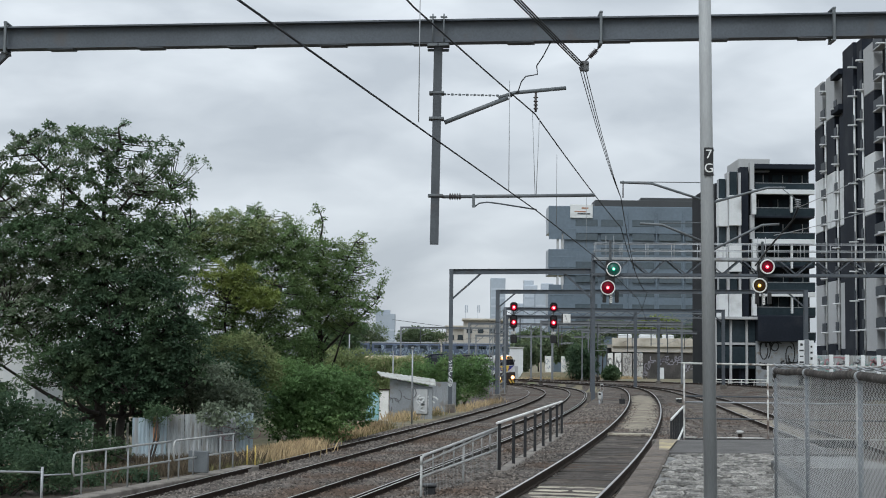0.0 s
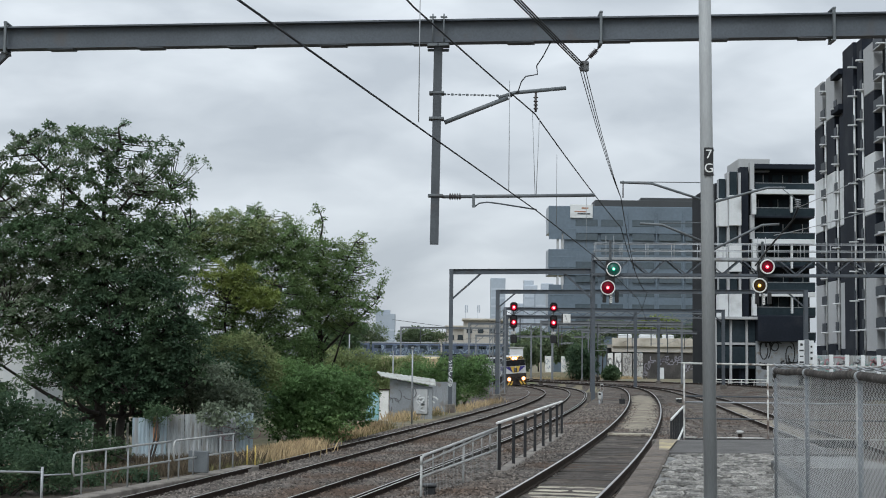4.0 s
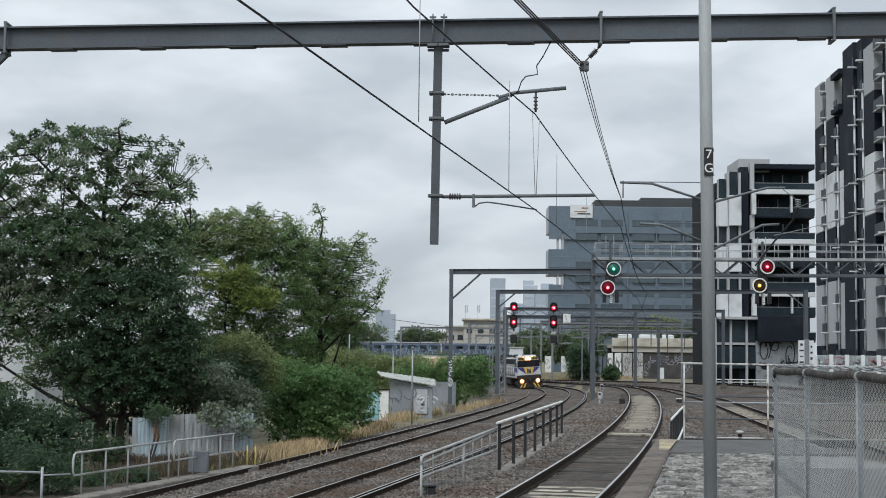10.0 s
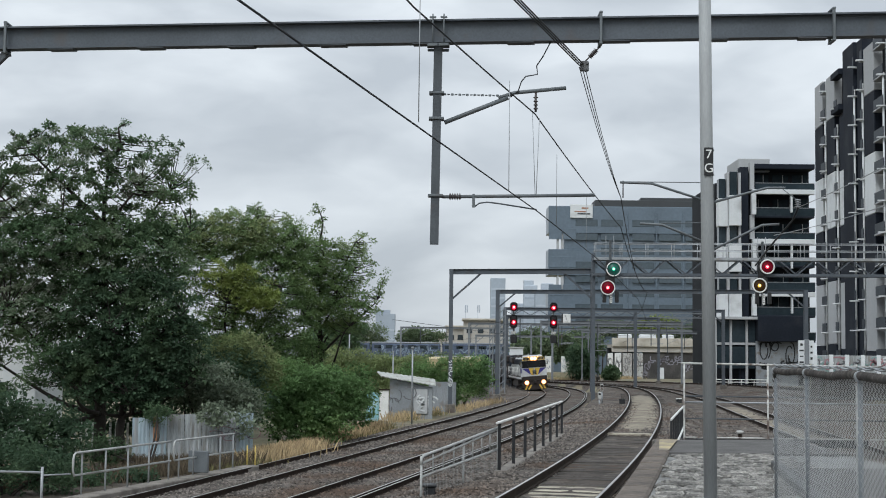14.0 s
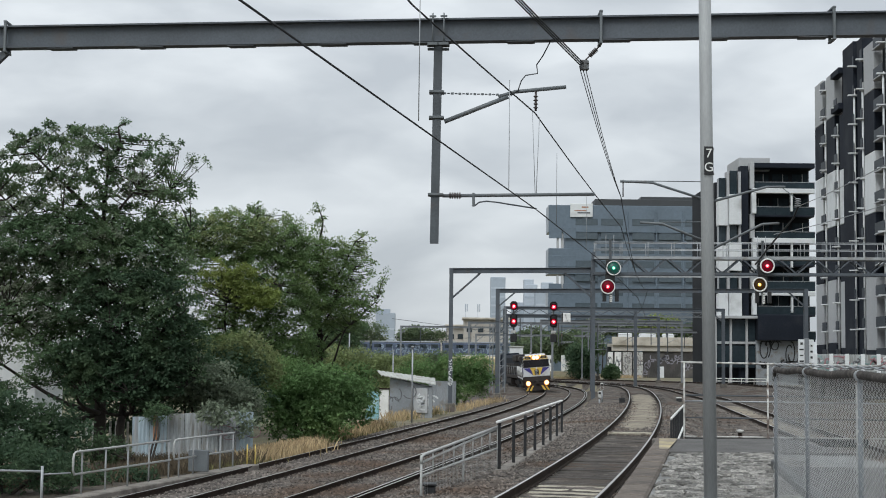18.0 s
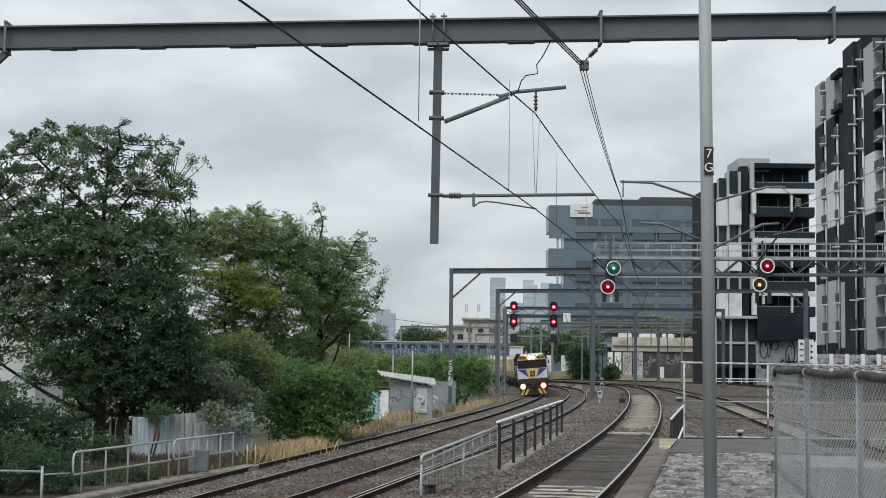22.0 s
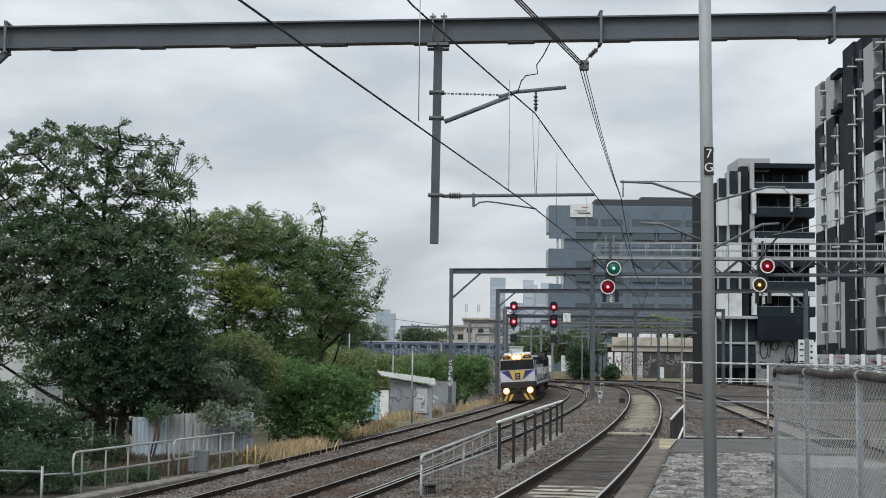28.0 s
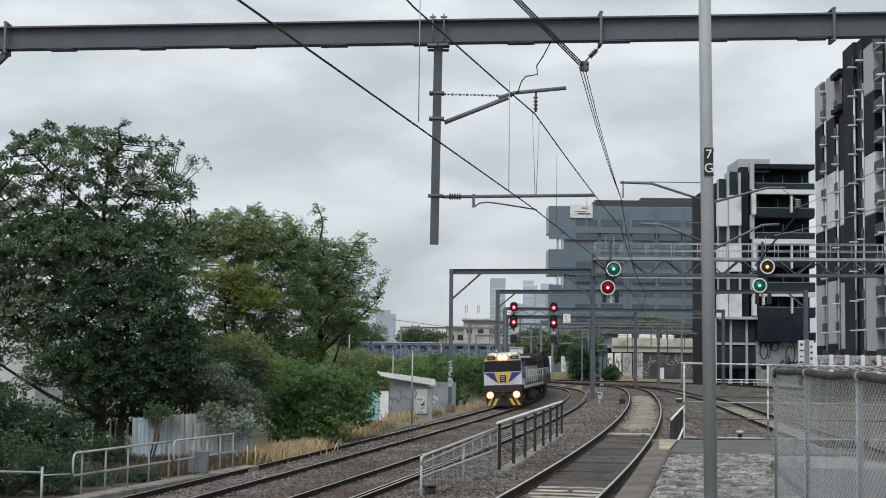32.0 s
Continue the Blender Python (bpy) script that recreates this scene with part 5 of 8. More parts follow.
BLUE_SHEET = mat("faded_blue_white_sheeting", (0.34, 0.42, 0.47), 0.8, 0, 0.15, 1.2, 14, 0.1, (0.3, 0.31, 0.31), 0.35, 1.4, stretch=(4, 4, 0.5))
SPRAY_LILAC = mat("faded_lilac_spray_paint", (0.27, 0.26, 0.30), 0.8, 0, 0.2, 0.8, 10, 0)
SPRAY_TEAL = mat("teal_spray_paint", (0.2, 0.3, 0.29), 0.7, 0, 0.2, 0.8, 10, 0)
SPRAY_DARK = mat("dark_spray_paint", (0.13, 0.13, 0.14), 0.7, 0, 0.1, 2, 20, 0)
SPRAY_WHITE = mat("white_spray_paint", (0.6, 0.62, 0.63), 0.7, 0, 0.1, 2, 20, 0)
SPRAY_PALE = mat("pale_blue_spray_paint", (0.22, 0.28, 0.35), 0.7, 0, 0.3, 0.8, 10, 0)
SPRAY_BLUE = mat("blue_spray_paint", (0.075, 0.1, 0.155), 0.7, 0, 0.2, 0.8, 10, 0)
SPRAY_PINK = mat("pink_spray_paint", (0.32, 0.17, 0.19), 0.7, 0, 0.2, 0.8, 10, 0)
ORANGE = mat("orange_rusty_board", (0.34, 0.17, 0.095), 0.6, 0, 0.1, 2, 20, 0)


def scrawl(sh, x0, x1, z0, z1, y, n, rng, w=0.09, size=1.0):
    """Loops of unreadable spray paint on an upright face at y."""
    for k in range(n):
        cx, cz = rng.uniform(x0, x1), rng.uniform(z0 + 0.2, z1 - 0.2)
        rx, rz = rng.uniform(0.15, 0.5) * size, rng.uniform(0.2, 0.5) * (z1 - z0) * 0.6 * size
        a0, span = rng.uniform(0, 6.28), rng.uniform(2.0, 5.5)
        pts = [(cx + rx * math.cos(a0 + span * i / 9), min(z1, max(z0, cz + rz * math.sin(a0 + span * i / 9)))) for i in range(10)]
        for (ax, az), (bx, bz) in zip(pts, pts[1:]):
            d = Vector((bx - ax, 0, bz - az))
            if d.length < 1e-4:
                continue
            nn = Vector((-d.z, 0, d.x)).normalized() * w / 2
            sh.quad(Vector((ax, y, az)) - nn, Vector((bx, y, bz)) - nn, Vector((bx, y, bz)) + nn, Vector((ax, y, az)) + nn)


def office_block():
    y = 320.0
    o = (43, y, -1.4)
    t = thing("office_building", o, "blue-grey glass office block with dark parapet and roof sign", "office building")
    for x0, x1, z0, z1, dy in ((23.95, 62.2, 30.6, 36.8, 0), (27.6, 62.2, 26.9, 30.6, 0.6), (23.95, 62.2, 21.0, 26.9, 0), (27.6, 62.2, 17.8, 21.0, 0.6), (23.95, 62.2, -1.6, 17.8, 0)):
        part("wall", Shape(o).box((x0 + x1) / 2, y + 4 + dy / 2, (z0 + z1) / 2, x1 - x0, 8 - dy, z1 - z0, bev=0.1), GLASS_BLUE, t)
    part("parapet", Shape(o).box(48.3, y + 4.1, 37.3, 27.6, 7.6, 2.0, bev=0.1).box(53.5, y + 4, 38.5, 17.0, 7, 0.9, bev=0.1), PARAPET, t, "dark roof parapet")
    for x in (26.1, 27.1):
        for z0, z1 in ((26.9, 30.6), (17.8, 21.0)):
            part("column", Shape(o).box(x, y + 0.6, (z0 + z1) / 2, 0.5, 0.5, z1 - z0), PANEL_GREY, t)
    win = Shape((0, 0, 0)).box(0, 0, 0, 5.0, 0.12, 1.5, bev=0.03).mesh("window")
    win.materials.append(GLASS_MID)
    pane = Shape((0, 0, 0)).box(0, 0, 0, 2.9, 0.12, 2.5, bev=0.03).mesh("pane")
    pane.materials.append(GLASS_BLUE)
    for f in range(10):
        z = 4.2 + 3.2 * f
        for x in (32.6, 38.4, 45.5, 51.6, 57.6):
            if x < 36 and f % 3 == 1:
                continue
            w = part("window", win, None, t)
            w.location = Vector((x, y - 0.03, z)) - Vector(o)
        if f % 2 == 0 and z < 30:
            for x in (25.5, 28.8):
                w = part("pane", pane, None, t)
                w.location = Vector((x, y - 0.03, z + 0.6)) - Vector(o)
    for x in (42.0, 48.5, 54.6, 60.6):
        part("fin", Shape(o).box(x, y - 0.1, 17.5, 0.25, 0.3, 36, bev=0.03), GLASS_BLUE, t)
    sg = part("roof_sign", Shape(o).box(31.4, y - 0.25, 35.6, 5.1, 0.4, 3.1, bev=0.05), PANEL_WHITE, t, "white sign panel with an amber stroke and dark bars")
    part("sign_mark", Shape(o).box(32.2, y - 0.48, 36.3, 1.5, 0.05, 0.3), ORANGE, sg)
    part("sign_mark", Shape(o).box(31.2, y - 0.48, 35.5, 2.8, 0.05, 0.22), ORANGE, sg)
    part("sign_bar", Shape(o).box(31.9, y - 0.48, 35.0, 2.8, 0.05, 0.25), PANEL_DARK, sg)


office_block()


def apartment_block():
    y = 195.0
    o = (45, y, -1.4)
    t = thing("apartment_building", o, "black and white apartment block with deep balconies", "apartment building", "apartment blocks")
    part("core_wall", Shape(o).box(46.9, y + 12, 13.6, 9.2, 18, 31.8), RECESS, t, "recessed wall darkened for balcony shade")
    part("core_wall", Shape(o).box(40.3, y + 12, 12.9, 4.1, 18, 28.4), RECESS, t, "recessed wall darkened for balcony shade")
    part("roof_house", Shape(o).box(43.6, y + 6, 29.6, 4.4, 8, 1.9, bev=0.1), PANEL_GREY, t, "pale plant room on the roof")
    part("top_band", Shape(o).box(47.3, y + 1.6, 29.2, 8.6, 3.2, 0.7, bev=0.05), PANEL_DARK, t)
    for k in range(7):
        z = 4.9 + 3.45 * k
        part("balcony_slab", Shape(o).box(47.3, y + 1.5, z, 8.4, 2.9, 0.28, bev=0.04), PANEL_DARK, t)
        for j in range(3):
            x = 44.7 + 2.75 * j
            w = part("window", Shape(o).box(x, y + 2.95, z + 1.6, 2.2, 0.1, 2.3, bev=0.03), GLASS_DARK, t)
            part("frame", Shape(o).box(x + 0.35 * (-1) ** k, y + 2.9, z + 1.6, 0.1, 0.1, 2.3), PANEL_GREY, w)
            b = part("balcony", Shape(o).box(x, y + 0.12, z + 0.68, 2.7, 0.06, 1.1), GLASS_DARK, t, "glass balustrade")
            part("handrail", Shape(o).box(x, y + 0.1, z + 1.26, 2.75, 0.09, 0.08), GALV, b)
    # white frames round pairs of floors
    for z0, z1 in ((22.4, 25.9), (14.6, 19.0), (8.4, 11.7)):
        fr = part("white_frame", Shape(o).box(47.1, y - 0.15, z1 - 0.32, 8.6, 0.9, 0.66, bev=0.04), PANEL_WHITE, t, "white projecting balcony frame")
        part("frame_side", Shape(o).box(43.0, y - 0.15, (z0 + z1) / 2 - 0.34, 0.62, 0.88, z1 - z0 - 0.66, bev=0.04), PANEL_WHITE, fr)
        part("frame_post", Shape(o).box(48.25, y - 0.1, (z0 + z1) / 2 - 0.1, 0.26, 0.6, z1 - z0 - 0.9, bev=0.03), PANEL_WHITE, fr)
    for z0, z1 in ((25.9, 29.6), (19.0, 22.4), (11.7, 14.6)):
        part("grey_pier", Shape(o).box(42.85, y + 0.3, (z0 + z1) / 2, 0.6, 0.8, z1 - z0, bev=0.03), PANEL_GREY, t)
    part("dark_pier", Shape(o).box(41.8, y + 1.0, 13.6, 1.15, 1.6, 31.0, bev=0.03), PANEL_DARK, t)
    # stair side: white wraps between dark glazed bays
    for z0, z1 in ((20.8, 24.7), (14.4, 18.0), (8.2, 11.4)):
        part("white_wrap", Shape(o).box(38.75, y + 0.6, (z0 + z1) / 2 - 0.1, 1.3, 1.8, z1 - z0, bev=0.04), PANEL_WHITE, t)
        part("white_wrap", Shape(o).box(40.35, y + 0.3, (z0 + z1) / 2 + 0.15, 1.7, 2.2, z1 - z0 + 0.3, bev=0.04), PANEL_WHITE, t)
    for k, (z0, z1) in enumerate(((24.7, 27.4), (18.0, 20.8), (11.4, 14.4))):
        part("bay_window", Shape(o).box(38.75, y + 1.0, (z0 + z1) / 2, 0.95, 1.4, z1 - z0, bev=0.03), GLASS_DARK, t)
        part("bay_window", Shape(o).box(40.25, y + 0.8, (z0 + z1) / 2 + (0.5 if k == 0 else 0), 1.0, 1.6, z1 - z0 + (1.0 if k == 0 else 0), bev=0.03), GLASS_DARK, t)
        for x in (39.5, 41.1):
            part("grey_pier", Shape(o).box(x, y + 0.7, (z0 + z1) / 2 + (0.4 if k == 0 else 0), 0.35, 1.7, z1 - z0 + (0.9 if k == 0 else 0), bev=0.03), PANEL_GREY, t)
    # podium
    part("podium", Shape(o).box(46.5, y - 0.4, 6.6, 6.7, 3.2, 3.5, bev=0.06), PANEL_DARK, t, "dark blank podium")
    part("podium_band", Shape(o).box(40.4, y - 0.2, 8.0, 5.6, 2.8, 0.4, bev=0.05), PANEL_GREY, t)
    for x, w in ((38.65, 1.75), (40.8, 1.8), (42.6, 0.95)):
        for z in (6.2, 2.6):
            part("podium_window", Shape(o).box(x, y - 0.3, z, w, 0.3, 3.0, bev=0.03), GLASS_DARK, t)
    for x in (37.6, 39.7, 41.9):
        part("mullion", Shape(o).box(x, y - 0.4, 3.4, 0.32, 0.4, 8.8, bev=0.03), PANEL_GREY, t)
    part("transom", Shape(o).box(40.4, y - 0.36, 4.5, 5.6, 0.36, 0.34, bev=0.03), PANEL_GREY, t)
    d = part("shutter", Shape(o).box(46.0, y - 0.6, 1.8, 5.8, 0.4, 6.2, bev=0.03), SHEETING, t, "pale shutter with dark graffiti")
    sh = Shape(o)
    scrawl(sh, 43.9, 48.2, 2.0, 4.7, y - 0.83, 9, random.Random(8), 0.17, 1.9)
    scrawl(sh, 43.4, 48.6, 1.0, 2.2, y - 0.84, 10, random.Random(18), 0.26)
    tagged(part("graffiti", sh, BLACK, d), kind="stuff")


apartment_block()


def tower():
    """Tall apartment tower seen along its long side."""
    def fx(y):
        return 45.35 - 0.0464 * (170 - y)
    o = (fx(140), 140, -1.4)
    t = thing("apartment_tower", o, "tall apartment tower in charcoal, grey and white panels", "apartment building", "apartment blocks")
    rot = math.degrees(math.atan(-0.0464))
    part("core_wall", Shape(o).box(fx(140) + 8.6, 140, 17.0, 16, 58, 37.0, rz=rot), RECESS, t, "recessed facade darkened for balcony shade")
    mats = {"d": PANEL_DARK, "w": PANEL_WHITE, "g": PANEL_GREY}

    def strip(y0, y1, ztop, segs, depth):
        yc, w = (y0 + y1) / 2, abs(y1 - y0)
        z = ztop
        for c, h in segs:
            part("panel", Shape(o).box(fx(yc) + 0.6 - depth, yc, z - h / 2 + 0.02, 1.2, w, h - 0.05, rz=rot, bev=0.04), mats[c], t)
            z -= h
    strip(170.9, 166.7, 35.6, (("g", 5.2), ("d", 6.4), ("w", 6.4), ("d", 6.3), ("g", 7.2), ("d", 5.4)), 0.12)
    strip(163.9, 159.8, 35.3, (("g", 5.1), ("d", 6.3), ("w", 6.4), ("d", 6.1), ("g", 7.2), ("d", 5.4)), 0.3)
    strip(158.0, 155.9, 29.8, (("d", 6.2), ("w", 6.2), ("d", 6.4), ("g", 7.4), ("d", 4.6)), 0.2)
    strip(155.7, 150.9, 36.8, (("d", 38.4),), 0.3)
    strip(150.1, 147.8, 36.6, (("d", 38.2),), 0.1)
    strip(146.5, 142.3, 35.0, (("g", 5.1), ("d", 6.3), ("w", 6.3), ("d", 6.4), ("g", 7.6), ("d", 4.6)), 0.3)
    strip(138.2, 135.6, 36.6, (("g", 11.0), ("d", 6.4), ("w", 6.6), ("d", 6.4), ("g", 7.0)), 0.2)
    strip(133.0, 130.0, 36.0, (("g", 6.0), ("d", 6.4), ("w", 6.6), ("d", 6.4), ("g", 10.0)), 0.3)
    strip(126.0, 121.0, 36.0, (("d", 12.0), ("w", 6.6), ("d", 6.4), ("g", 10.0)), 0.3)
    for ya, yb, top in ((166.4, 164.2, 34.6), (159.6, 158.2, 33.0), (150.7, 150.3, 35.5), (147.6, 146.7, 35.5), (142.1, 138.5, 35.0), (135.4, 133.2, 36.0), (129.6, 126.4, 36.0)):
        yc, w = (ya + yb) / 2, abs(ya - yb)
        f = 0
        while 2.4 + 3.15 * f < top:
            z = 2.4 + 3.15 * f
            b = part("balcony", Shape(o).box(fx(yc) - 0.05, yc, z, 0.9, w, 0.16, rz=rot, bev=0.03), PANEL_GREY, t, "pale balcony slab edge")
            part("balustrade", Shape(o).box(fx(yc) - 0.42, yc, z + 0.62, 0.06, w, 1.0, rz=rot), TINT, b)
            part("slab_tip", Shape(o).box(fx(yb) - 0.62, yb + 0.1, z, 0.8, 0.4, 0.13, rz=rot), PANEL_WHITE, b)
            f += 1
        part("downpipe", Shape(o).tube([(fx(yb) - 0.3, yb + 0.25, 2.0), (fx(yb) - 0.3, yb + 0.25, top - 4)], 0.11, 6), PANEL_WHITE, t, "white vertical tube")
    for z in (34.6, 30.6):
        part("balcony", Shape(o).box(fx(157.8) - 0.3, 157.8, z, 0.9, 3.8, 0.7, rz=rot, bev=0.05), PANEL_DARK, t)


tower()


def far_left():
    rng = random.Random(3)
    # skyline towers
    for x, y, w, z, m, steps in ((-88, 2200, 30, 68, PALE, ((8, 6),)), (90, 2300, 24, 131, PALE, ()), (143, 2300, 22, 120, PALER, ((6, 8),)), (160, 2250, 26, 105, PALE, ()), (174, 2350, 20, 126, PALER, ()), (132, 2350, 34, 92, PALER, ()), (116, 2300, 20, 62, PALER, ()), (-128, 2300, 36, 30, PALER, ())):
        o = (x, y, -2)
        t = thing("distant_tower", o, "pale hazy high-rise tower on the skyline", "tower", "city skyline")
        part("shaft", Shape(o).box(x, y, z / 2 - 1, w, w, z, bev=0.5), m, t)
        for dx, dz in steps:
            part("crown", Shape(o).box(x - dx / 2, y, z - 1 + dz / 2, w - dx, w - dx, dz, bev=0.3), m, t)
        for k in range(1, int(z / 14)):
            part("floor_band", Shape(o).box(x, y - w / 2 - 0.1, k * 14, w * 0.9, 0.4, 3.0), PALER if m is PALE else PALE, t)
    # cream buildings behind the lines
    for x0, x1, y, z1, m in ((5.4, 16.6, 352, 11.4, CREAM), (-2.6, 6.3, 362, 8.0, CREAM), (1.2, 10.3, 357, 9.7, CREAM), (-44, -15, 372, 6.6, SHEETING)):
        o = ((x0 + x1) / 2, y, -1.4)
        t = thing("low_building", o, "low cream building with flat roof beyond the tracks", "building", "low buildings")
        part("wall", Shape(o).box(o[0], y + 5, z1 / 2 - 0.7, x1 - x0, 10, z1 + 1.4, bev=0.05), m, t)
        part("roof", Shape(o).box(o[0], y + 4.4, z1 + 0.15, x1 - x0 + 0.8, 11, 0.5, bev=0.05), ROOF if m is SHEETING else BEIGE, t)
        for k in range(4):
            part("window", Shape(o).box(x0 + (x1 - x0) * (k + 0.5) / 4, y - 0.04, z1 - 2.6, 1.4, 0.12, 1.3, bev=0.02), GLASS_DARK, t)
        if x0 > 4:
            for ax in (5.8, 8.9):
                part("antenna", Shape(o).tube([(ax, y + 2, z1), (ax, y + 2, z1 + 2.0)], 0.05, 6).box(ax, y + 1.9, z1 + 2.9, 0.3, 0.2, 1.9, bev=0.05).box(ax + 0.45, y + 1.9, z1 + 2.9, 0.25, 0.2, 1.9, bev=0.05), PALER, t)
    # bank with stabled carriages
    o = (-4, 326, -1.4)
    bank = Shape(o).add([(-90, 316, -1.5), (14, 316, -1.5), (12, 320, 1.5), (-90, 320, 1.5), (-90, 338, 1.5), (12, 338, 1.5), (14, 341, -1.5), (-90, 341, -1.5)], [(0, 1, 2, 3), (3, 2, 5, 4), (4, 5, 6, 7), (1, 6, 5, 2), (0, 3, 4, 7)])
    solo("embankment", bank, EARTH, "low railway bank under the stabled carriages", "embankment", kind="structure")
    for k in range(3):
        cx = -26 + 16.2 * k + 1.6
        o = (cx, 326, 1.5)
        t = thing("stabled_carriage", o, "blue stabled railway carriage covered in graffiti", "carriage", "stabled carriages")
        part("body", Shape(o).box(cx, 326, 3.6, 15.8, 2.9, 3.2, bev=0.3), SPRAY_BLUE, t, "blue painted carriage side")
        part("underframe", Shape(o).box(cx, 326, 1.8, 14.4, 2.4, 0.6, bev=0.05), BLACK, t)
        part("roof", Shape(o).box(cx, 326, 5.3, 15.8, 2.7, 0.4, bev=0.15), SHEETING, t)
        for j in range(6):
            part("window", Shape(o).box(cx - 6.5 + 2.6 * j, 324.53, 4.4, 1.6, 0.06, 0.8, bev=0.02), GLASS_DARK, t)
        sh = Shape(o)
        scrawl(sh, cx - 7.3, cx + 7.3, 2.2, 4.6, 324.5, 44, rng, 0.26)
        tagged(part("graffiti", sh, SPRAY_PALE, t, "pale blue graffiti loops"), kind="stuff")
    for k, x in enumerate((17.9, 20.6)):
        o = (x, 236, -1.3)
        t = thing("painted_wall", o, "short white wall panel with grey graffiti among trees", "wall", "white wall panels")
        part("panel", Shape(o).box(x, 236, 0.65, 1.4, 0.3, 3.8, bev=0.04), WHITE, t)
        sh = Shape(o)
        scrawl(sh, x - 0.5, x + 0.5, 0.3, 2.2, 235.84, 4, rng, 0.07, 0.7)
        tagged(part("graffiti", sh, SPRAY_PALE, t), kind="stuff")
    o = (18, 232, -1.4)
    mound = Shape(o)
    ring = [(12.5, 229.5), (23.5, 229.5), (25.0, 240.0), (12.5, 240.0)]
    mound.add([(x, y, -1.6) for x, y in ring] + [(13.4, 232.0, -0.25), (22.6, 232.0, -0.1), (23.4, 238.5, 0.0), (13.4, 238.5, -0.1)], [(0, 1, 5, 4), (1, 2, 6, 5), (2, 3, 7, 6), (3, 0, 4, 7), (4, 5, 6, 7)])
    solo("dry_bank", mound, EARTH, "low bank of dry earth below the white wall panels", "bank", kind="structure")
    # cream overbridge with piers
    o = (42, 262, -1.4)
    t = thing("overbridge", o, "cream concrete overbridge with graffitied piers", "bridge")
    part("parapet", Shape(o).box(42, 262, 5.3, 21, 1.2, 1.6, bev=0.06), BEIGE, t)
    part("girder", Shape(o).box(42, 262.4, 4.0, 21, 1.0, 1.0, bev=0.06), CREAM, t)
    part("deck", Shape(o).box(42, 266, 4.6, 21, 7, 0.6), CONCRETE, t)
    part("abutment_wall", Shape(o).box(44.9, 262.6, 1.1, 15.4, 0.6, 5.0, bev=0.04), DARK_CONCRETE, t, "dark grey abutment wall")
    # dark wall set behind the piers for the dark openings between them
    part("rear_wall", Shape(o).box(34.4, 270, 1.4, 6.0, 0.6, 5.8), PARAPET, t)
    for x, w in ((31.2, 0.9), (32.6, 1.2), (34.3, 1.7), (36.3, 1.8)):
        pr = part("pier", Shape(o).box(x, 262.2, 0.9, w, 0.9, 4.8, bev=0.06), WHITE if w < 1.5 else PEELING, t)
        sh = Shape(o)
        scrawl(sh, x - 0.4 * w, x + 0.4 * w, -0.6, 2.6, 261.73, 5, rng, 0.13)
        tagged(part("graffiti", sh, SPRAY_DARK, pr), kind="stuff")
    for x0, x1, z0, z1, m, n in ((38.6, 44.2, 1.2, 2.8, SPRAY_LILAC, 22), (37.6, 38.4, -0.8, 2.2, SPRAY_LILAC, 6), (44.5, 52.0, 0.0, 1.8, SPRAY_LILAC, 16)):
        sh = Shape(o)
        scrawl(sh, x0, x1, z0, z1, 262.27, n, rng, 0.16, 1.1)
        tagged(part("graffiti", sh, m, t, "pale graffiti loops on the dark wall"), kind="stuff")
    part("service_door", Shape(o).box(40.7, 262.26, -0.4, 0.9, 0.1, 2.2, bev=0.02), PANEL_WHITE, t)
    # plain white blocks added for roof-like bumps above the parapet
    for x, w in ((34.0, 2.6), (38.2, 3.2), (42.0, 2.2)):
        part("barrier_block", Shape(o).box(x, 263, 6.4, w, 0.5, 0.8, bev=0.15), PANEL_WHITE, t, "white roof-like block on the bridge deck")


far_left()


def right_yard():
    rng = random.Random(9)
    o = (27, 118, -0.9)
    # low graffitied wall in front of the tower
    t = thing("graffiti_wall", (34, 112, -0.7), "low white wall covered in faded graffiti", "wall")
    o = (34, 112, -0.7)
    part("wall", Shape(o).box(34.5, 112, 1.95, 10.4, 0.25, 1.6, bev=0.03), WHITEWASH, t)
    # dark base added so the wall's foot shows dark through the fence
    part("wall_base", Shape(o).box(34.5, 112, 0.2, 10.6, 0.35, 1.9, bev=0.03), DARK_CONCRETE, t, "dark wall base added below the white wall")
    for m, n in ((SPRAY_PINK, 26), (SPRAY_TEAL, 20), (SPRAY_DARK, 12), (SPRAY_WHITE, 10)):
        sh = Shape(o)
        scrawl(sh, 29.6, 39.2, 1.5, 2.6, 111.86 - 0.004 * n / 12, n, rng, 0.12)
        tagged(part("graffiti", sh, m, t), kind="stuff")
    for k in range(9):
        part("pilaster", Shape(o).box(29.5 + 1.25 * k, 111.83, 1.95, 0.3, 0.12, 1.7, bev=0.02), PANEL_WHITE, t)
    # speckled signal mast beside the yard
    q = (27.2, 109, -0.9)
    t = thing("yard_sign_board", q, "white board with black marks on a steel post", "board")
    part("post", Shape(q).beam((28.0, 108.6, -1.0), (28.0, 108.6, 3.95), 0.32, 0.2, 0.02), STEEL_FAR, t)
    bd = part("board", Shape(q).box(28.0, 108.85, 2.95, 1.15, 0.3, 1.8, bev=0.02), PANEL_WHITE, t)
    for k in range(11):
        part("mark", Shape(q).box(27.62 + 0.38 * ((k * 7) % 3), 108.7, 2.18 + 0.15 * k, 0.12 + 0.22 * rng.random(), 0.03, 0.08 + 0.12 * rng.random()), BLACK, bd)


right_yard()


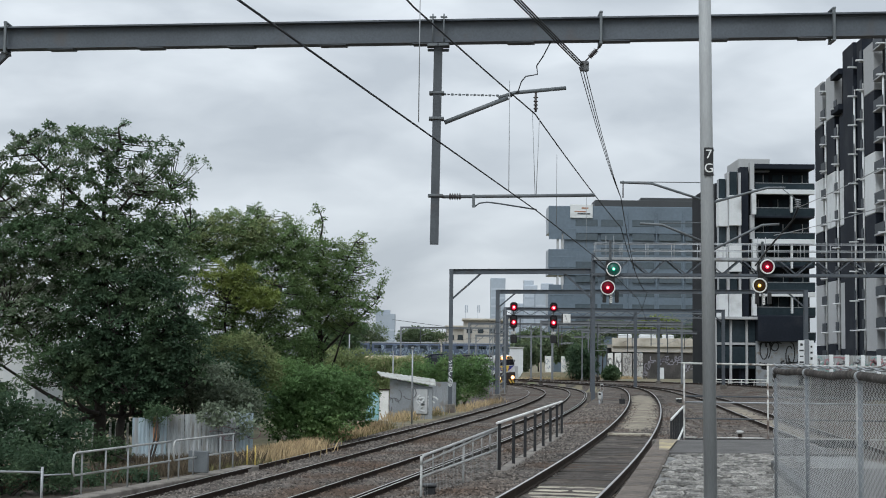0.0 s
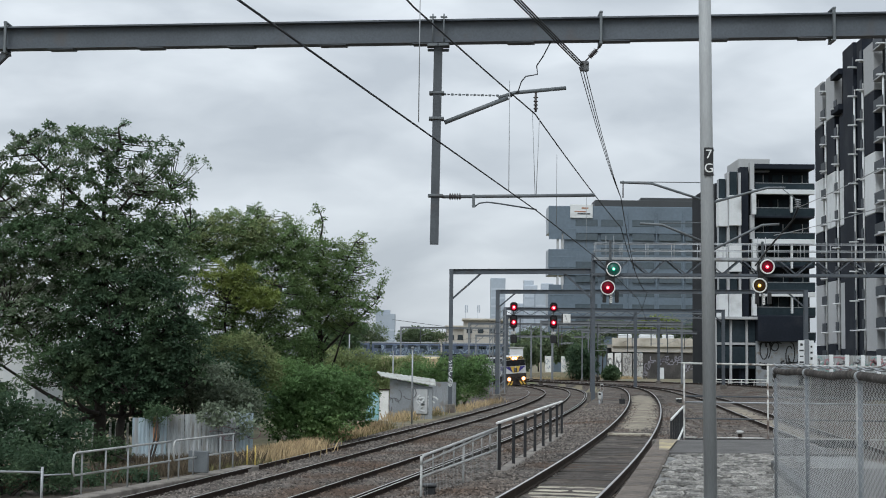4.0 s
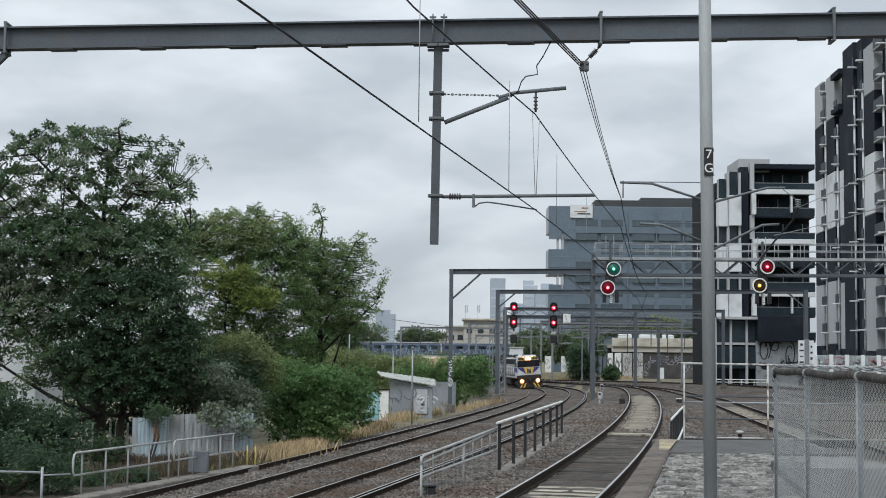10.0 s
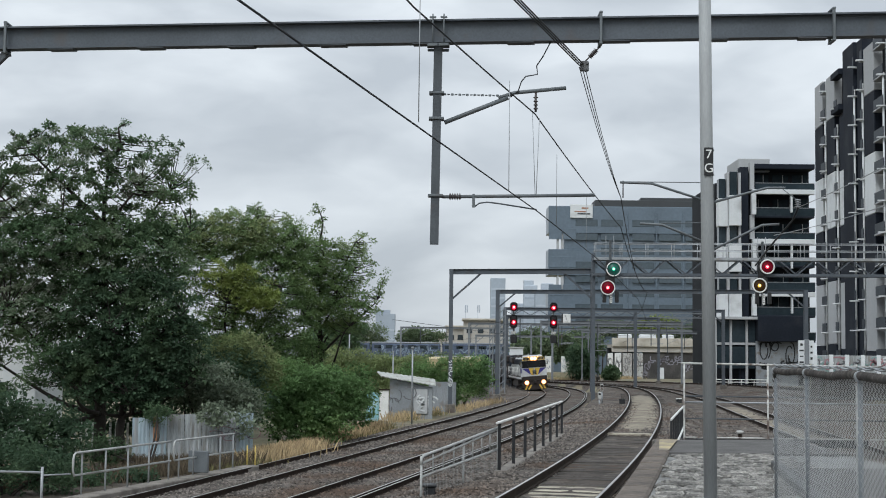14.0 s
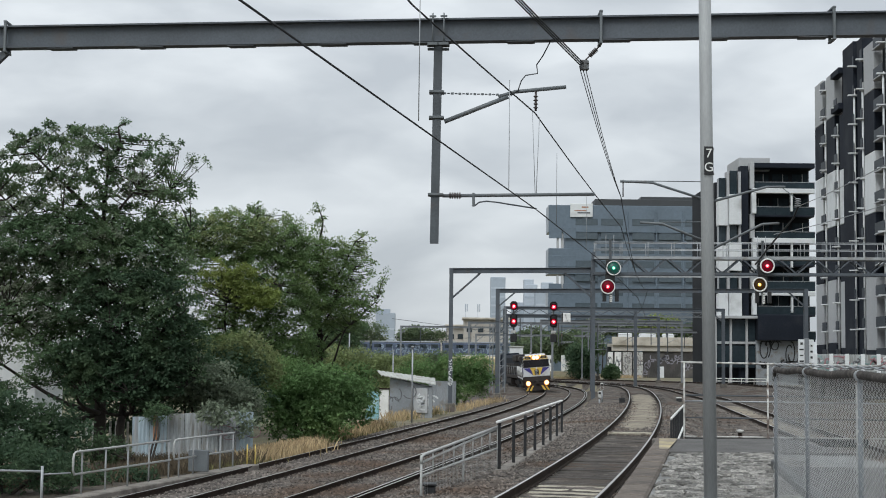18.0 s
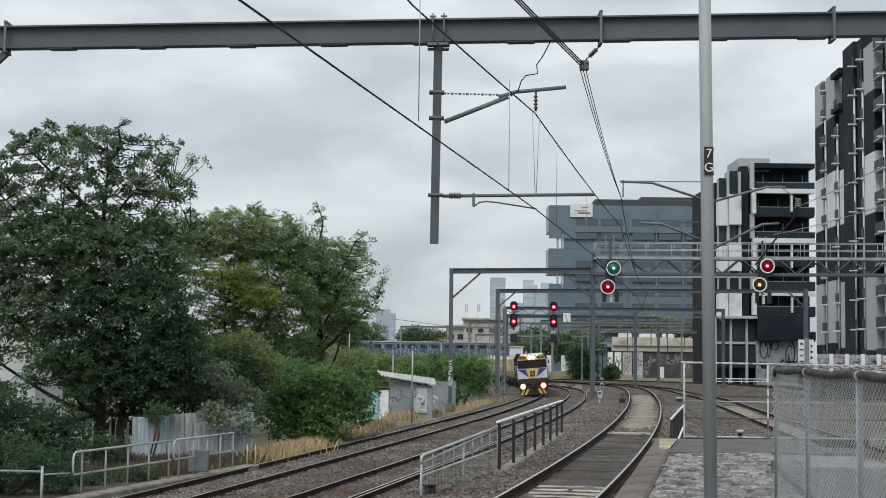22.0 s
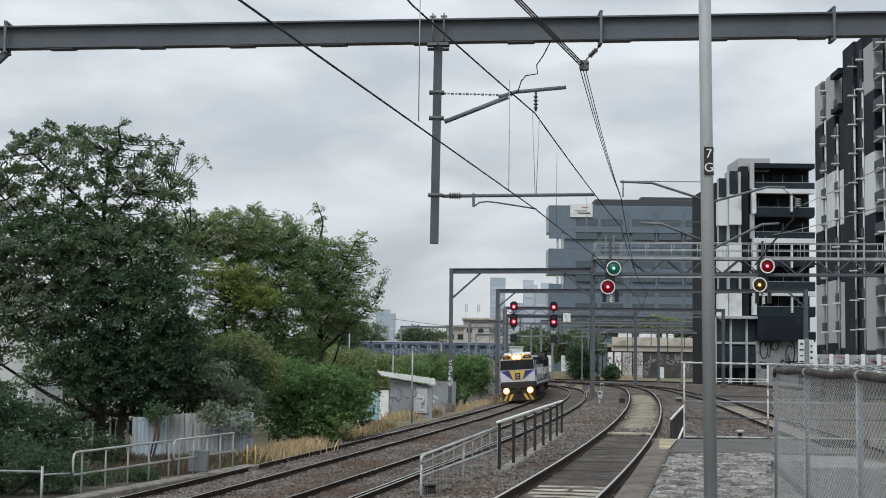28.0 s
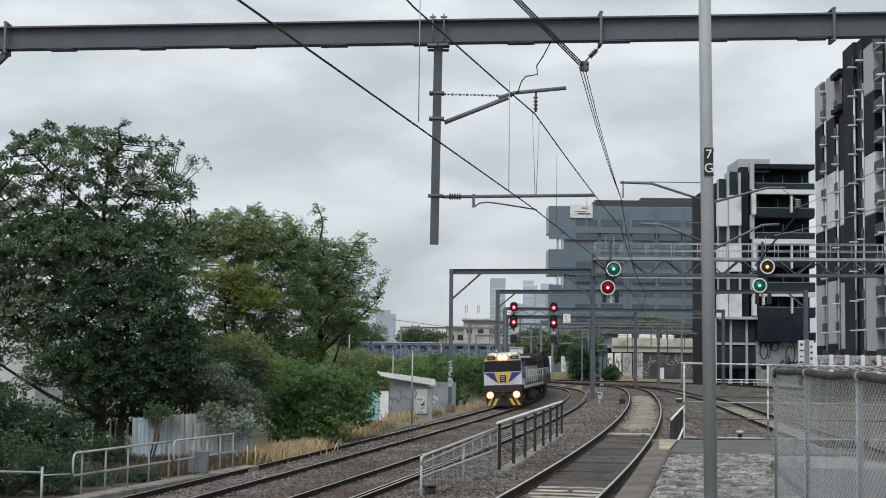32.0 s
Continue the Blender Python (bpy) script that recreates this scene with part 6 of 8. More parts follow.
# ---- lineside huts and fences on the grass side ----
def corrugated(sh, p, q, z0, z1, pitch=0.16, depth=0.03):
    """One folded metal sheet from p to q."""
    p, q = Vector(p), Vector(q)
    d = q - p
    n = max(2, int(d.length / pitch * 2))
    nn = Vector((-d.y, d.x, 0)).normalized() * depth
    vs, fs = [], []
    for i in range(n + 1):
        a = p + d * i / n + nn * (i % 2)
        b = a + nn * 0.6
        vs += [(a.x, a.y, z0), (a.x, a.y, z1), (b.x, b.y, z1), (b.x, b.y, z0)]
    for i in range(n):
        k = 4 * i
        fs += [(k, k + 4, k + 5, k + 1), (k + 1, k + 5, k + 6, k + 2), (k + 2, k + 6, k + 7, k + 3)]
    fs += [(0, 1, 2, 3), (4 * n + 3, 4 * n + 2, 4 * n + 1, 4 * n)]
    sh.add(vs, fs)


def shed():
    o = (-2.6, 88, -1.4)
    t = thing("lineside_shed", o, "grey metal shed with sloping roof and graffiti", "shed")
    body = Shape(o)
    body.add([(-3.2, 88, -1.6), (-0.55, 86.6, -1.6), (-0.55, 90, -1.6), (-3.2, 91.5, -1.6), (-3.2, 88, 0.9), (-0.55, 86.6, 0.35), (-0.55, 90, 0.35), (-3.2, 91.5, 0.9)],
             [(0, 1, 5, 4), (1, 2, 6, 5), (2, 3, 7, 6), (3, 0, 4, 7), (4, 5, 6, 7)])
    w = part("wall", body, SHEETING, t)
    rf = Shape(o)
    n = 26
    vs = []
    for i in range(n + 1):
        u = Vector((0, 0, 0.03 * (i % 2)))
        a = Vector((-3.7, 87.6, 1.05)).lerp(Vector((-0.35, 86.2, 0.55)), i / n) + u
        b = Vector((-4.2, 91.9, 1.3)).lerp(Vector((-0.4, 90.6, 0.85)), i / n) + u
        vs += [a, b, b - Vector((0, 0, 0.05)), a - Vector((0, 0, 0.05))]
    rf.add(vs, [(4 * i + q, 4 * i + 4 + q, 4 * i + 4 + (q + 1) % 4, 4 * i + (q + 1) % 4) for i in range(n) for q in range(4)])
    part("roof", rf, ROOF, t, "pale corrugated roof")
    part("door", Shape(o).box(-1.25, 86.86, -0.45, 0.9, 0.06, 1.5, rz=-23.6, bev=0.02), PANEL_GREY, w)
    rng = random.Random(21)
    sh = Shape(o)
    scrawl(sh, -1.2, -0.65, -1.1, 0.0, 86.72, 7, rng, 0.1)
    tagged(part("graffiti", sh, SPRAY_WHITE, w), kind="stuff")
    sh = Shape(o)
    scrawl(sh, -3.6, -1.9, -1.2, 0.4, 86.9, 6, rng, 0.06)
    tagged(part("graffiti", sh, SPRAY_DARK, w), kind="stuff")
    o = (-4.3, 84.5, -1.4)
    t = thing("painted_wall", o, "turquoise and white painted boundary wall with graffiti", "wall")
    part("panel", Shape(o).box(-4.1, 84.7, -0.75, 0.8, 0.12, 1.75, rz=-14, bev=0.02), TEAL, t, "turquoise painted panel")
    part("panel", Shape(o).box(-3.4, 84.5, -0.68, 0.55, 0.12, 1.9, rz=-14, bev=0.02), WHITE, t)
    part("capping", Shape(o).box(-3.4, 84.5, 0.3, 0.65, 0.2, 0.08, rz=-14), RUST, t)
    o = (0.2, 98, -1.4)
    t = thing("sheet_fence", o, "grey metal sheet fence below the shrubs", "fence")
    sh = Shape(o)
    corrugated(sh, (-0.9, 99, 0), (1.0, 98.2, 0), -1.6, 0.55)
    part("sheeting", sh, SHEETING, t)
    for x, y, z1, r, lab in ((-1.65, 80, 2.75, 0.055, "slim grey pole by the shed"), (-3.6, 105, 2.6, 0.06, "slim pale pole behind the shrubs"), (-8.5, 130, 4.5, 0.07, "slim pale pole behind the shrubs")):
        o = (x, y, -1.45)
        p = thing("lamp_pole", o, lab, "pole", "slim poles")
        part("shaft", Shape(o).tube([(x, y, -1.6), (x, y, z1)], r, 8, r * 0.8), GALV, p)
        part("cap", Shape(o).box(x, y - 0.05, z1 + 0.04, 0.16, 0.2, 0.1, bev=0.02), GALV, p)


shed()


def boundary_fence():
    """White sheet fence with graffiti behind the guard rail."""
    rng = random.Random(5)
    o = (-8, 47.5, -1.5)
    t = thing("sheet_fence", o, "weathered white sheet fence with dark graffiti", "fence")
    xs = arange(-10.4, -6.7, 0.575)
    for i, x in enumerate(xs):
        y = 48.2 + 0.12 * (x + 8)
        sh = Shape(o)
        top = 0.14 + 0.045 * i - 0.02 * max(0, i - 4) ** 2 + 0.012 * ((i * 7) % 3)
        corrugated(sh, (x, y, 0), (x + 0.56, y + 0.07, 0), -1.7, top, 0.12, 0.02)
        part("sheet", sh, BLUE_SHEET if i in (0, 1, 6) else WHITEWASH, t)
    for m, n, w in ((SPRAY_DARK, 5, 0.016), (SPRAY_PINK, 4, 0.022)):
        sh = Shape(o)
        scrawl(sh, -7.6, -6.3, -0.75, -0.1, 47.9 - 0.002 * n, n, rng, w)
        tagged(part("graffiti", sh, m, t), kind="stuff")
    # strip of orange-brown rust on the sheeting, added as a thin plate
    solo("orange_board", Shape((-9.75, 47.7, -0.5)).box(-9.62, 47.9, -0.2, 0.14, 0.05, 0.85, bev=0.01), ORANGE, "narrow orange-brown rust strip on the fence", "board")
    # pale house front glimpsed under the trees
    o = (-13.5, 54, -1.5)
    t = thing("house_front", o, "pale cream house front glimpsed under the trees", "house")
    part("wall", Shape(o).box(-22.5, 58, 1.6, 13, 4, 6.4, bev=0.05), PANEL_WHITE, t)
    part("roof", Shape(o).box(-22.5, 58, 4.9, 13.4, 4.4, 0.3, bev=0.05), ROOF, t)
    for k in range(4):
        part("window", Shape(o).box(-27.0 + 3.0 * k, 55.96, 0.4, 1.2, 0.1, 1.6, bev=0.02), GLASS_DARK, t)
    for k in range(12):
        part("fence_picket", Shape(o).box(-14.2 + 0.22 * k, 53.5, -0.85, 0.09, 0.04, 1.1, bev=0.01), WHITE, t)


boundary_fence()


# ---- trees, shrubs and grass ----
def tuft_centres(blobs, seed, many=1.0):
    """Where the leaf tufts sit in each ellipsoid (x, y, z, rx, ry, rz, tufts)."""
    rng = np.random.RandomState(seed)
    out = []
    for (x, y, z, rx, ry, rz, n) in blobs:
        n = max(3, int(n * many))
        d = rng.normal(size=(n, 3))
        d /= np.linalg.norm(d, axis=1)[:, None]
        r = 0.3 + 0.75 * rng.rand(n) ** 0.6
        out.append(np.array((x, y, z)) + d * r[:, None] * np.array((rx, ry, rz)))
    return out


def foliage(centres, seed, leaf, clump_leaves=60, spread=0.4, o=(0, 0, 0), flat=0.55):
    """Single pointed leaves in flat tufts about their centres."""
    rng = np.random.RandomState(seed + 7)
    c = np.concatenate(centres)
    n, m = len(c), clump_leaves
    size_c = spread * (0.5 + 0.95 * rng.rand(n, 1, 1))
    d = rng.normal(size=(n, m, 3))
    d /= np.linalg.norm(d, axis=2)[:, :, None]
    d[:, :, 2] = np.abs(d[:, :, 2]) * 1.25 - 0.35
    tilt = rng.normal(size=(n, 1, 2)) * 0.35
    off = d * (0.2 + 0.95 * rng.rand(n, m, 1) ** 0.7) * size_c * np.array((1.0, 1.0, flat))
    off[:, :, 2] += (off[:, :, :2] * tilt).sum(axis=2)
    p = (c[:, None, :] + off).reshape(-1, 3)
    k = len(p)
    size = leaf * (0.55 + 0.9 * rng.rand(k))[:, None]
    ax = rng.normal(size=(k, 3)) * 0.6 + d.reshape(-1, 3)
    ax[:, 2] -= 0.3
    ax /= np.linalg.norm(ax, axis=1)[:, None]
    up = rng.normal(size=(k, 3)) * 0.45 + np.array((0, 0, 1.0)) + d.reshape(-1, 3) * 0.5
    sd = np.cross(ax, up)
    sd /= np.linalg.norm(sd, axis=1)[:, None] + 1e-9
    w = 0.32
    nrm = np.cross(sd, ax)
    v = np.stack((p, p + ax * size * 0.5 + sd * size * w + nrm * size * 0.08, p + ax * size, p + ax * size * 0.5 - sd * size * w + nrm * size * 0.08), 1) - np.array(o)
    sh = Shape(o)
    sh.v = [tuple(q) for q in v.reshape(-1, 3).tolist()]
    sh.f = [(4 * i, 4 * i + 1, 4 * i + 2, 4 * i + 3) for i in range(k)]
    sh.s = [False] * k
    return sh


def tree(name, base, fork, trunk_r, blobs, seed, material, label, leaf=0.16, clump_leaves=14, spread=0.32, loose=(), group="", category="tree", extra=(), many=1.0, twigs=9, flat=0.5):
    """Trunk, limbs that end in twigs at the tufts, a full lower crown and a loose upper one."""
    rng = random.Random(seed)
    o = base
    t = thing(name, base, label, category, group)
    b, f = Vector(base), Vector(fork)
    mid = b.lerp(f, 0.5) + Vector((rng.uniform(-0.15, 0.15), rng.uniform(-0.15, 0.15), 0))
    part("trunk", Shape(o).tube([b - Vector((0, 0, 0.2)), b + Vector((0, 0, 0.3)), mid, f], trunk_r, 10, trunk_r * 0.4), BARK, t)
    full, open_top = tuft_centres(blobs, seed, many), tuft_centres(loose, seed + 3, many)
    for blob, cen in zip((*blobs, *loose), full + open_top):
        c = Vector(blob[:3])
        limb = Shape(o)
        st = b.lerp(f, min(1.0, max(0.25, (c.z - rng.uniform(1.2, 2.4) - b.z) / (f.z - b.z))))
        m = st.lerp(c, 0.5) + Vector((rng.uniform(-0.25, 0.25), 0, 0.1 * (c - st).length))
        limb.tube([st - Vector((0, 0, 0.1)), st.lerp(m, 0.5) + Vector((rng.uniform(-0.1, 0.1), 0, 0.05)), m, c], trunk_r * 0.27, 7, 0.02)
        for k in range(min(twigs, len(cen))):
            e = Vector(cen[k])
            s = m.lerp(c, rng.uniform(0.1, 1.0))
            limb.tube([s, s.lerp(e, 0.5) + Vector((rng.uniform(-0.1, 0.1), 0, -0.08)), e], trunk_r * 0.13 + 0.012, 5, 0.008)
        part("limb", limb, BARK, t)
    part("crown", foliage(full, seed, leaf, clump_leaves, spread, o, flat), material, t)
    if loose:
        part("crown", foliage(open_top, seed + 9, leaf, int(clump_leaves * 0.72), spread * 0.8, o, flat), material, t)
    for i, (bl, m2) in enumerate(extra):
        part("crown", foliage(tuft_centres(bl, seed + 50 + i, many), seed + 50 + i, leaf, int(clump_leaves * 0.7), spread * 0.8, o), m2, t)
    return t


def shrub(name, base, blobs, seed, material, label, leaf=0.12, clump_leaves=20, spread=0.3, group="lineside shrubs"):
    o = base
    t = thing(name, base, label, "shrub", group)
    rng = random.Random(seed)
    for bl in blobs:
        for k in range(2):
            st = Shape(o).tube([Vector(base) + Vector((rng.uniform(-0.4, 0.4), rng.uniform(-0.3, 0.3), -0.2)), Vector(bl[:3]).lerp(Vector(base), 0.4) + Vector((rng.uniform(-0.2, 0.2), 0, 0)), Vector(bl[:3])], 0.05, 6, 0.015)
            part("stem", st, BARK, t)
    part("crown", foliage(tuft_centres(blobs, seed), seed, leaf, clump_leaves, spread, o), material, t)
    return t


def scattered(zones, seed, gap):
    """Points kept gap apart in a union of ellipsoids (x, y, z, rx, ry, rz, how many), filled evenly to their rims."""
    rng = np.random.RandomState(seed)
    kept = np.zeros((0, 3))
    for (x, y, z, rx, ry, rz, n) in zones:
        made, tries = 0, 0
        while made < n and tries < n * 12:
            tries += 1
            d = rng.normal(size=3)
            q = np.array((x, y, z)) + d / np.linalg.norm(d) * rng.rand() ** 0.42 * np.array((rx, ry, rz))
            if len(kept) and np.min(np.sum((kept - q) ** 2, axis=1)) < gap * gap:
                continue
            kept = np.vstack((kept, q))
            made += 1
    return kept


def branched_tree(base, leader, trunk_r, crowns, seed, label, limbs=14):
    """Trunk with a leader, limbs that sweep up and out from it, and a twig to every tuft; crowns: (zones, gap, leaf, leaves, spread, flat, material)."""
    rng = random.Random(seed)
    t = thing("tree", base, label, "tree")
    o = base
    b, top = Vector(base), Vector(leader)
    axis = [b - Vector((0, 0, 0.2)), b + Vector((0, 0, 0.4))] + [b.lerp(top, k / 5) + Vector((rng.uniform(-0.14, 0.14), rng.uniform(-0.14, 0.14), 0)) for k in range(1, 6)]
    part("trunk", Shape(o).tube(axis, trunk_r, 10, 0.035), BARK, t)
    tufts = [(scattered(z, seed + 5 * i, gap), leaf, leaves, spread, flat, m) for i, (z, gap, leaf, leaves, spread, flat, m) in enumerate(crowns)]
    every = np.concatenate([q[0] for q in tufts])
    # limb tips: far apart from one another
    tips = [int(np.argmax(every[:, 2]))]
    dist = np.full(len(every), 1e9)
    for k in range(limbs - 1):
        dist = np.minimum(dist, np.sum((every - every[tips[-1]]) ** 2, axis=1))
        tips.append(int(np.argmax(dist)))
    nodes = [b.lerp(top, k / 20) for k in range(5, 21)]
    for k in tips:
        e = Vector(every[k])
        out = math.hypot(e.x - b.x, e.y - b.y)
        h = min(max(e.z - 0.75 * out - rng.uniform(0.2, 0.9), b.z + 1.6), top.z - 0.3)
        st = b.lerp(top, (h - b.z) / (top.z - b.z))
        pts = []
        for q in range(9):
            u = q / 8
            pts.append(st.lerp(e, u) + Vector((0.16 * math.sin(5 * u + k), 0.16 * math.cos(4 * u + k), -0.14 * out * math.sin(math.pi * u) * (1 - u))) * (1 if 0 < q < 8 else 0))
        nodes += [p.lerp(q, w) for p, q in zip(pts[1:], pts[2:]) for w in (0, 0.5)]
        part("limb", Shape(o).tube(pts, trunk_r * 0.36, 7, 0.016), BARK, t)
    node = np.array([tuple(q) for q in nodes])
    twigs = Shape(o)
    for k, q in enumerate(every):
        d = np.sum((node - q) ** 2, axis=1) + np.where(node[:, 2] > q[2] + 0.1, 6.0, 0.0)
        st, e = Vector(node[int(np.argmin(d))]), Vector(q)
        m = st.lerp(e, 0.5) + Vector((rng.uniform(-0.08, 0.08), rng.uniform(-0.08, 0.08), -0.06))
        twigs.tube([st, m, e], 0.026, 5, 0.008, caps=False)
    tagged(part("twig_spray", twigs, BARK, t), kind="stuff")
    for i, (c, leaf, leaves, spread, flat, m) in enumerate(tufts):
        part("crown", foliage([c], seed + 17 * i, leaf, leaves, spread, o, flat), m, t)
    return t


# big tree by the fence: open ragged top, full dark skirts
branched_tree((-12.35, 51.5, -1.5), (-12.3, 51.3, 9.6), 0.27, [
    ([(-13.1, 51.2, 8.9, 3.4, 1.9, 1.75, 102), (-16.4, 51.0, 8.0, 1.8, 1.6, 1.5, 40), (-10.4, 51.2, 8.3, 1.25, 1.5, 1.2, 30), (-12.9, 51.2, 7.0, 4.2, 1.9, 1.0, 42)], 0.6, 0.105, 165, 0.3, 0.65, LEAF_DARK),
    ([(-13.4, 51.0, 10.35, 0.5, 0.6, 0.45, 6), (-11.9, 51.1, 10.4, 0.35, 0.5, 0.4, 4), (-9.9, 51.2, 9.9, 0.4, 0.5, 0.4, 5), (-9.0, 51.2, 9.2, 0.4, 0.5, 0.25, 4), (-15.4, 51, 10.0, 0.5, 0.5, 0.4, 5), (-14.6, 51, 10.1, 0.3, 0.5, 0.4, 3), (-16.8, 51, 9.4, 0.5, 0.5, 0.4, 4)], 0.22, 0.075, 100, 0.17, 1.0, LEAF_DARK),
    # paler tufts: the sky's brightness on the crown put into leaf colour
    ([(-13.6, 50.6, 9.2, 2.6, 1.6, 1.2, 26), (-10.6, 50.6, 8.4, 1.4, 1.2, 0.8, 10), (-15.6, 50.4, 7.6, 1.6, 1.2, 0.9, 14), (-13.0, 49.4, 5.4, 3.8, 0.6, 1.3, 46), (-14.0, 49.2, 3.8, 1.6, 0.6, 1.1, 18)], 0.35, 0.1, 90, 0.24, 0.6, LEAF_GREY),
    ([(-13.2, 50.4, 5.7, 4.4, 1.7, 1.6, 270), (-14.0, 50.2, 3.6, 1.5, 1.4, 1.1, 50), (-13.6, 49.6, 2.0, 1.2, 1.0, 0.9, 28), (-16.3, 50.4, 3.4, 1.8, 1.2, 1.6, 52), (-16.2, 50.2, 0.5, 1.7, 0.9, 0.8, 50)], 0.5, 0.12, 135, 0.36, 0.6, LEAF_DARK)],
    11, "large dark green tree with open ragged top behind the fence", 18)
# the big tree's shaded lower crown, built as a tree in darker leaves
branched_tree((-11.2, 49.9, -1.5), (-11.1, 49.8, 4.0), 0.2, [
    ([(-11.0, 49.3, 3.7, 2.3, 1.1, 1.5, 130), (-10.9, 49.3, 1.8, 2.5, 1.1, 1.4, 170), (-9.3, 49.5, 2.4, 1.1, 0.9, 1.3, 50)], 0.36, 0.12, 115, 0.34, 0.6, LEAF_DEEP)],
    21, "dense tree by the sheet fence, shade put into its leaf colour", 10)
# the crown's top zones take lighter leaf colours than those below
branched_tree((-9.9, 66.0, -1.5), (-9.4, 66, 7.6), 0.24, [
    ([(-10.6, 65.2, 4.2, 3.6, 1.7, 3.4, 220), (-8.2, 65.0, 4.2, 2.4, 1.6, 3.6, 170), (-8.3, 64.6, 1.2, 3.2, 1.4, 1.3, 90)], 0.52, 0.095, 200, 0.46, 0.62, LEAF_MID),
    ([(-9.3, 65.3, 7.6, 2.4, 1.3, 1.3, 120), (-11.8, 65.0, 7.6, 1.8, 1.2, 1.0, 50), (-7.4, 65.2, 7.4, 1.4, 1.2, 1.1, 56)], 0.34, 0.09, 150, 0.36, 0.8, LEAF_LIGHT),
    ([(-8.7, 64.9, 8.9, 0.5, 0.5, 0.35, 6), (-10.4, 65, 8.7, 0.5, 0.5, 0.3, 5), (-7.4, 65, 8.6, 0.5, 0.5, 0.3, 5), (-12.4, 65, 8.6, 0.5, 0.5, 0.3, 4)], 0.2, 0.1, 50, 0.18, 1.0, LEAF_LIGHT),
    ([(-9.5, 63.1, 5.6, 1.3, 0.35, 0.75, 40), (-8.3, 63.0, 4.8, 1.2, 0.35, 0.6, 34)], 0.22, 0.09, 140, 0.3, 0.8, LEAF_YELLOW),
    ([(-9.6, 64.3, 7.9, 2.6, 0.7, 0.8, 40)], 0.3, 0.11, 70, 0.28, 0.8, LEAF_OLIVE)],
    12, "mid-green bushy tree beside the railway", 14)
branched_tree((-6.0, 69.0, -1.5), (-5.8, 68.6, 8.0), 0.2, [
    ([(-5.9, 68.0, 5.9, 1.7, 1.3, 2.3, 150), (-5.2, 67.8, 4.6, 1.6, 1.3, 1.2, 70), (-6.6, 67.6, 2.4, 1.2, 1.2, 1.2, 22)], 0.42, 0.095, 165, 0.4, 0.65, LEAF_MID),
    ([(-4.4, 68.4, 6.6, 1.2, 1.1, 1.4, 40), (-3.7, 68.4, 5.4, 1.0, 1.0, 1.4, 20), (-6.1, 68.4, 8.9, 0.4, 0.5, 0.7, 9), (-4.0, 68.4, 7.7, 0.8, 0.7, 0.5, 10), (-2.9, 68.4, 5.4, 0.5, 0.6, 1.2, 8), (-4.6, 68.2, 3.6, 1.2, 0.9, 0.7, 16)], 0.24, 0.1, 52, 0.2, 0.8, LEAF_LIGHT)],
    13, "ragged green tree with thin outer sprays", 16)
shrub("shrub", (-5.8, 60.0, -1.5), [(-6.4, 59.8, 0.9, 1.4, 1.2, 1.2, 380), (-4.8, 60.2, 0.5, 1.5, 1.2, 1.3, 420), (-3.7, 62.0, 0.6, 0.9, 1.0, 1.4, 220), (-5.6, 59.4, -0.4, 1.9, 1.0, 1.1, 420)], 14, LEAF_SHRUB, "dense bright green shrub on dry grass", 0.13, 20, 0.26)
shrub("shrub", (-8.4, 56.5, -1.5), [(-9.3, 56.5, 1.9, 1.0, 0.8, 1.0, 160), (-8.1, 56.5, 2.3, 1.1, 0.8, 0.9, 190), (-7.2, 56.8, 1.6, 0.8, 0.8, 0.9, 130)], 43, LEAF_OLIVE, "pale olive shrub between the trees", 0.13, 18, 0.28)
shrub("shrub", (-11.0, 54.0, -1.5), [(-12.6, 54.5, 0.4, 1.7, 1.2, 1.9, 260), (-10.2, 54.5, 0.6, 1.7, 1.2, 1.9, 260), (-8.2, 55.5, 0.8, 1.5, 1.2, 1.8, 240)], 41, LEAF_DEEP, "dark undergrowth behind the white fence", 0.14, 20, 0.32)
# hedge added as dark backing for the gaps between the trees
shrub("shrub", (-12.0, 74.0, -1.5), [(-22, 74, 0.6, 2.6, 1.2, 2.4, 220), (-18.5, 74, 0.8, 2.4, 1.2, 2.4, 220), (-14.5, 74, 1.0, 2.6, 1.2, 2.6, 240), (-10.5, 74, 1.0, 2.6, 1.2, 2.6, 240), (-6.8, 75, 0.0, 2.0, 1.2, 1.7, 160)], 42, LEAF_DARK, "long dark hedge behind the trees", 0.2, 18, 0.5)
shrub("shrub", (-9.0, 53.0, -1.5), [(-9.6, 52.6, 1.5, 1.3, 1.0, 1.0, 240), (-8.6, 52.6, 0.9, 1.3, 1.0, 1.1, 280), (-7.6, 52.8, 0.4, 0.9, 0.9, 0.9, 180), (-7.5, 47.6, 0.25, 0.6, 0.3, 0.35, 50), (-6.6, 47.7, 0.0, 0.3, 0.3, 0.5, 30)], 15, LEAF_GREY, "grey-green shrub leaning over the white fence", 0.13, 14, 0.25)
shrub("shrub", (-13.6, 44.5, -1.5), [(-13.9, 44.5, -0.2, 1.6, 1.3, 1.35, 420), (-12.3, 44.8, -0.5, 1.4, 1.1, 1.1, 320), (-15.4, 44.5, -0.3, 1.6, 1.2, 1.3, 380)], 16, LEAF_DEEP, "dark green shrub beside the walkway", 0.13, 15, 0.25)
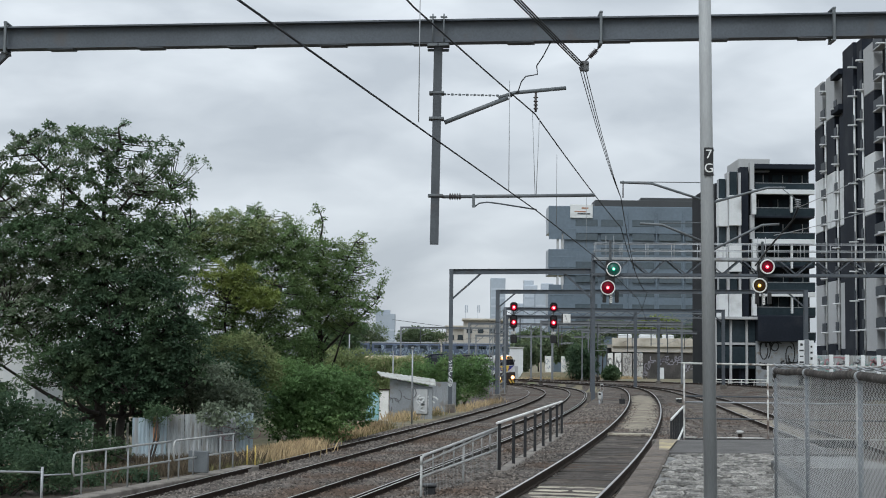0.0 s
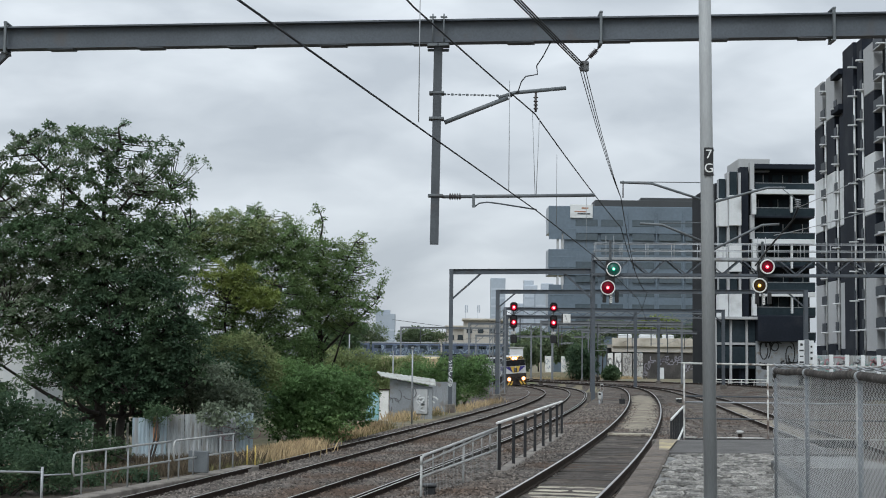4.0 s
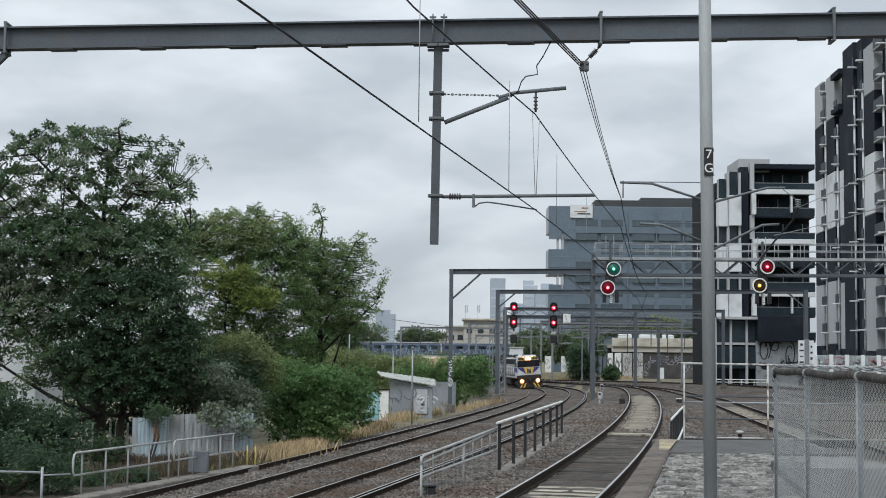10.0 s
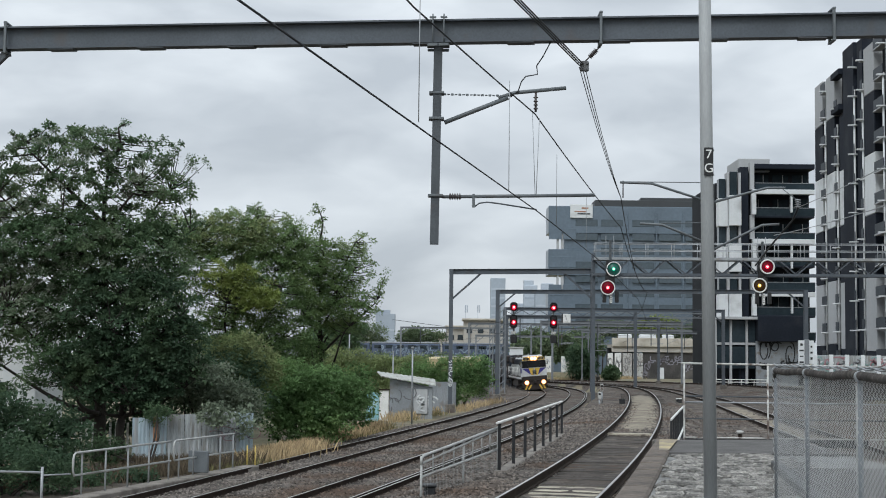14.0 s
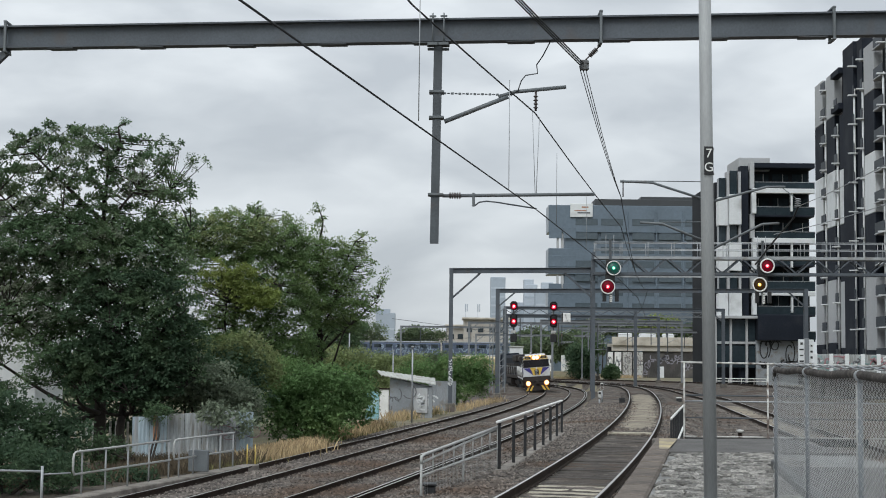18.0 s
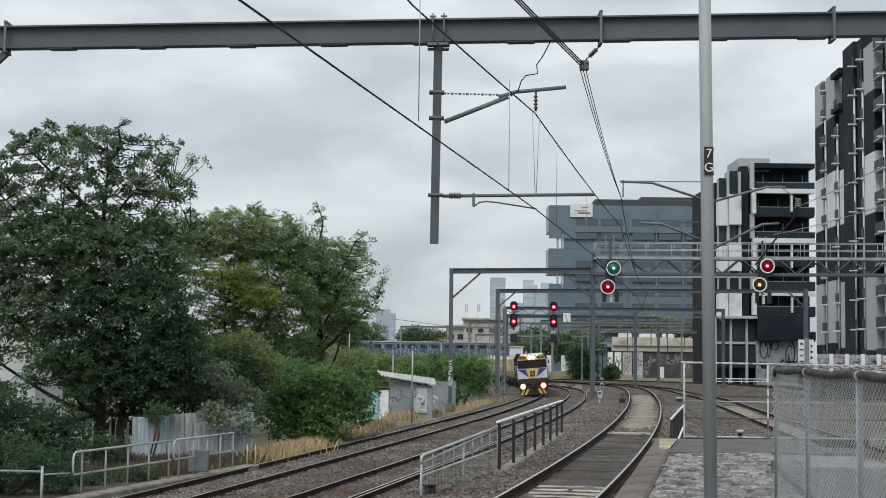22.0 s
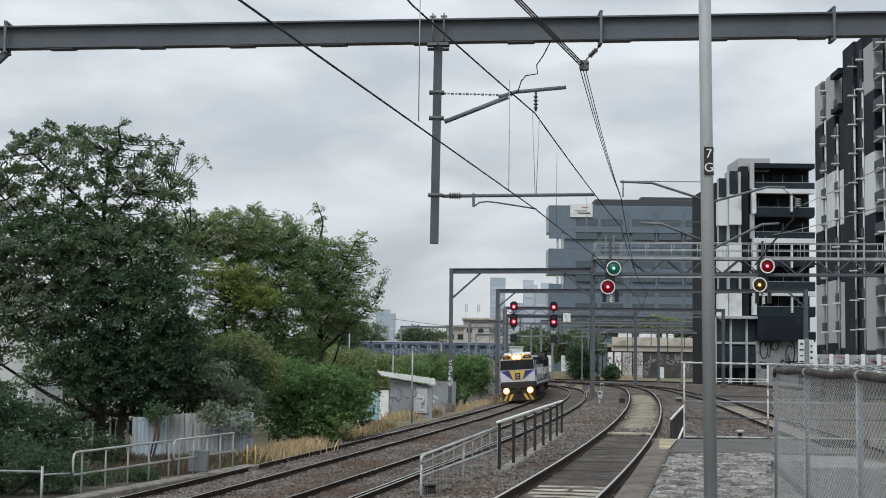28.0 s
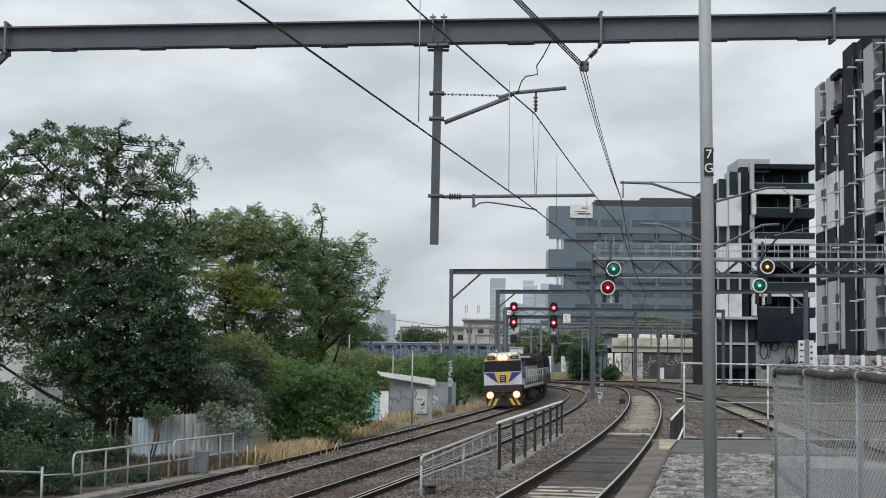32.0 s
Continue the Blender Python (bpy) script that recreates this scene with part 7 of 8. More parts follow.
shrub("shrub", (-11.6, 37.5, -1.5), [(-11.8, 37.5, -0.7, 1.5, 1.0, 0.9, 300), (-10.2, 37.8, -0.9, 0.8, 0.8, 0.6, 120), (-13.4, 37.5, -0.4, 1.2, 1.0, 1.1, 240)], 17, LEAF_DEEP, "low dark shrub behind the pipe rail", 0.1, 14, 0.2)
# low weeds added to darken the shaded gap under the railing
shrub("shrub", (-9.5, 40.8, -1.5), [(-10.1, 40.4, -1.3, 0.8, 0.5, 0.3, 90), (-9.0, 41.6, -1.32, 0.8, 0.5, 0.28, 90), (-11.4, 40.6, -1.0, 0.9, 0.6, 0.6, 130)], 44, LEAF_DEEP, "low shade-dark weeds filling the gap under the guard railing", 0.09, 14, 0.16)
shrub("shrub", (-9.3, 45.8, -1.5), [(-10.9, 46.2, -0.9, 0.7, 0.5, 0.6, 90), (-9.5, 47.6, 0.28, 0.5, 0.3, 0.35, 40)], 27, LEAF_DARK, "low dark weeds at the fence foot", 0.1, 14, 0.2)
shrub("shrub", (1.4, 112.0, -1.5), [(-1.6, 112, 0.6, 1.8, 1.4, 1.4, 320), (1.0, 112, 1.0, 1.8, 1.4, 1.3, 340), (2.9, 112, 0.7, 1.1, 1.4, 1.7, 330), (0.6, 111, -0.5, 2.2, 1.0, 1.0, 260)], 18, LEAF_SHRUB, "rounded green shrub behind the portal mast", 0.14, 22, 0.35)
shrub("shrub", (-6.5, 118.0, -1.5), [(-9.4, 118, 1.5, 2.0, 1.4, 1.6, 300), (-6.8, 118, 1.2, 1.9, 1.4, 1.6, 320), (-4.4, 118, 0.8, 1.9, 1.4, 1.6, 300), (-2.4, 118, 0.8, 1.6, 1.4, 1.6, 260), (-6.0, 117, -0.5, 3.5, 1.0, 1.0, 260)], 19, LEAF_OLIVE, "green scrub beyond the shed", 0.15, 22, 0.4)
shrub("shrub", (-10.0, 311.0, -1.5), [(-46 + 6.5 * k, 311 + (k % 2), 0.4 + 0.5 * (k * 5 % 3), 4.2, 1.5, 1.7, 120) for k in range(9)], 45, LEAF_FAR, "long green hedge along the bank", 0.5, 12, 0.8)
for i, (x, y, z, w, h, m) in enumerate(((-14, 170, 5.2, 5.0, 3.4, LEAF_DARK), (-6, 348, 7.4, 7.0, 3.8, LEAF_MID), (-24, 350, 8.0, 10.0, 4.0, LEAF_MID), (15.2, 241, 2.8, 2.4, 3.2, LEAF_MID), (23.2, 234, 3.2, 2.6, 4.0, LEAF_DARK), (21.6, 240, 4.2, 2.6, 3.6, LEAF_MID), (27.7, 231, 0.1, 1.15, 1.5, LEAF_DARK), (23.5, 229.5, 2.2, 2.9, 3.4, LEAF_DEEP),
                                        (34, 300, 8.8, 7.0, 3.4, LEAF_MID), (44, 300, 9.4, 7.0, 3.2, LEAF_YELLOW), (53, 300, 8.6, 5.0, 3.0, LEAF_MID), (19, 316, 6.0, 4.0, 3.2, LEAF_MID), (22, 285, 6.0, 6.0, 3.2, LEAF_MID), (30, 282, 5.6, 5.0, 3.2, LEAF_MID), (17, 250, 4.0, 4.0, 2.6, LEAF_MID), (-48, 330, 5, 12, 4, LEAF_DARK))):
    rng = random.Random(60 + i)
    bl = [(x + rng.uniform(-0.7, 0.7) * w, y + rng.uniform(-1, 1), z - 0.3 * h + rng.uniform(-0.4, 0.7) * h * 0.7, w * 0.45, w * 0.35, h * 0.45, 110) for k in range(6)]
    tree("tree", (x, y, -1.5), (x, y, z - h * 0.9), 0.22, bl, 70 + i, LEAF_FAR if m is LEAF_MID else m, "leafy green tree in the distance behind the lines", 0.32 if y < 250 else 0.5, 11, 0.55 if y < 250 else 0.9, group="distant trees")


def grass(name, patches, seed, material, label, h=0.55):
    rng = np.random.RandomState(seed)
    sh = Shape()
    for (x0, y0, x1, y1, w, n) in patches:
        for k in range(n):
            u = rng.rand()
            x, y = x0 + (x1 - x0) * u + rng.normal() * w, y0 + (y1 - y0) * u + rng.normal() * w
            z = ground_z(x, y) - 0.06
            hh = h * (0.4 + 0.8 * rng.rand())
            a = rng.rand() * 6.28
            dx, dy = math.cos(a) * 0.012, math.sin(a) * 0.012
            lx, ly = rng.normal() * 0.2 * hh, rng.normal() * 0.2 * hh
            i = len(sh.v)
            sh.v += [(x - dx, y - dy, z), (x + dx, y + dy, z), (x + lx * 0.4 + dx * 0.8, y + ly * 0.4, z + hh * 0.6), (x + lx, y + ly, z + hh)]
            sh.f += [(i, i + 1, i + 2), (i, i + 2, i + 3)]
    sh.s = [False] * len(sh.f)
    solo(name, sh, material, label, "grass", kind="stuff")


grass("dry_grass", [(-6.5, 47.5, -4.9, 54.5, 0.42, 5200), (-4.9, 62, -3.2, 74, 0.4, 2400), (-2.8, 82, -0.6, 95, 0.4, 1200), (1, 97, 4.6, 116, 0.4, 700), (13.5, 230.5, 23, 230.5, 0.7, 2600), (29.5, 257, 35.5, 257, 0.8, 1500)], 31, STRAW, "tall dry straw-coloured grass along the line", 0.56)
grass("green_grass", [(-5.2, 60, -3.2, 76, 0.5, 3000), (-7.2, 44.5, -6.0, 48.0, 0.35, 700), (-2.6, 84, -0.4, 95, 0.5, 1400)], 32, GRASS, "half-green weeds among dry grass", 0.32)

grass("dead_weeds", [(-10.8, 47.0, -6.3, 47.3, 0.3, 4200), (-9.8, 42.6, -7.0, 46.4, 0.45, 3400), (-12.0, 39, -9.6, 42.5, 0.5, 1500)], 33, WEED, "dead brown weeds at the foot of the fence", 0.5)
# dark sheet laid where the trees' shade falls on the ground
solo("leaf_litter", Shape((-10, 43, -1.45)).add([(-15.5, 37.0, ground_z(-15.5, 37) + 0.02), (-9.4, 36.4, ground_z(-9.4, 36.4) + 0.03), (-8.0, 41.5, ground_z(-8, 41.5) + 0.03), (-7.6, 47.6, ground_z(-7.6, 47.6) + 0.03), (-14.5, 50.0, ground_z(-14.5, 50) + 0.02)], [(0, 1, 2, 3, 4)]), TREE_SHADE, "dark brown sheet for the shade under the trees", "leaf litter", kind="stuff")


# ---- small lineside things ----
def small_things():
    for x, y, z1, lab in ((8.75, 78.5, 0.35, "small white dwarf signal by the track"), (9.1, 80.5, 0.75, "white speckled marker post by the track")):
        g = ground_z(x, y)
        o = (x, y, g)
        t = thing("dwarf_signal", o, lab, "dwarf signal", "trackside markers")
        part("post", Shape(o).tube([(x, y, g - 0.1), (x, y, z1 - 0.3)], 0.05, 8), GALV, t)
        part("head", Shape(o).box(x, y, z1 - 0.1, 0.17, 0.2, 0.42, bev=0.03), PEELING, t)
        part("lens", Shape(o).lathe([(0, 0.03), (0.06, 0.02), (0.07, 0)], 10, Matrix.Translation((x, y - 0.11, z1)) @ Matrix.Rotation(radians(90), 4, "X")), GLOSS_BLACK, t)
    for x, y, w, lab, m in ((10.05, 79.0, 0.3, "small black trackside box", BLACK), (15.4, 92.0, 0.32, "small black trackside box with a white lid", BLACK), (-0.2, 26.6, 0.22, "small black fitting on the ballast by the railing", BLACK)):
        g = ground_z(x, y)
        o = (x, y, g)
        t = thing("trackside_box", o, lab, "box", "trackside boxes")
        h = w * 0.8
        part("cabinet", Shape(o).box(x, y, g + h / 2, w, 0.35, h, bev=0.03), m, t)
        part("lid", Shape(o).box(x, y, g + h + 0.02, w + 0.05, 0.4, 0.05, bev=0.02), WHITE if "white" in lab else m, t)
    o = (40, 190, ground_z(40, 190))
    t = thing("guard_rail", o, "low white guard rail before the dark podium", "guard rail")
    for dz in (0.45, 0.8):
        part("rail", Shape(o).tube([(36.6, 190, o[2] + dz), (43.8, 190, o[2] + dz)], 0.06, 6), WHITE, t)
    for k in range(5):
        part("post", Shape(o).tube([(36.8 + 1.7 * k, 190.1, o[2] - 0.1), (36.8 + 1.7 * k, 190.1, o[2] + 0.85)], 0.05, 6), WHITE, t)
    o = (12.4, 236, ground_z(12.4, 236))
    t = thing("relay_hut", o, "pale grey relay hut behind the train", "hut")
    part("wall", Shape(o).box(12.4, 236, o[2] + 2.5, 2.2, 2.2, 5.2, bev=0.06), PANEL_WHITE, t)
    part("roof", Shape(o).box(12.4, 236, o[2] + 5.2, 2.5, 2.5, 0.25, bev=0.05), ROOF, t)
    part("door", Shape(o).box(12.2, 234.88, o[2] + 1.1, 0.9, 0.06, 2.1, bev=0.02), PANEL_GREY, t)
    x, y = 10.2, 48.5
    g = ground_z(x, y)
    o = (x, y, g)
    t = thing("mushroom_marker", o, "short rusty stump with a pale cap", "marker")
    part("stem", Shape(o).tube([(x, y, g - 0.1), (x, y, g + 0.42)], 0.07, 10), RUST, t)
    part("cap", Shape(o).lathe([(0.0, 0.52), (0.13, 0.5), (0.16, 0.44), (0.1, 0.4)], 12, Matrix.Translation((x, y, g))), PEELING, t)


def mast_graffiti():
    """Pale spray paint low on the nearer portal mast."""
    sh = Shape((0.6, 97, ground_z(0.6, 97)))
    scrawl(sh, 0.53, 0.67, 0.1, 2.4, 96.82, 14, random.Random(33), 0.06, 0.22)
    tagged(part("graffiti", sh, SPRAY_WHITE, near_mast_portal), kind="stuff")


small_things()
mast_graffiti()


# ---- the train ----
LOCO_WHITE = mat("white_engine_paint", (0.56, 0.57, 0.585), 0.45, 0, 0.06, 0.8, 12, 0, (0.4, 0.38, 0.36), 0.15, 1.2)
LOCO_BLUE = mat("deep_blue_engine_paint", (0.04, 0.035, 0.2), 0.4, 0, 0.08, 0.8, 12, 0)
LOCO_YELLOW = mat("golden_engine_paint", (0.62, 0.42, 0.07), 0.45, 0, 0.08, 0.8, 12, 0)
LOCO_BROW = mat("sooty_golden_brow_paint", (0.42, 0.28, 0.07), 0.6, 0, 0.2, 2, 14, 0, (0.10, 0.075, 0.05), 0.25, 2.5)
LOCO_DARK = mat("sooty_underframe", (0.026, 0.02, 0.018), 0.8, 0, 0.3, 1.2, 14, 0.1)
LOCO_SILVER = mat("dull_silver_engine_side", (0.36, 0.37, 0.38), 0.5, 0.3, 0.12, 0.8, 12, 0.05, (0.2, 0.18, 0.16), 0.3)
WAGON_CREAM = mat("cream_wagon_paint", (0.50, 0.42, 0.24), 0.6, 0, 0.12, 0.5, 10, 0.05, (0.28, 0.2, 0.13), 0.3, 0.8)
HEADLAMP = mat("lit_headlamp", (0.9, 0.8, 0.6), 0.3, 0, 0, 1, 1, 0, emit=(1.0, 0.66, 0.3), power=5.0)
# self-lit orange that stands for the halo round each headlamp
HEADLAMP_HALO = mat("headlamp_halo_glow", (0.8, 0.5, 0.25), 0.4, 0, 0, 1, 1, 0, emit=(1.0, 0.27, 0.06), power=1.35)
SCREEN = mat("black_tinted_windscreen", (0.012, 0.012, 0.014), 0.35, 0, 0.2, 0.8, 6, 0, spec=0.06)
MARKER = mat("lit_marker_lamp", (0.8, 0.5, 0.2), 0.4, 0, 0, 1, 1, 0, emit=(1.0, 0.5, 0.12), power=1.6)


def bogie(t, yc):
    b = part("bogie", Shape().box(-0.98, yc, 0.62, 0.16, 3.6, 0.42, bev=0.06).box(0.98, yc, 0.62, 0.16, 3.6, 0.42, bev=0.06).box(0, yc, 0.6, 1.9, 0.5, 0.4, bev=0.05), LOCO_DARK, t, "sooty bogie frame")
    for dy in (-1.35, 0, 1.35):
        for sx in (-0.77, 0.77):
            m = Matrix.Translation((sx, yc + dy, 0.5)) @ Matrix.Rotation(radians(90), 4, "Y")
            part("wheel", Shape().lathe([(0, -0.07), (0.46, -0.07), (0.5, -0.03), (0.5, 0.05), (0.46, 0.07), (0, 0.07)], 20, m), STEEL_DARK, b)


def lamp(t, x, y, z, r):
    m = Matrix.Translation((x, y, z)) @ Matrix.Rotation(radians(-90), 4, "X")
    # wide glowing disc, sized for the lamp's halo
    l = part("lamp_bowl", Shape().lathe([(0, 0.0), (r * 1.5, 0.0), (r * 1.5, 0.05), (r, 0.07), (0, 0.07)], 20, m), HEADLAMP_HALO, t)
    part("lamp_lens", Shape().lathe([(0, 0.11), (r * 0.7, 0.1), (r, 0.075)], 16, m), HEADLAMP, l)


def locomotive():
    t = thing("locomotive", (0, 0, 0), "diesel locomotive with white, blue and golden cab, headlamps lit", "locomotive")
    y1 = 9.6
    part("underframe", Shape().box(0, -0.2, 1.32, 2.8, 18.8, 0.36, bev=0.05), LOCO_DARK, t, "dark underframe")
    part("fuel_tank", Shape().box(0, -0.2, 0.75, 2.5, 4.6, 0.85, bev=0.16), LOCO_DARK, t)
    bogie(t, 6.3)
    bogie(t, -6.5)
    # cab: section from side, rows of (y, z)
    prof = [(y1 - 0.18, 1.5), (y1, 1.55), (y1, 2.42), (y1 - 0.2, 3.22), (y1 - 0.45, 3.62), (y1 - 1.0, 3.78), (6.9, 3.8), (6.9, 1.5)]
    cab = Shape()
    n = len(prof)
    ch = [1.3, 1.32, 1.32, 1.27, 1.05, 0.95, 0.95, 1.32]
    vs = [(-c, y, z) for c, (y, z) in zip(ch, prof)] + [(c, y, z) for c, (y, z) in zip(ch, prof)]
    cab.add(vs, [(k, (k + 1) % n, n + (k + 1) % n, n + k) for k in range(n)] + [tuple(range(n)), tuple(range(n, 2 * n))[::-1]])
    cab_ob = part("cab", cab, LOCO_WHITE, t, "white cab front")
    f = y1 + 0.02
    # painted front: golden centre between blue wedges
    part("blue_panel", Shape().add([(-1.31, f, 2.4), (-0.52, f, 2.4), (-0.3, f, 1.72), (-0.42, f, 1.72)], [(0, 1, 2, 3)]), LOCO_BLUE, cab_ob, "deep blue wedge")
    part("blue_panel", Shape().add([(1.31, f, 2.4), (0.52, f, 2.4), (0.3, f, 1.72), (0.42, f, 1.72)], [(3, 2, 1, 0)]), LOCO_BLUE, cab_ob, "deep blue wedge")
    part("golden_panel", Shape().add([(-0.62, f + 0.004, 2.42), (-0.06, f + 0.004, 2.42), (-0.06, f + 0.004, 2.0), (-0.1, f + 0.004, 1.65), (-0.34, f + 0.004, 1.65)], [(4, 3, 2, 1, 0)]), LOCO_YELLOW, cab_ob, "golden centre block")
    part("golden_panel", Shape().add([(0.62, f + 0.004, 2.42), (0.06, f + 0.004, 2.42), (0.06, f + 0.004, 2.0), (0.1, f + 0.004, 1.65), (0.34, f + 0.004, 1.65)], [(0, 1, 2, 3, 4)]), LOCO_YELLOW, cab_ob, "golden centre block")
    part("emblem", Shape().box(0, f + 0.012, 1.98, 0.42, 0.02, 0.5, bev=0.006), LOCO_DARK, cab_ob)
    for z in (1.86, 2.0, 2.12):
        part("emblem_bar", Shape().box(0.02, f + 0.026, z, 0.26, 0.012, 0.055), LOCO_SILVER, cab_ob)
    for s in (-1, 1):
        ws = Shape()
        e = Vector((0, 0.03, 0.01))
        ws.add([Vector((s * 0.0, y1 - 0.0, 2.46)) + e, Vector((s * 1.3, y1 - 0.0, 2.46)) + e, Vector((s * 1.26, y1 - 0.2, 3.2)) + e, Vector((s * 0.0, y1 - 0.2, 3.2)) + e], [(0, 1, 2, 3) if s > 0 else (3, 2, 1, 0)])
        w = part("windscreen", ws, SCREEN, cab_ob, "dark windscreen")
        part("wiper", Shape().beam((s * 0.5, y1 + 0.05, 2.5), (s * 0.75, y1 - 0.05, 3.0), 0.02, 0.02), BLACK, w)
        part("side_window", Shape().box(s * 1.3, 8.4, 2.85, 0.06, 0.9, 0.62, bev=0.015), GLASS_DARK, cab_ob)
        part("side_stripe", Shape().box(s * 1.325, 8.2, 2.2, 0.02, 2.4, 0.5), LOCO_BLUE, cab_ob)
        nb = part("number_box", Shape().box(s * 0.8, y1 - 0.33, 3.41, 0.6, 0.26, 0.28, bev=0.05), BLACK, cab_ob)
        part("number_bar", Shape().box(s * 0.82, y1 - 0.195, 3.42, 0.26, 0.02, 0.07), LOCO_BROW, nb)
        part("marker_lamp", Shape().lathe([(0, 0.05), (0.07, 0.04), (0.08, 0)], 12, Matrix.Translation((s * 0.5, y1 - 0.3, 3.6)) @ Matrix.Rotation(radians(-90), 4, "X")), MARKER, cab_ob)
        part("mirror", Shape().box(s * 1.5, 9.1, 2.95, 0.12, 0.06, 0.36, bev=0.02), BLACK, cab_ob)
    part("brow", Shape().add([(-1.26, y1 - 0.18, 3.24), (1.26, y1 - 0.18, 3.24), (1.05, y1 - 0.42, 3.64), (-1.05, y1 - 0.42, 3.64)], [(0, 1, 2, 3)]), LOCO_BROW, cab_ob, "golden brow over the windscreens")
    hh = part("headlamp_box", Shape().box(0, y1 - 0.33, 3.42, 0.72, 0.3, 0.32, bev=0.06), LOCO_DARK, cab_ob)
    lamp(hh, -0.16, y1 - 0.17, 3.42, 0.15)
    lamp(hh, 0.16, y1 - 0.17, 3.42, 0.15)
    # headstock, ditch lamps and pilot
    part("headstock", Shape().box(0, y1 - 0.05, 1.28, 2.64, 0.3, 0.55, bev=0.05), LOCO_DARK, t)
    part("coupler", Shape().box(0, y1 + 0.25, 0.95, 0.3, 0.5, 0.35, bev=0.06), LOCO_DARK, t)
    pl = part("pilot", Shape().prism([(-1.2, 0.12), (1.2, 0.12), (1.3, 1.1), (-1.3, 1.1)], (0, y1 - 0.25, 0), (0, y1 + 0.02, 0)), LOCO_DARK, t, "dark steel pilot")
    for s in (-1, 1):
        for k in range(2):
            x0 = s * (0.62 + 0.36 * k)
            part("hazard_stripe", Shape().add([(x0, y1 + 0.035, 0.14), (x0 + s * 0.2, y1 + 0.035, 0.14), (x0 - s * 0.06, y1 + 0.035, 0.62), (x0 - s * 0.26, y1 + 0.035, 0.62)], [(0, 1, 2, 3) if s < 0 else (3, 2, 1, 0)]), LOCO_YELLOW, pl, "golden warning stripe")
        d = part("ditch_lamp_box", Shape().box(s * 0.91, y1 + 0.08, 0.87, 0.42, 0.2, 0.4, bev=0.05), LOCO_DARK, t)
        lamp(d, s * 0.91, y1 + 0.18, 0.87, 0.17)
        part("step", Shape().box(s * 1.3, y1 - 0.6, 0.5, 0.3, 0.5, 0.06).box(s * 1.3, y1 - 0.6, 0.85, 0.3, 0.5, 0.06), LOCO_DARK, t)
    # long hood, roof gear and walkway rails
    hood = part("hood", Shape().prism([(-0.95, 1.5), (0.95, 1.5), (0.95, 3.3), (0.7, 3.55), (-0.7, 3.55), (-0.95, 3.3)], (0, -9.2, 0), (0, 6.9, 0)), LOCO_SILVER, t, "narrow dull silver hood")
    part("hood_band", Shape().box(0.955, -1.1, 3.1, 0.02, 15.6, 0.6).box(-0.955, -1.1, 3.1, 0.02, 15.6, 0.6), PANEL_DARK, hood, "dark upper band")
    for y in (4.5, 1.5, -4.0, -7.0):
        part("roof_fan", Shape().lathe([(0, 0.12), (0.6, 0.12), (0.66, 0), (0.66, -0.1)], 16, Matrix.Translation((0, y, 3.62))), LOCO_DARK, hood)
    part("exhaust", Shape().box(0, -1.0, 3.7, 0.5, 1.2, 0.35, bev=0.06), LOCO_DARK, hood)
    part("radiator", Shape().box(0, -6.8, 3.3, 2.4, 3.6, 0.7, bev=0.14), LOCO_DARK, hood, "dark flared radiator")
    for s in (-1, 1):
        for j in range(9):
            y = 6.3 - 1.8 * j
            d = part("hood_door", Shape().box(s * 0.962, y - 0.5, 2.15, 0.03, 1.5, 1.1, bev=0.01), LOCO_SILVER, hood)
        part("walkway", Shape().box(s * 1.2, -1.2, 1.52, 0.5, 16.2, 0.06), LOCO_DARK, t)
        part("handrail", Shape().tube([(s * 1.4, 6.8, 2.5), (s * 1.4, -9.1, 2.5)], 0.028, 6).tube([(s * 1.4, 6.8, 2.05), (s * 1.4, -9.1, 2.05)], 0.02, 6), WHITE, t, "white handrail")
        for j in range(9):
            part("stanchion", Shape().tube([(s * 1.4, 6.7 - 1.95 * j, 1.5), (s * 1.4, 6.7 - 1.95 * j, 2.52)], 0.028, 6), WHITE, t)
        part("sill", Shape().box(s * 1.405, -0.2, 1.38, 0.02, 18.6, 0.2), LOCO_WHITE, t)
    part("horn", Shape().tube([(0.45, 8.3, 3.82), (0.45, 8.9, 3.92)], 0.05, 8, 0.09), GALV, t)
    return t


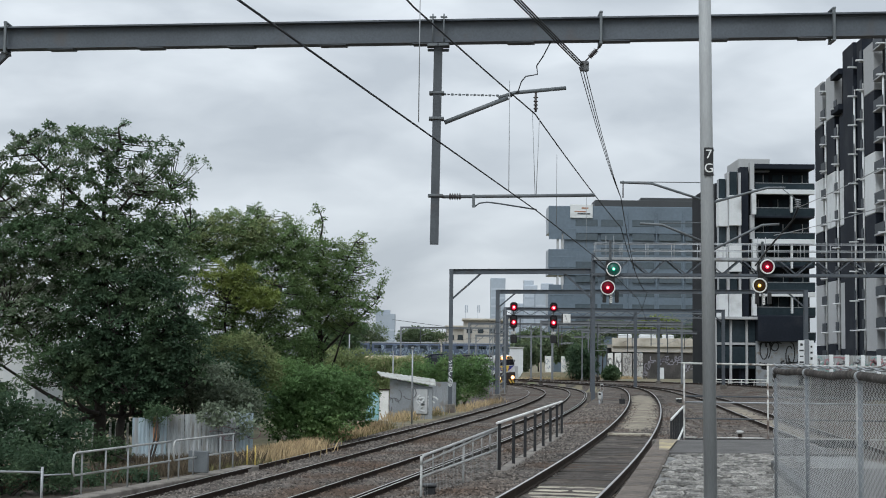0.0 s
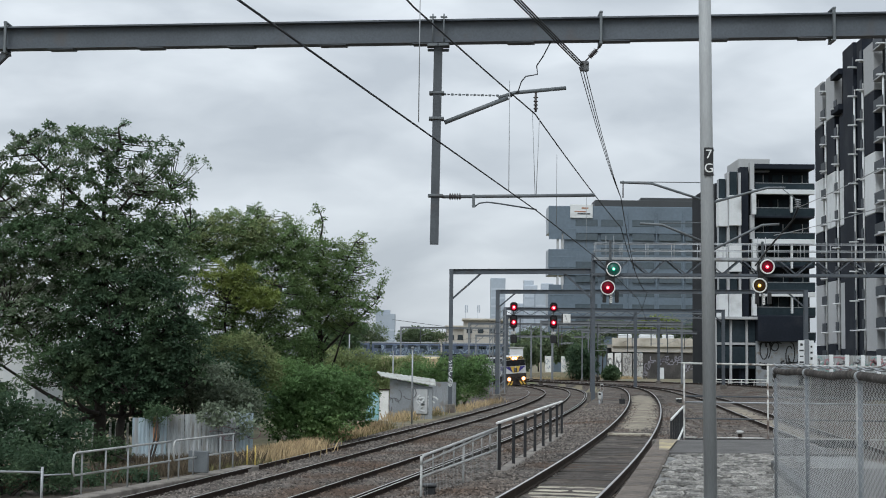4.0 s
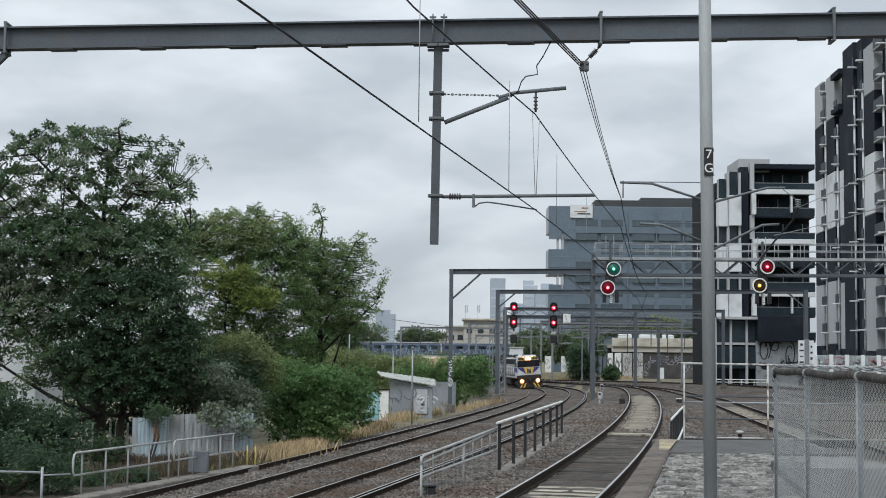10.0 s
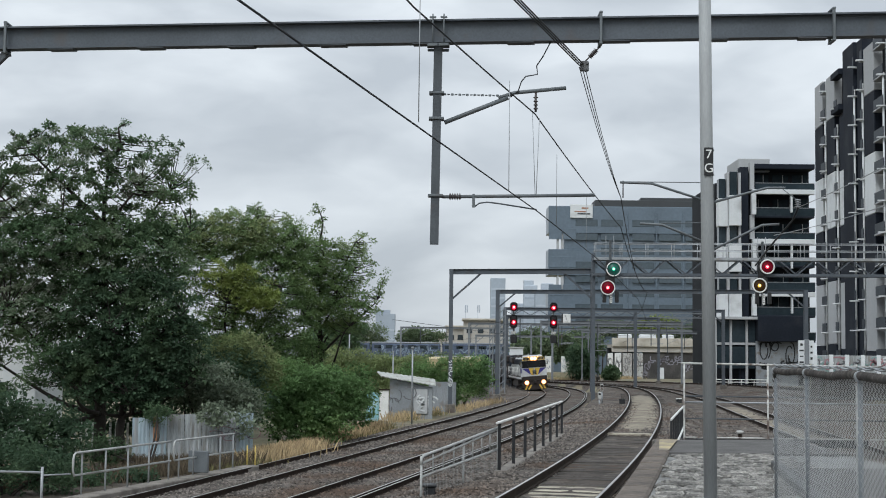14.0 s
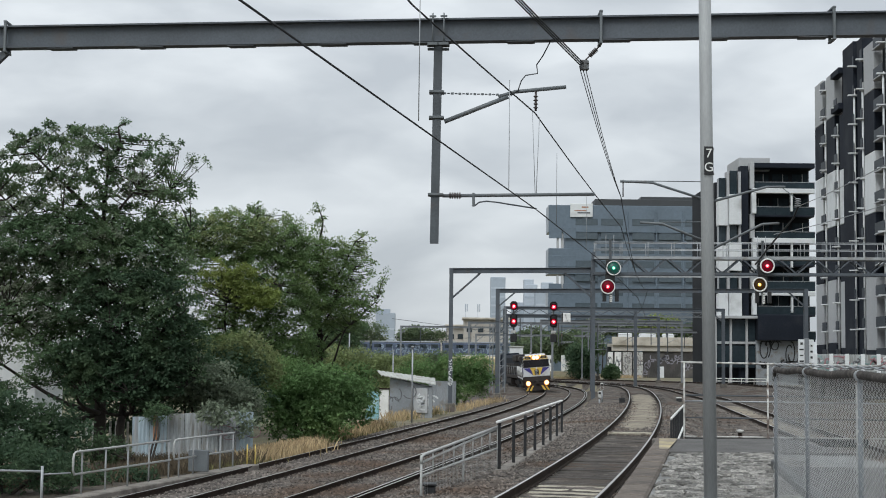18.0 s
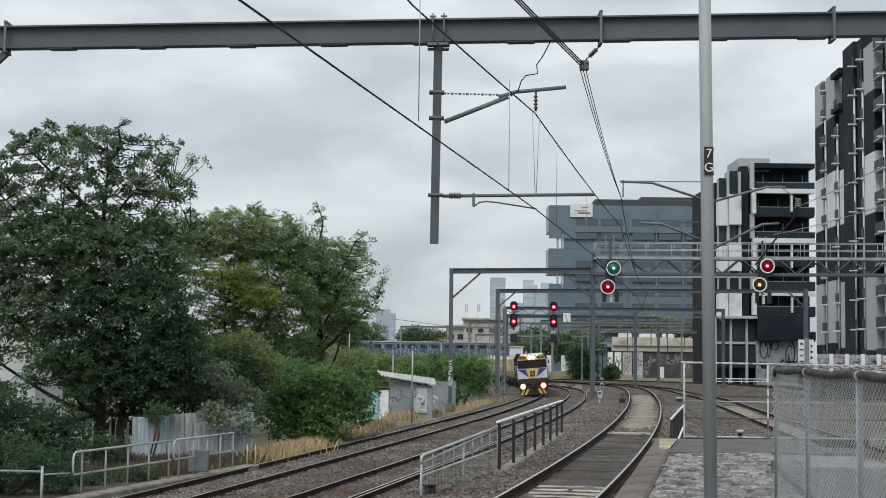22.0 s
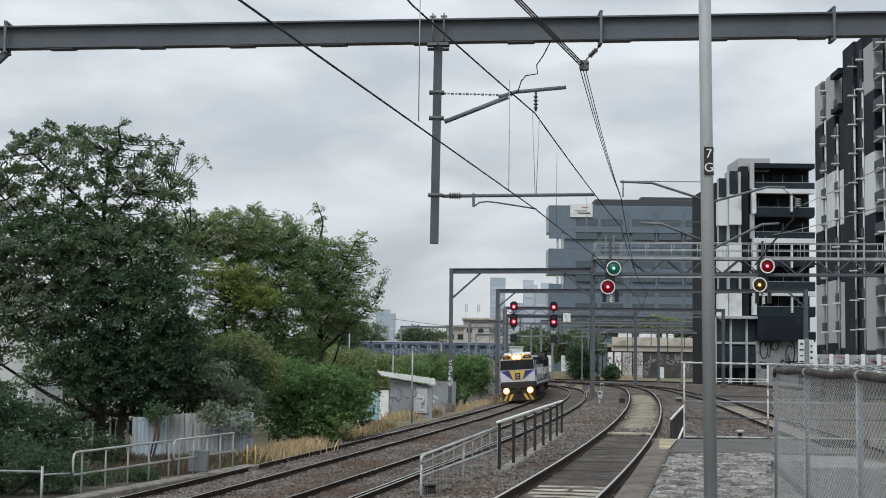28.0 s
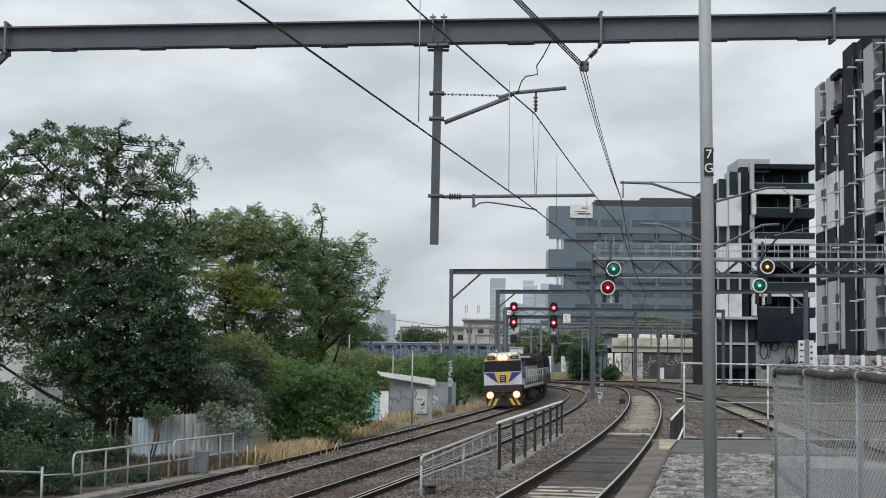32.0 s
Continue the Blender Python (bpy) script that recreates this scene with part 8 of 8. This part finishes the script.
def wagon():
    t = thing("hopper_wagon", (0, 0, 0), "cream ribbed hopper wagon behind the locomotive", "wagon", "train wagons")
    body = part("body", Shape().prism([(-0.9, 1.0), (0.9, 1.0), (1.35, 1.9), (1.35, 3.3), (1.0, 3.5), (-1.0, 3.5), (-1.35, 3.3), (-1.35, 1.9)], (0, -6.4, 0), (0, 6.4, 0)), WAGON_CREAM, t)
    for j in range(11):
        for s in (-1, 1):
            part("rib", Shape().box(s * 1.38, -6.0 + 1.2 * j, 2.6, 0.1, 0.12, 1.4, bev=0.02), WAGON_CREAM, body)
    part("sill", Shape().box(0, 0, 1.05, 2.5, 13.6, 0.25, bev=0.03), LOCO_DARK, t)
    part("hatch", Shape().box(0, 0, 3.55, 0.8, 11.5, 0.14, bev=0.03), LOCO_SILVER, body)
    for y in (-4.9, 4.9):
        b = part("bogie", Shape().box(-0.95, y, 0.6, 0.14, 2.4, 0.34, bev=0.05).box(0.95, y, 0.6, 0.14, 2.4, 0.34, bev=0.05), LOCO_DARK, t)
        for dy in (-0.9, 0.9):
            for sx in (-0.77, 0.77):
                part("wheel", Shape().lathe([(0, -0.07), (0.42, -0.07), (0.46, -0.03), (0.46, 0.05), (0, 0.07)], 16, Matrix.Translation((sx, y + dy, 0.46)) @ Matrix.Rotation(radians(90), 4, "Y")), STEEL_DARK, b)
    part("end_ladder", Shape().tube([(-0.5, 6.45, 1.2), (-0.5, 6.45, 3.7)], 0.03, 6).tube([(-0.1, 6.45, 1.2), (-0.1, 6.45, 3.7)], 0.03, 6), LOCO_DARK, t)
    return t


def trailing_engine():
    """Second engine, dark, its lamps out."""
    t = thing("locomotive", (0, 0, 0), "dark trailing diesel locomotive with grey handrails", "locomotive")
    part("underframe", Shape().box(0, 0, 1.32, 2.8, 18.6, 0.36, bev=0.05), LOCO_DARK, t)
    part("fuel_tank", Shape().box(0, 0, 0.75, 2.5, 4.6, 0.85, bev=0.16), LOCO_DARK, t)
    bogie(t, 6.3)
    bogie(t, -6.3)
    hood = part("hood", Shape().prism([(-0.95, 1.5), (0.95, 1.5), (0.95, 3.4), (0.7, 3.75), (-0.7, 3.75), (-0.95, 3.4)], (0, -6.6, 0), (0, 9.0, 0)), PANEL_DARK, t)
    part("cab", Shape().prism([(-1.4, 1.5), (1.4, 1.5), (1.4, 3.3), (1.05, 3.9), (-1.05, 3.9), (-1.4, 3.3)], (0, -9.1, 0), (0, -6.6, 0)), PANEL_DARK, t)
    part("radiator", Shape().box(0, 6.6, 3.4, 2.5, 3.4, 0.8, bev=0.14), LOCO_DARK, hood)
    for s in (-1, 1):
        part("handrail", Shape().tube([(s * 1.4, 9.0, 2.5), (s * 1.4, -6.6, 2.5)], 0.028, 6), GALV, t)
        for j in range(8):
            part("stanchion", Shape().tube([(s * 1.4, 8.9 - 2.1 * j, 1.5), (s * 1.4, 8.9 - 2.1 * j, 2.52)], 0.025, 6), GALV, t)
        for j in range(7):
            part("hood_door", Shape().box(s * 0.962, 7.6 - 2.0 * j, 2.2, 0.03, 1.6, 1.2, bev=0.01), LOCO_DARK, hood)
    return t


TRAIN = [(locomotive(), 9.6, 6.4), (trailing_engine(), 9.6 * 2 + 0.9 + 9.4, 6.3)]
TRAIN.append((wagon(), 39.8 + 6.9, 4.9))
for n in range(1, 2):
    TRAIN.append((copy_thing(TRAIN[2][0], Matrix()), 39.8 + 6.9 + 14.4 * n, 4.9))

# metres along the outer line of the engine's nose, by the second
NOSE = [(0, 165.0), (2, 161.3), (4, 157.3), (6, 153.0), (8, 148.4), (10, 143.8), (12, 139.2), (14, 134.4), (17, 126.6), (19, 120.2), (21, 112.0), (22, 108.2), (24, 101.2), (25.5, 96.8),
        (27.5, 91.4), (29, 87.4), (30, 84.8), (31, 82.0), (32, 79.1)]


def ride(nose, back, half):
    c = nose + back
    a, _ = on_line("A", c - half)
    b, _ = on_line("A", c + half)
    d = a - b
    return Matrix.Translation((a + b) / 2) @ Matrix.Rotation(math.atan2(d.y, d.x) - math.pi / 2, 4, "Z") @ Matrix.Rotation(cant("A", c), 4, "Y")


def motions():
    ts = [t for t, s in NOSE]
    ss = [s for t, s in NOSE]
    slope = np.gradient(ss, ts)

    def nose(t):
        i = min(max(int(np.searchsorted(ts, t)) - 1, 0), len(ts) - 2)
        h = ts[i + 1] - ts[i]
        u = (t - ts[i]) / h
        return (2 * u**3 - 3 * u**2 + 1) * ss[i] + (u**3 - 2 * u**2 + u) * h * slope[i] + (-2 * u**3 + 3 * u**2) * ss[i + 1] + (u**3 - u**2) * h * slope[i + 1]
    for v, at in VANES:
        walk(v, [(t, Matrix.Translation(at) @ Matrix.Rotation(radians(a), 4, "Z")) for t, a in ((0, 0), (31.4, 0), (31.5, 0), (31.534, 60), (31.567, 120), (31.6, 180), (32, 180))])
    for ob, back, half in TRAIN:
        walk(ob, [(k * 0.8, ride(nose(k * 0.8), back, half)) for k in range(41)])


motions()
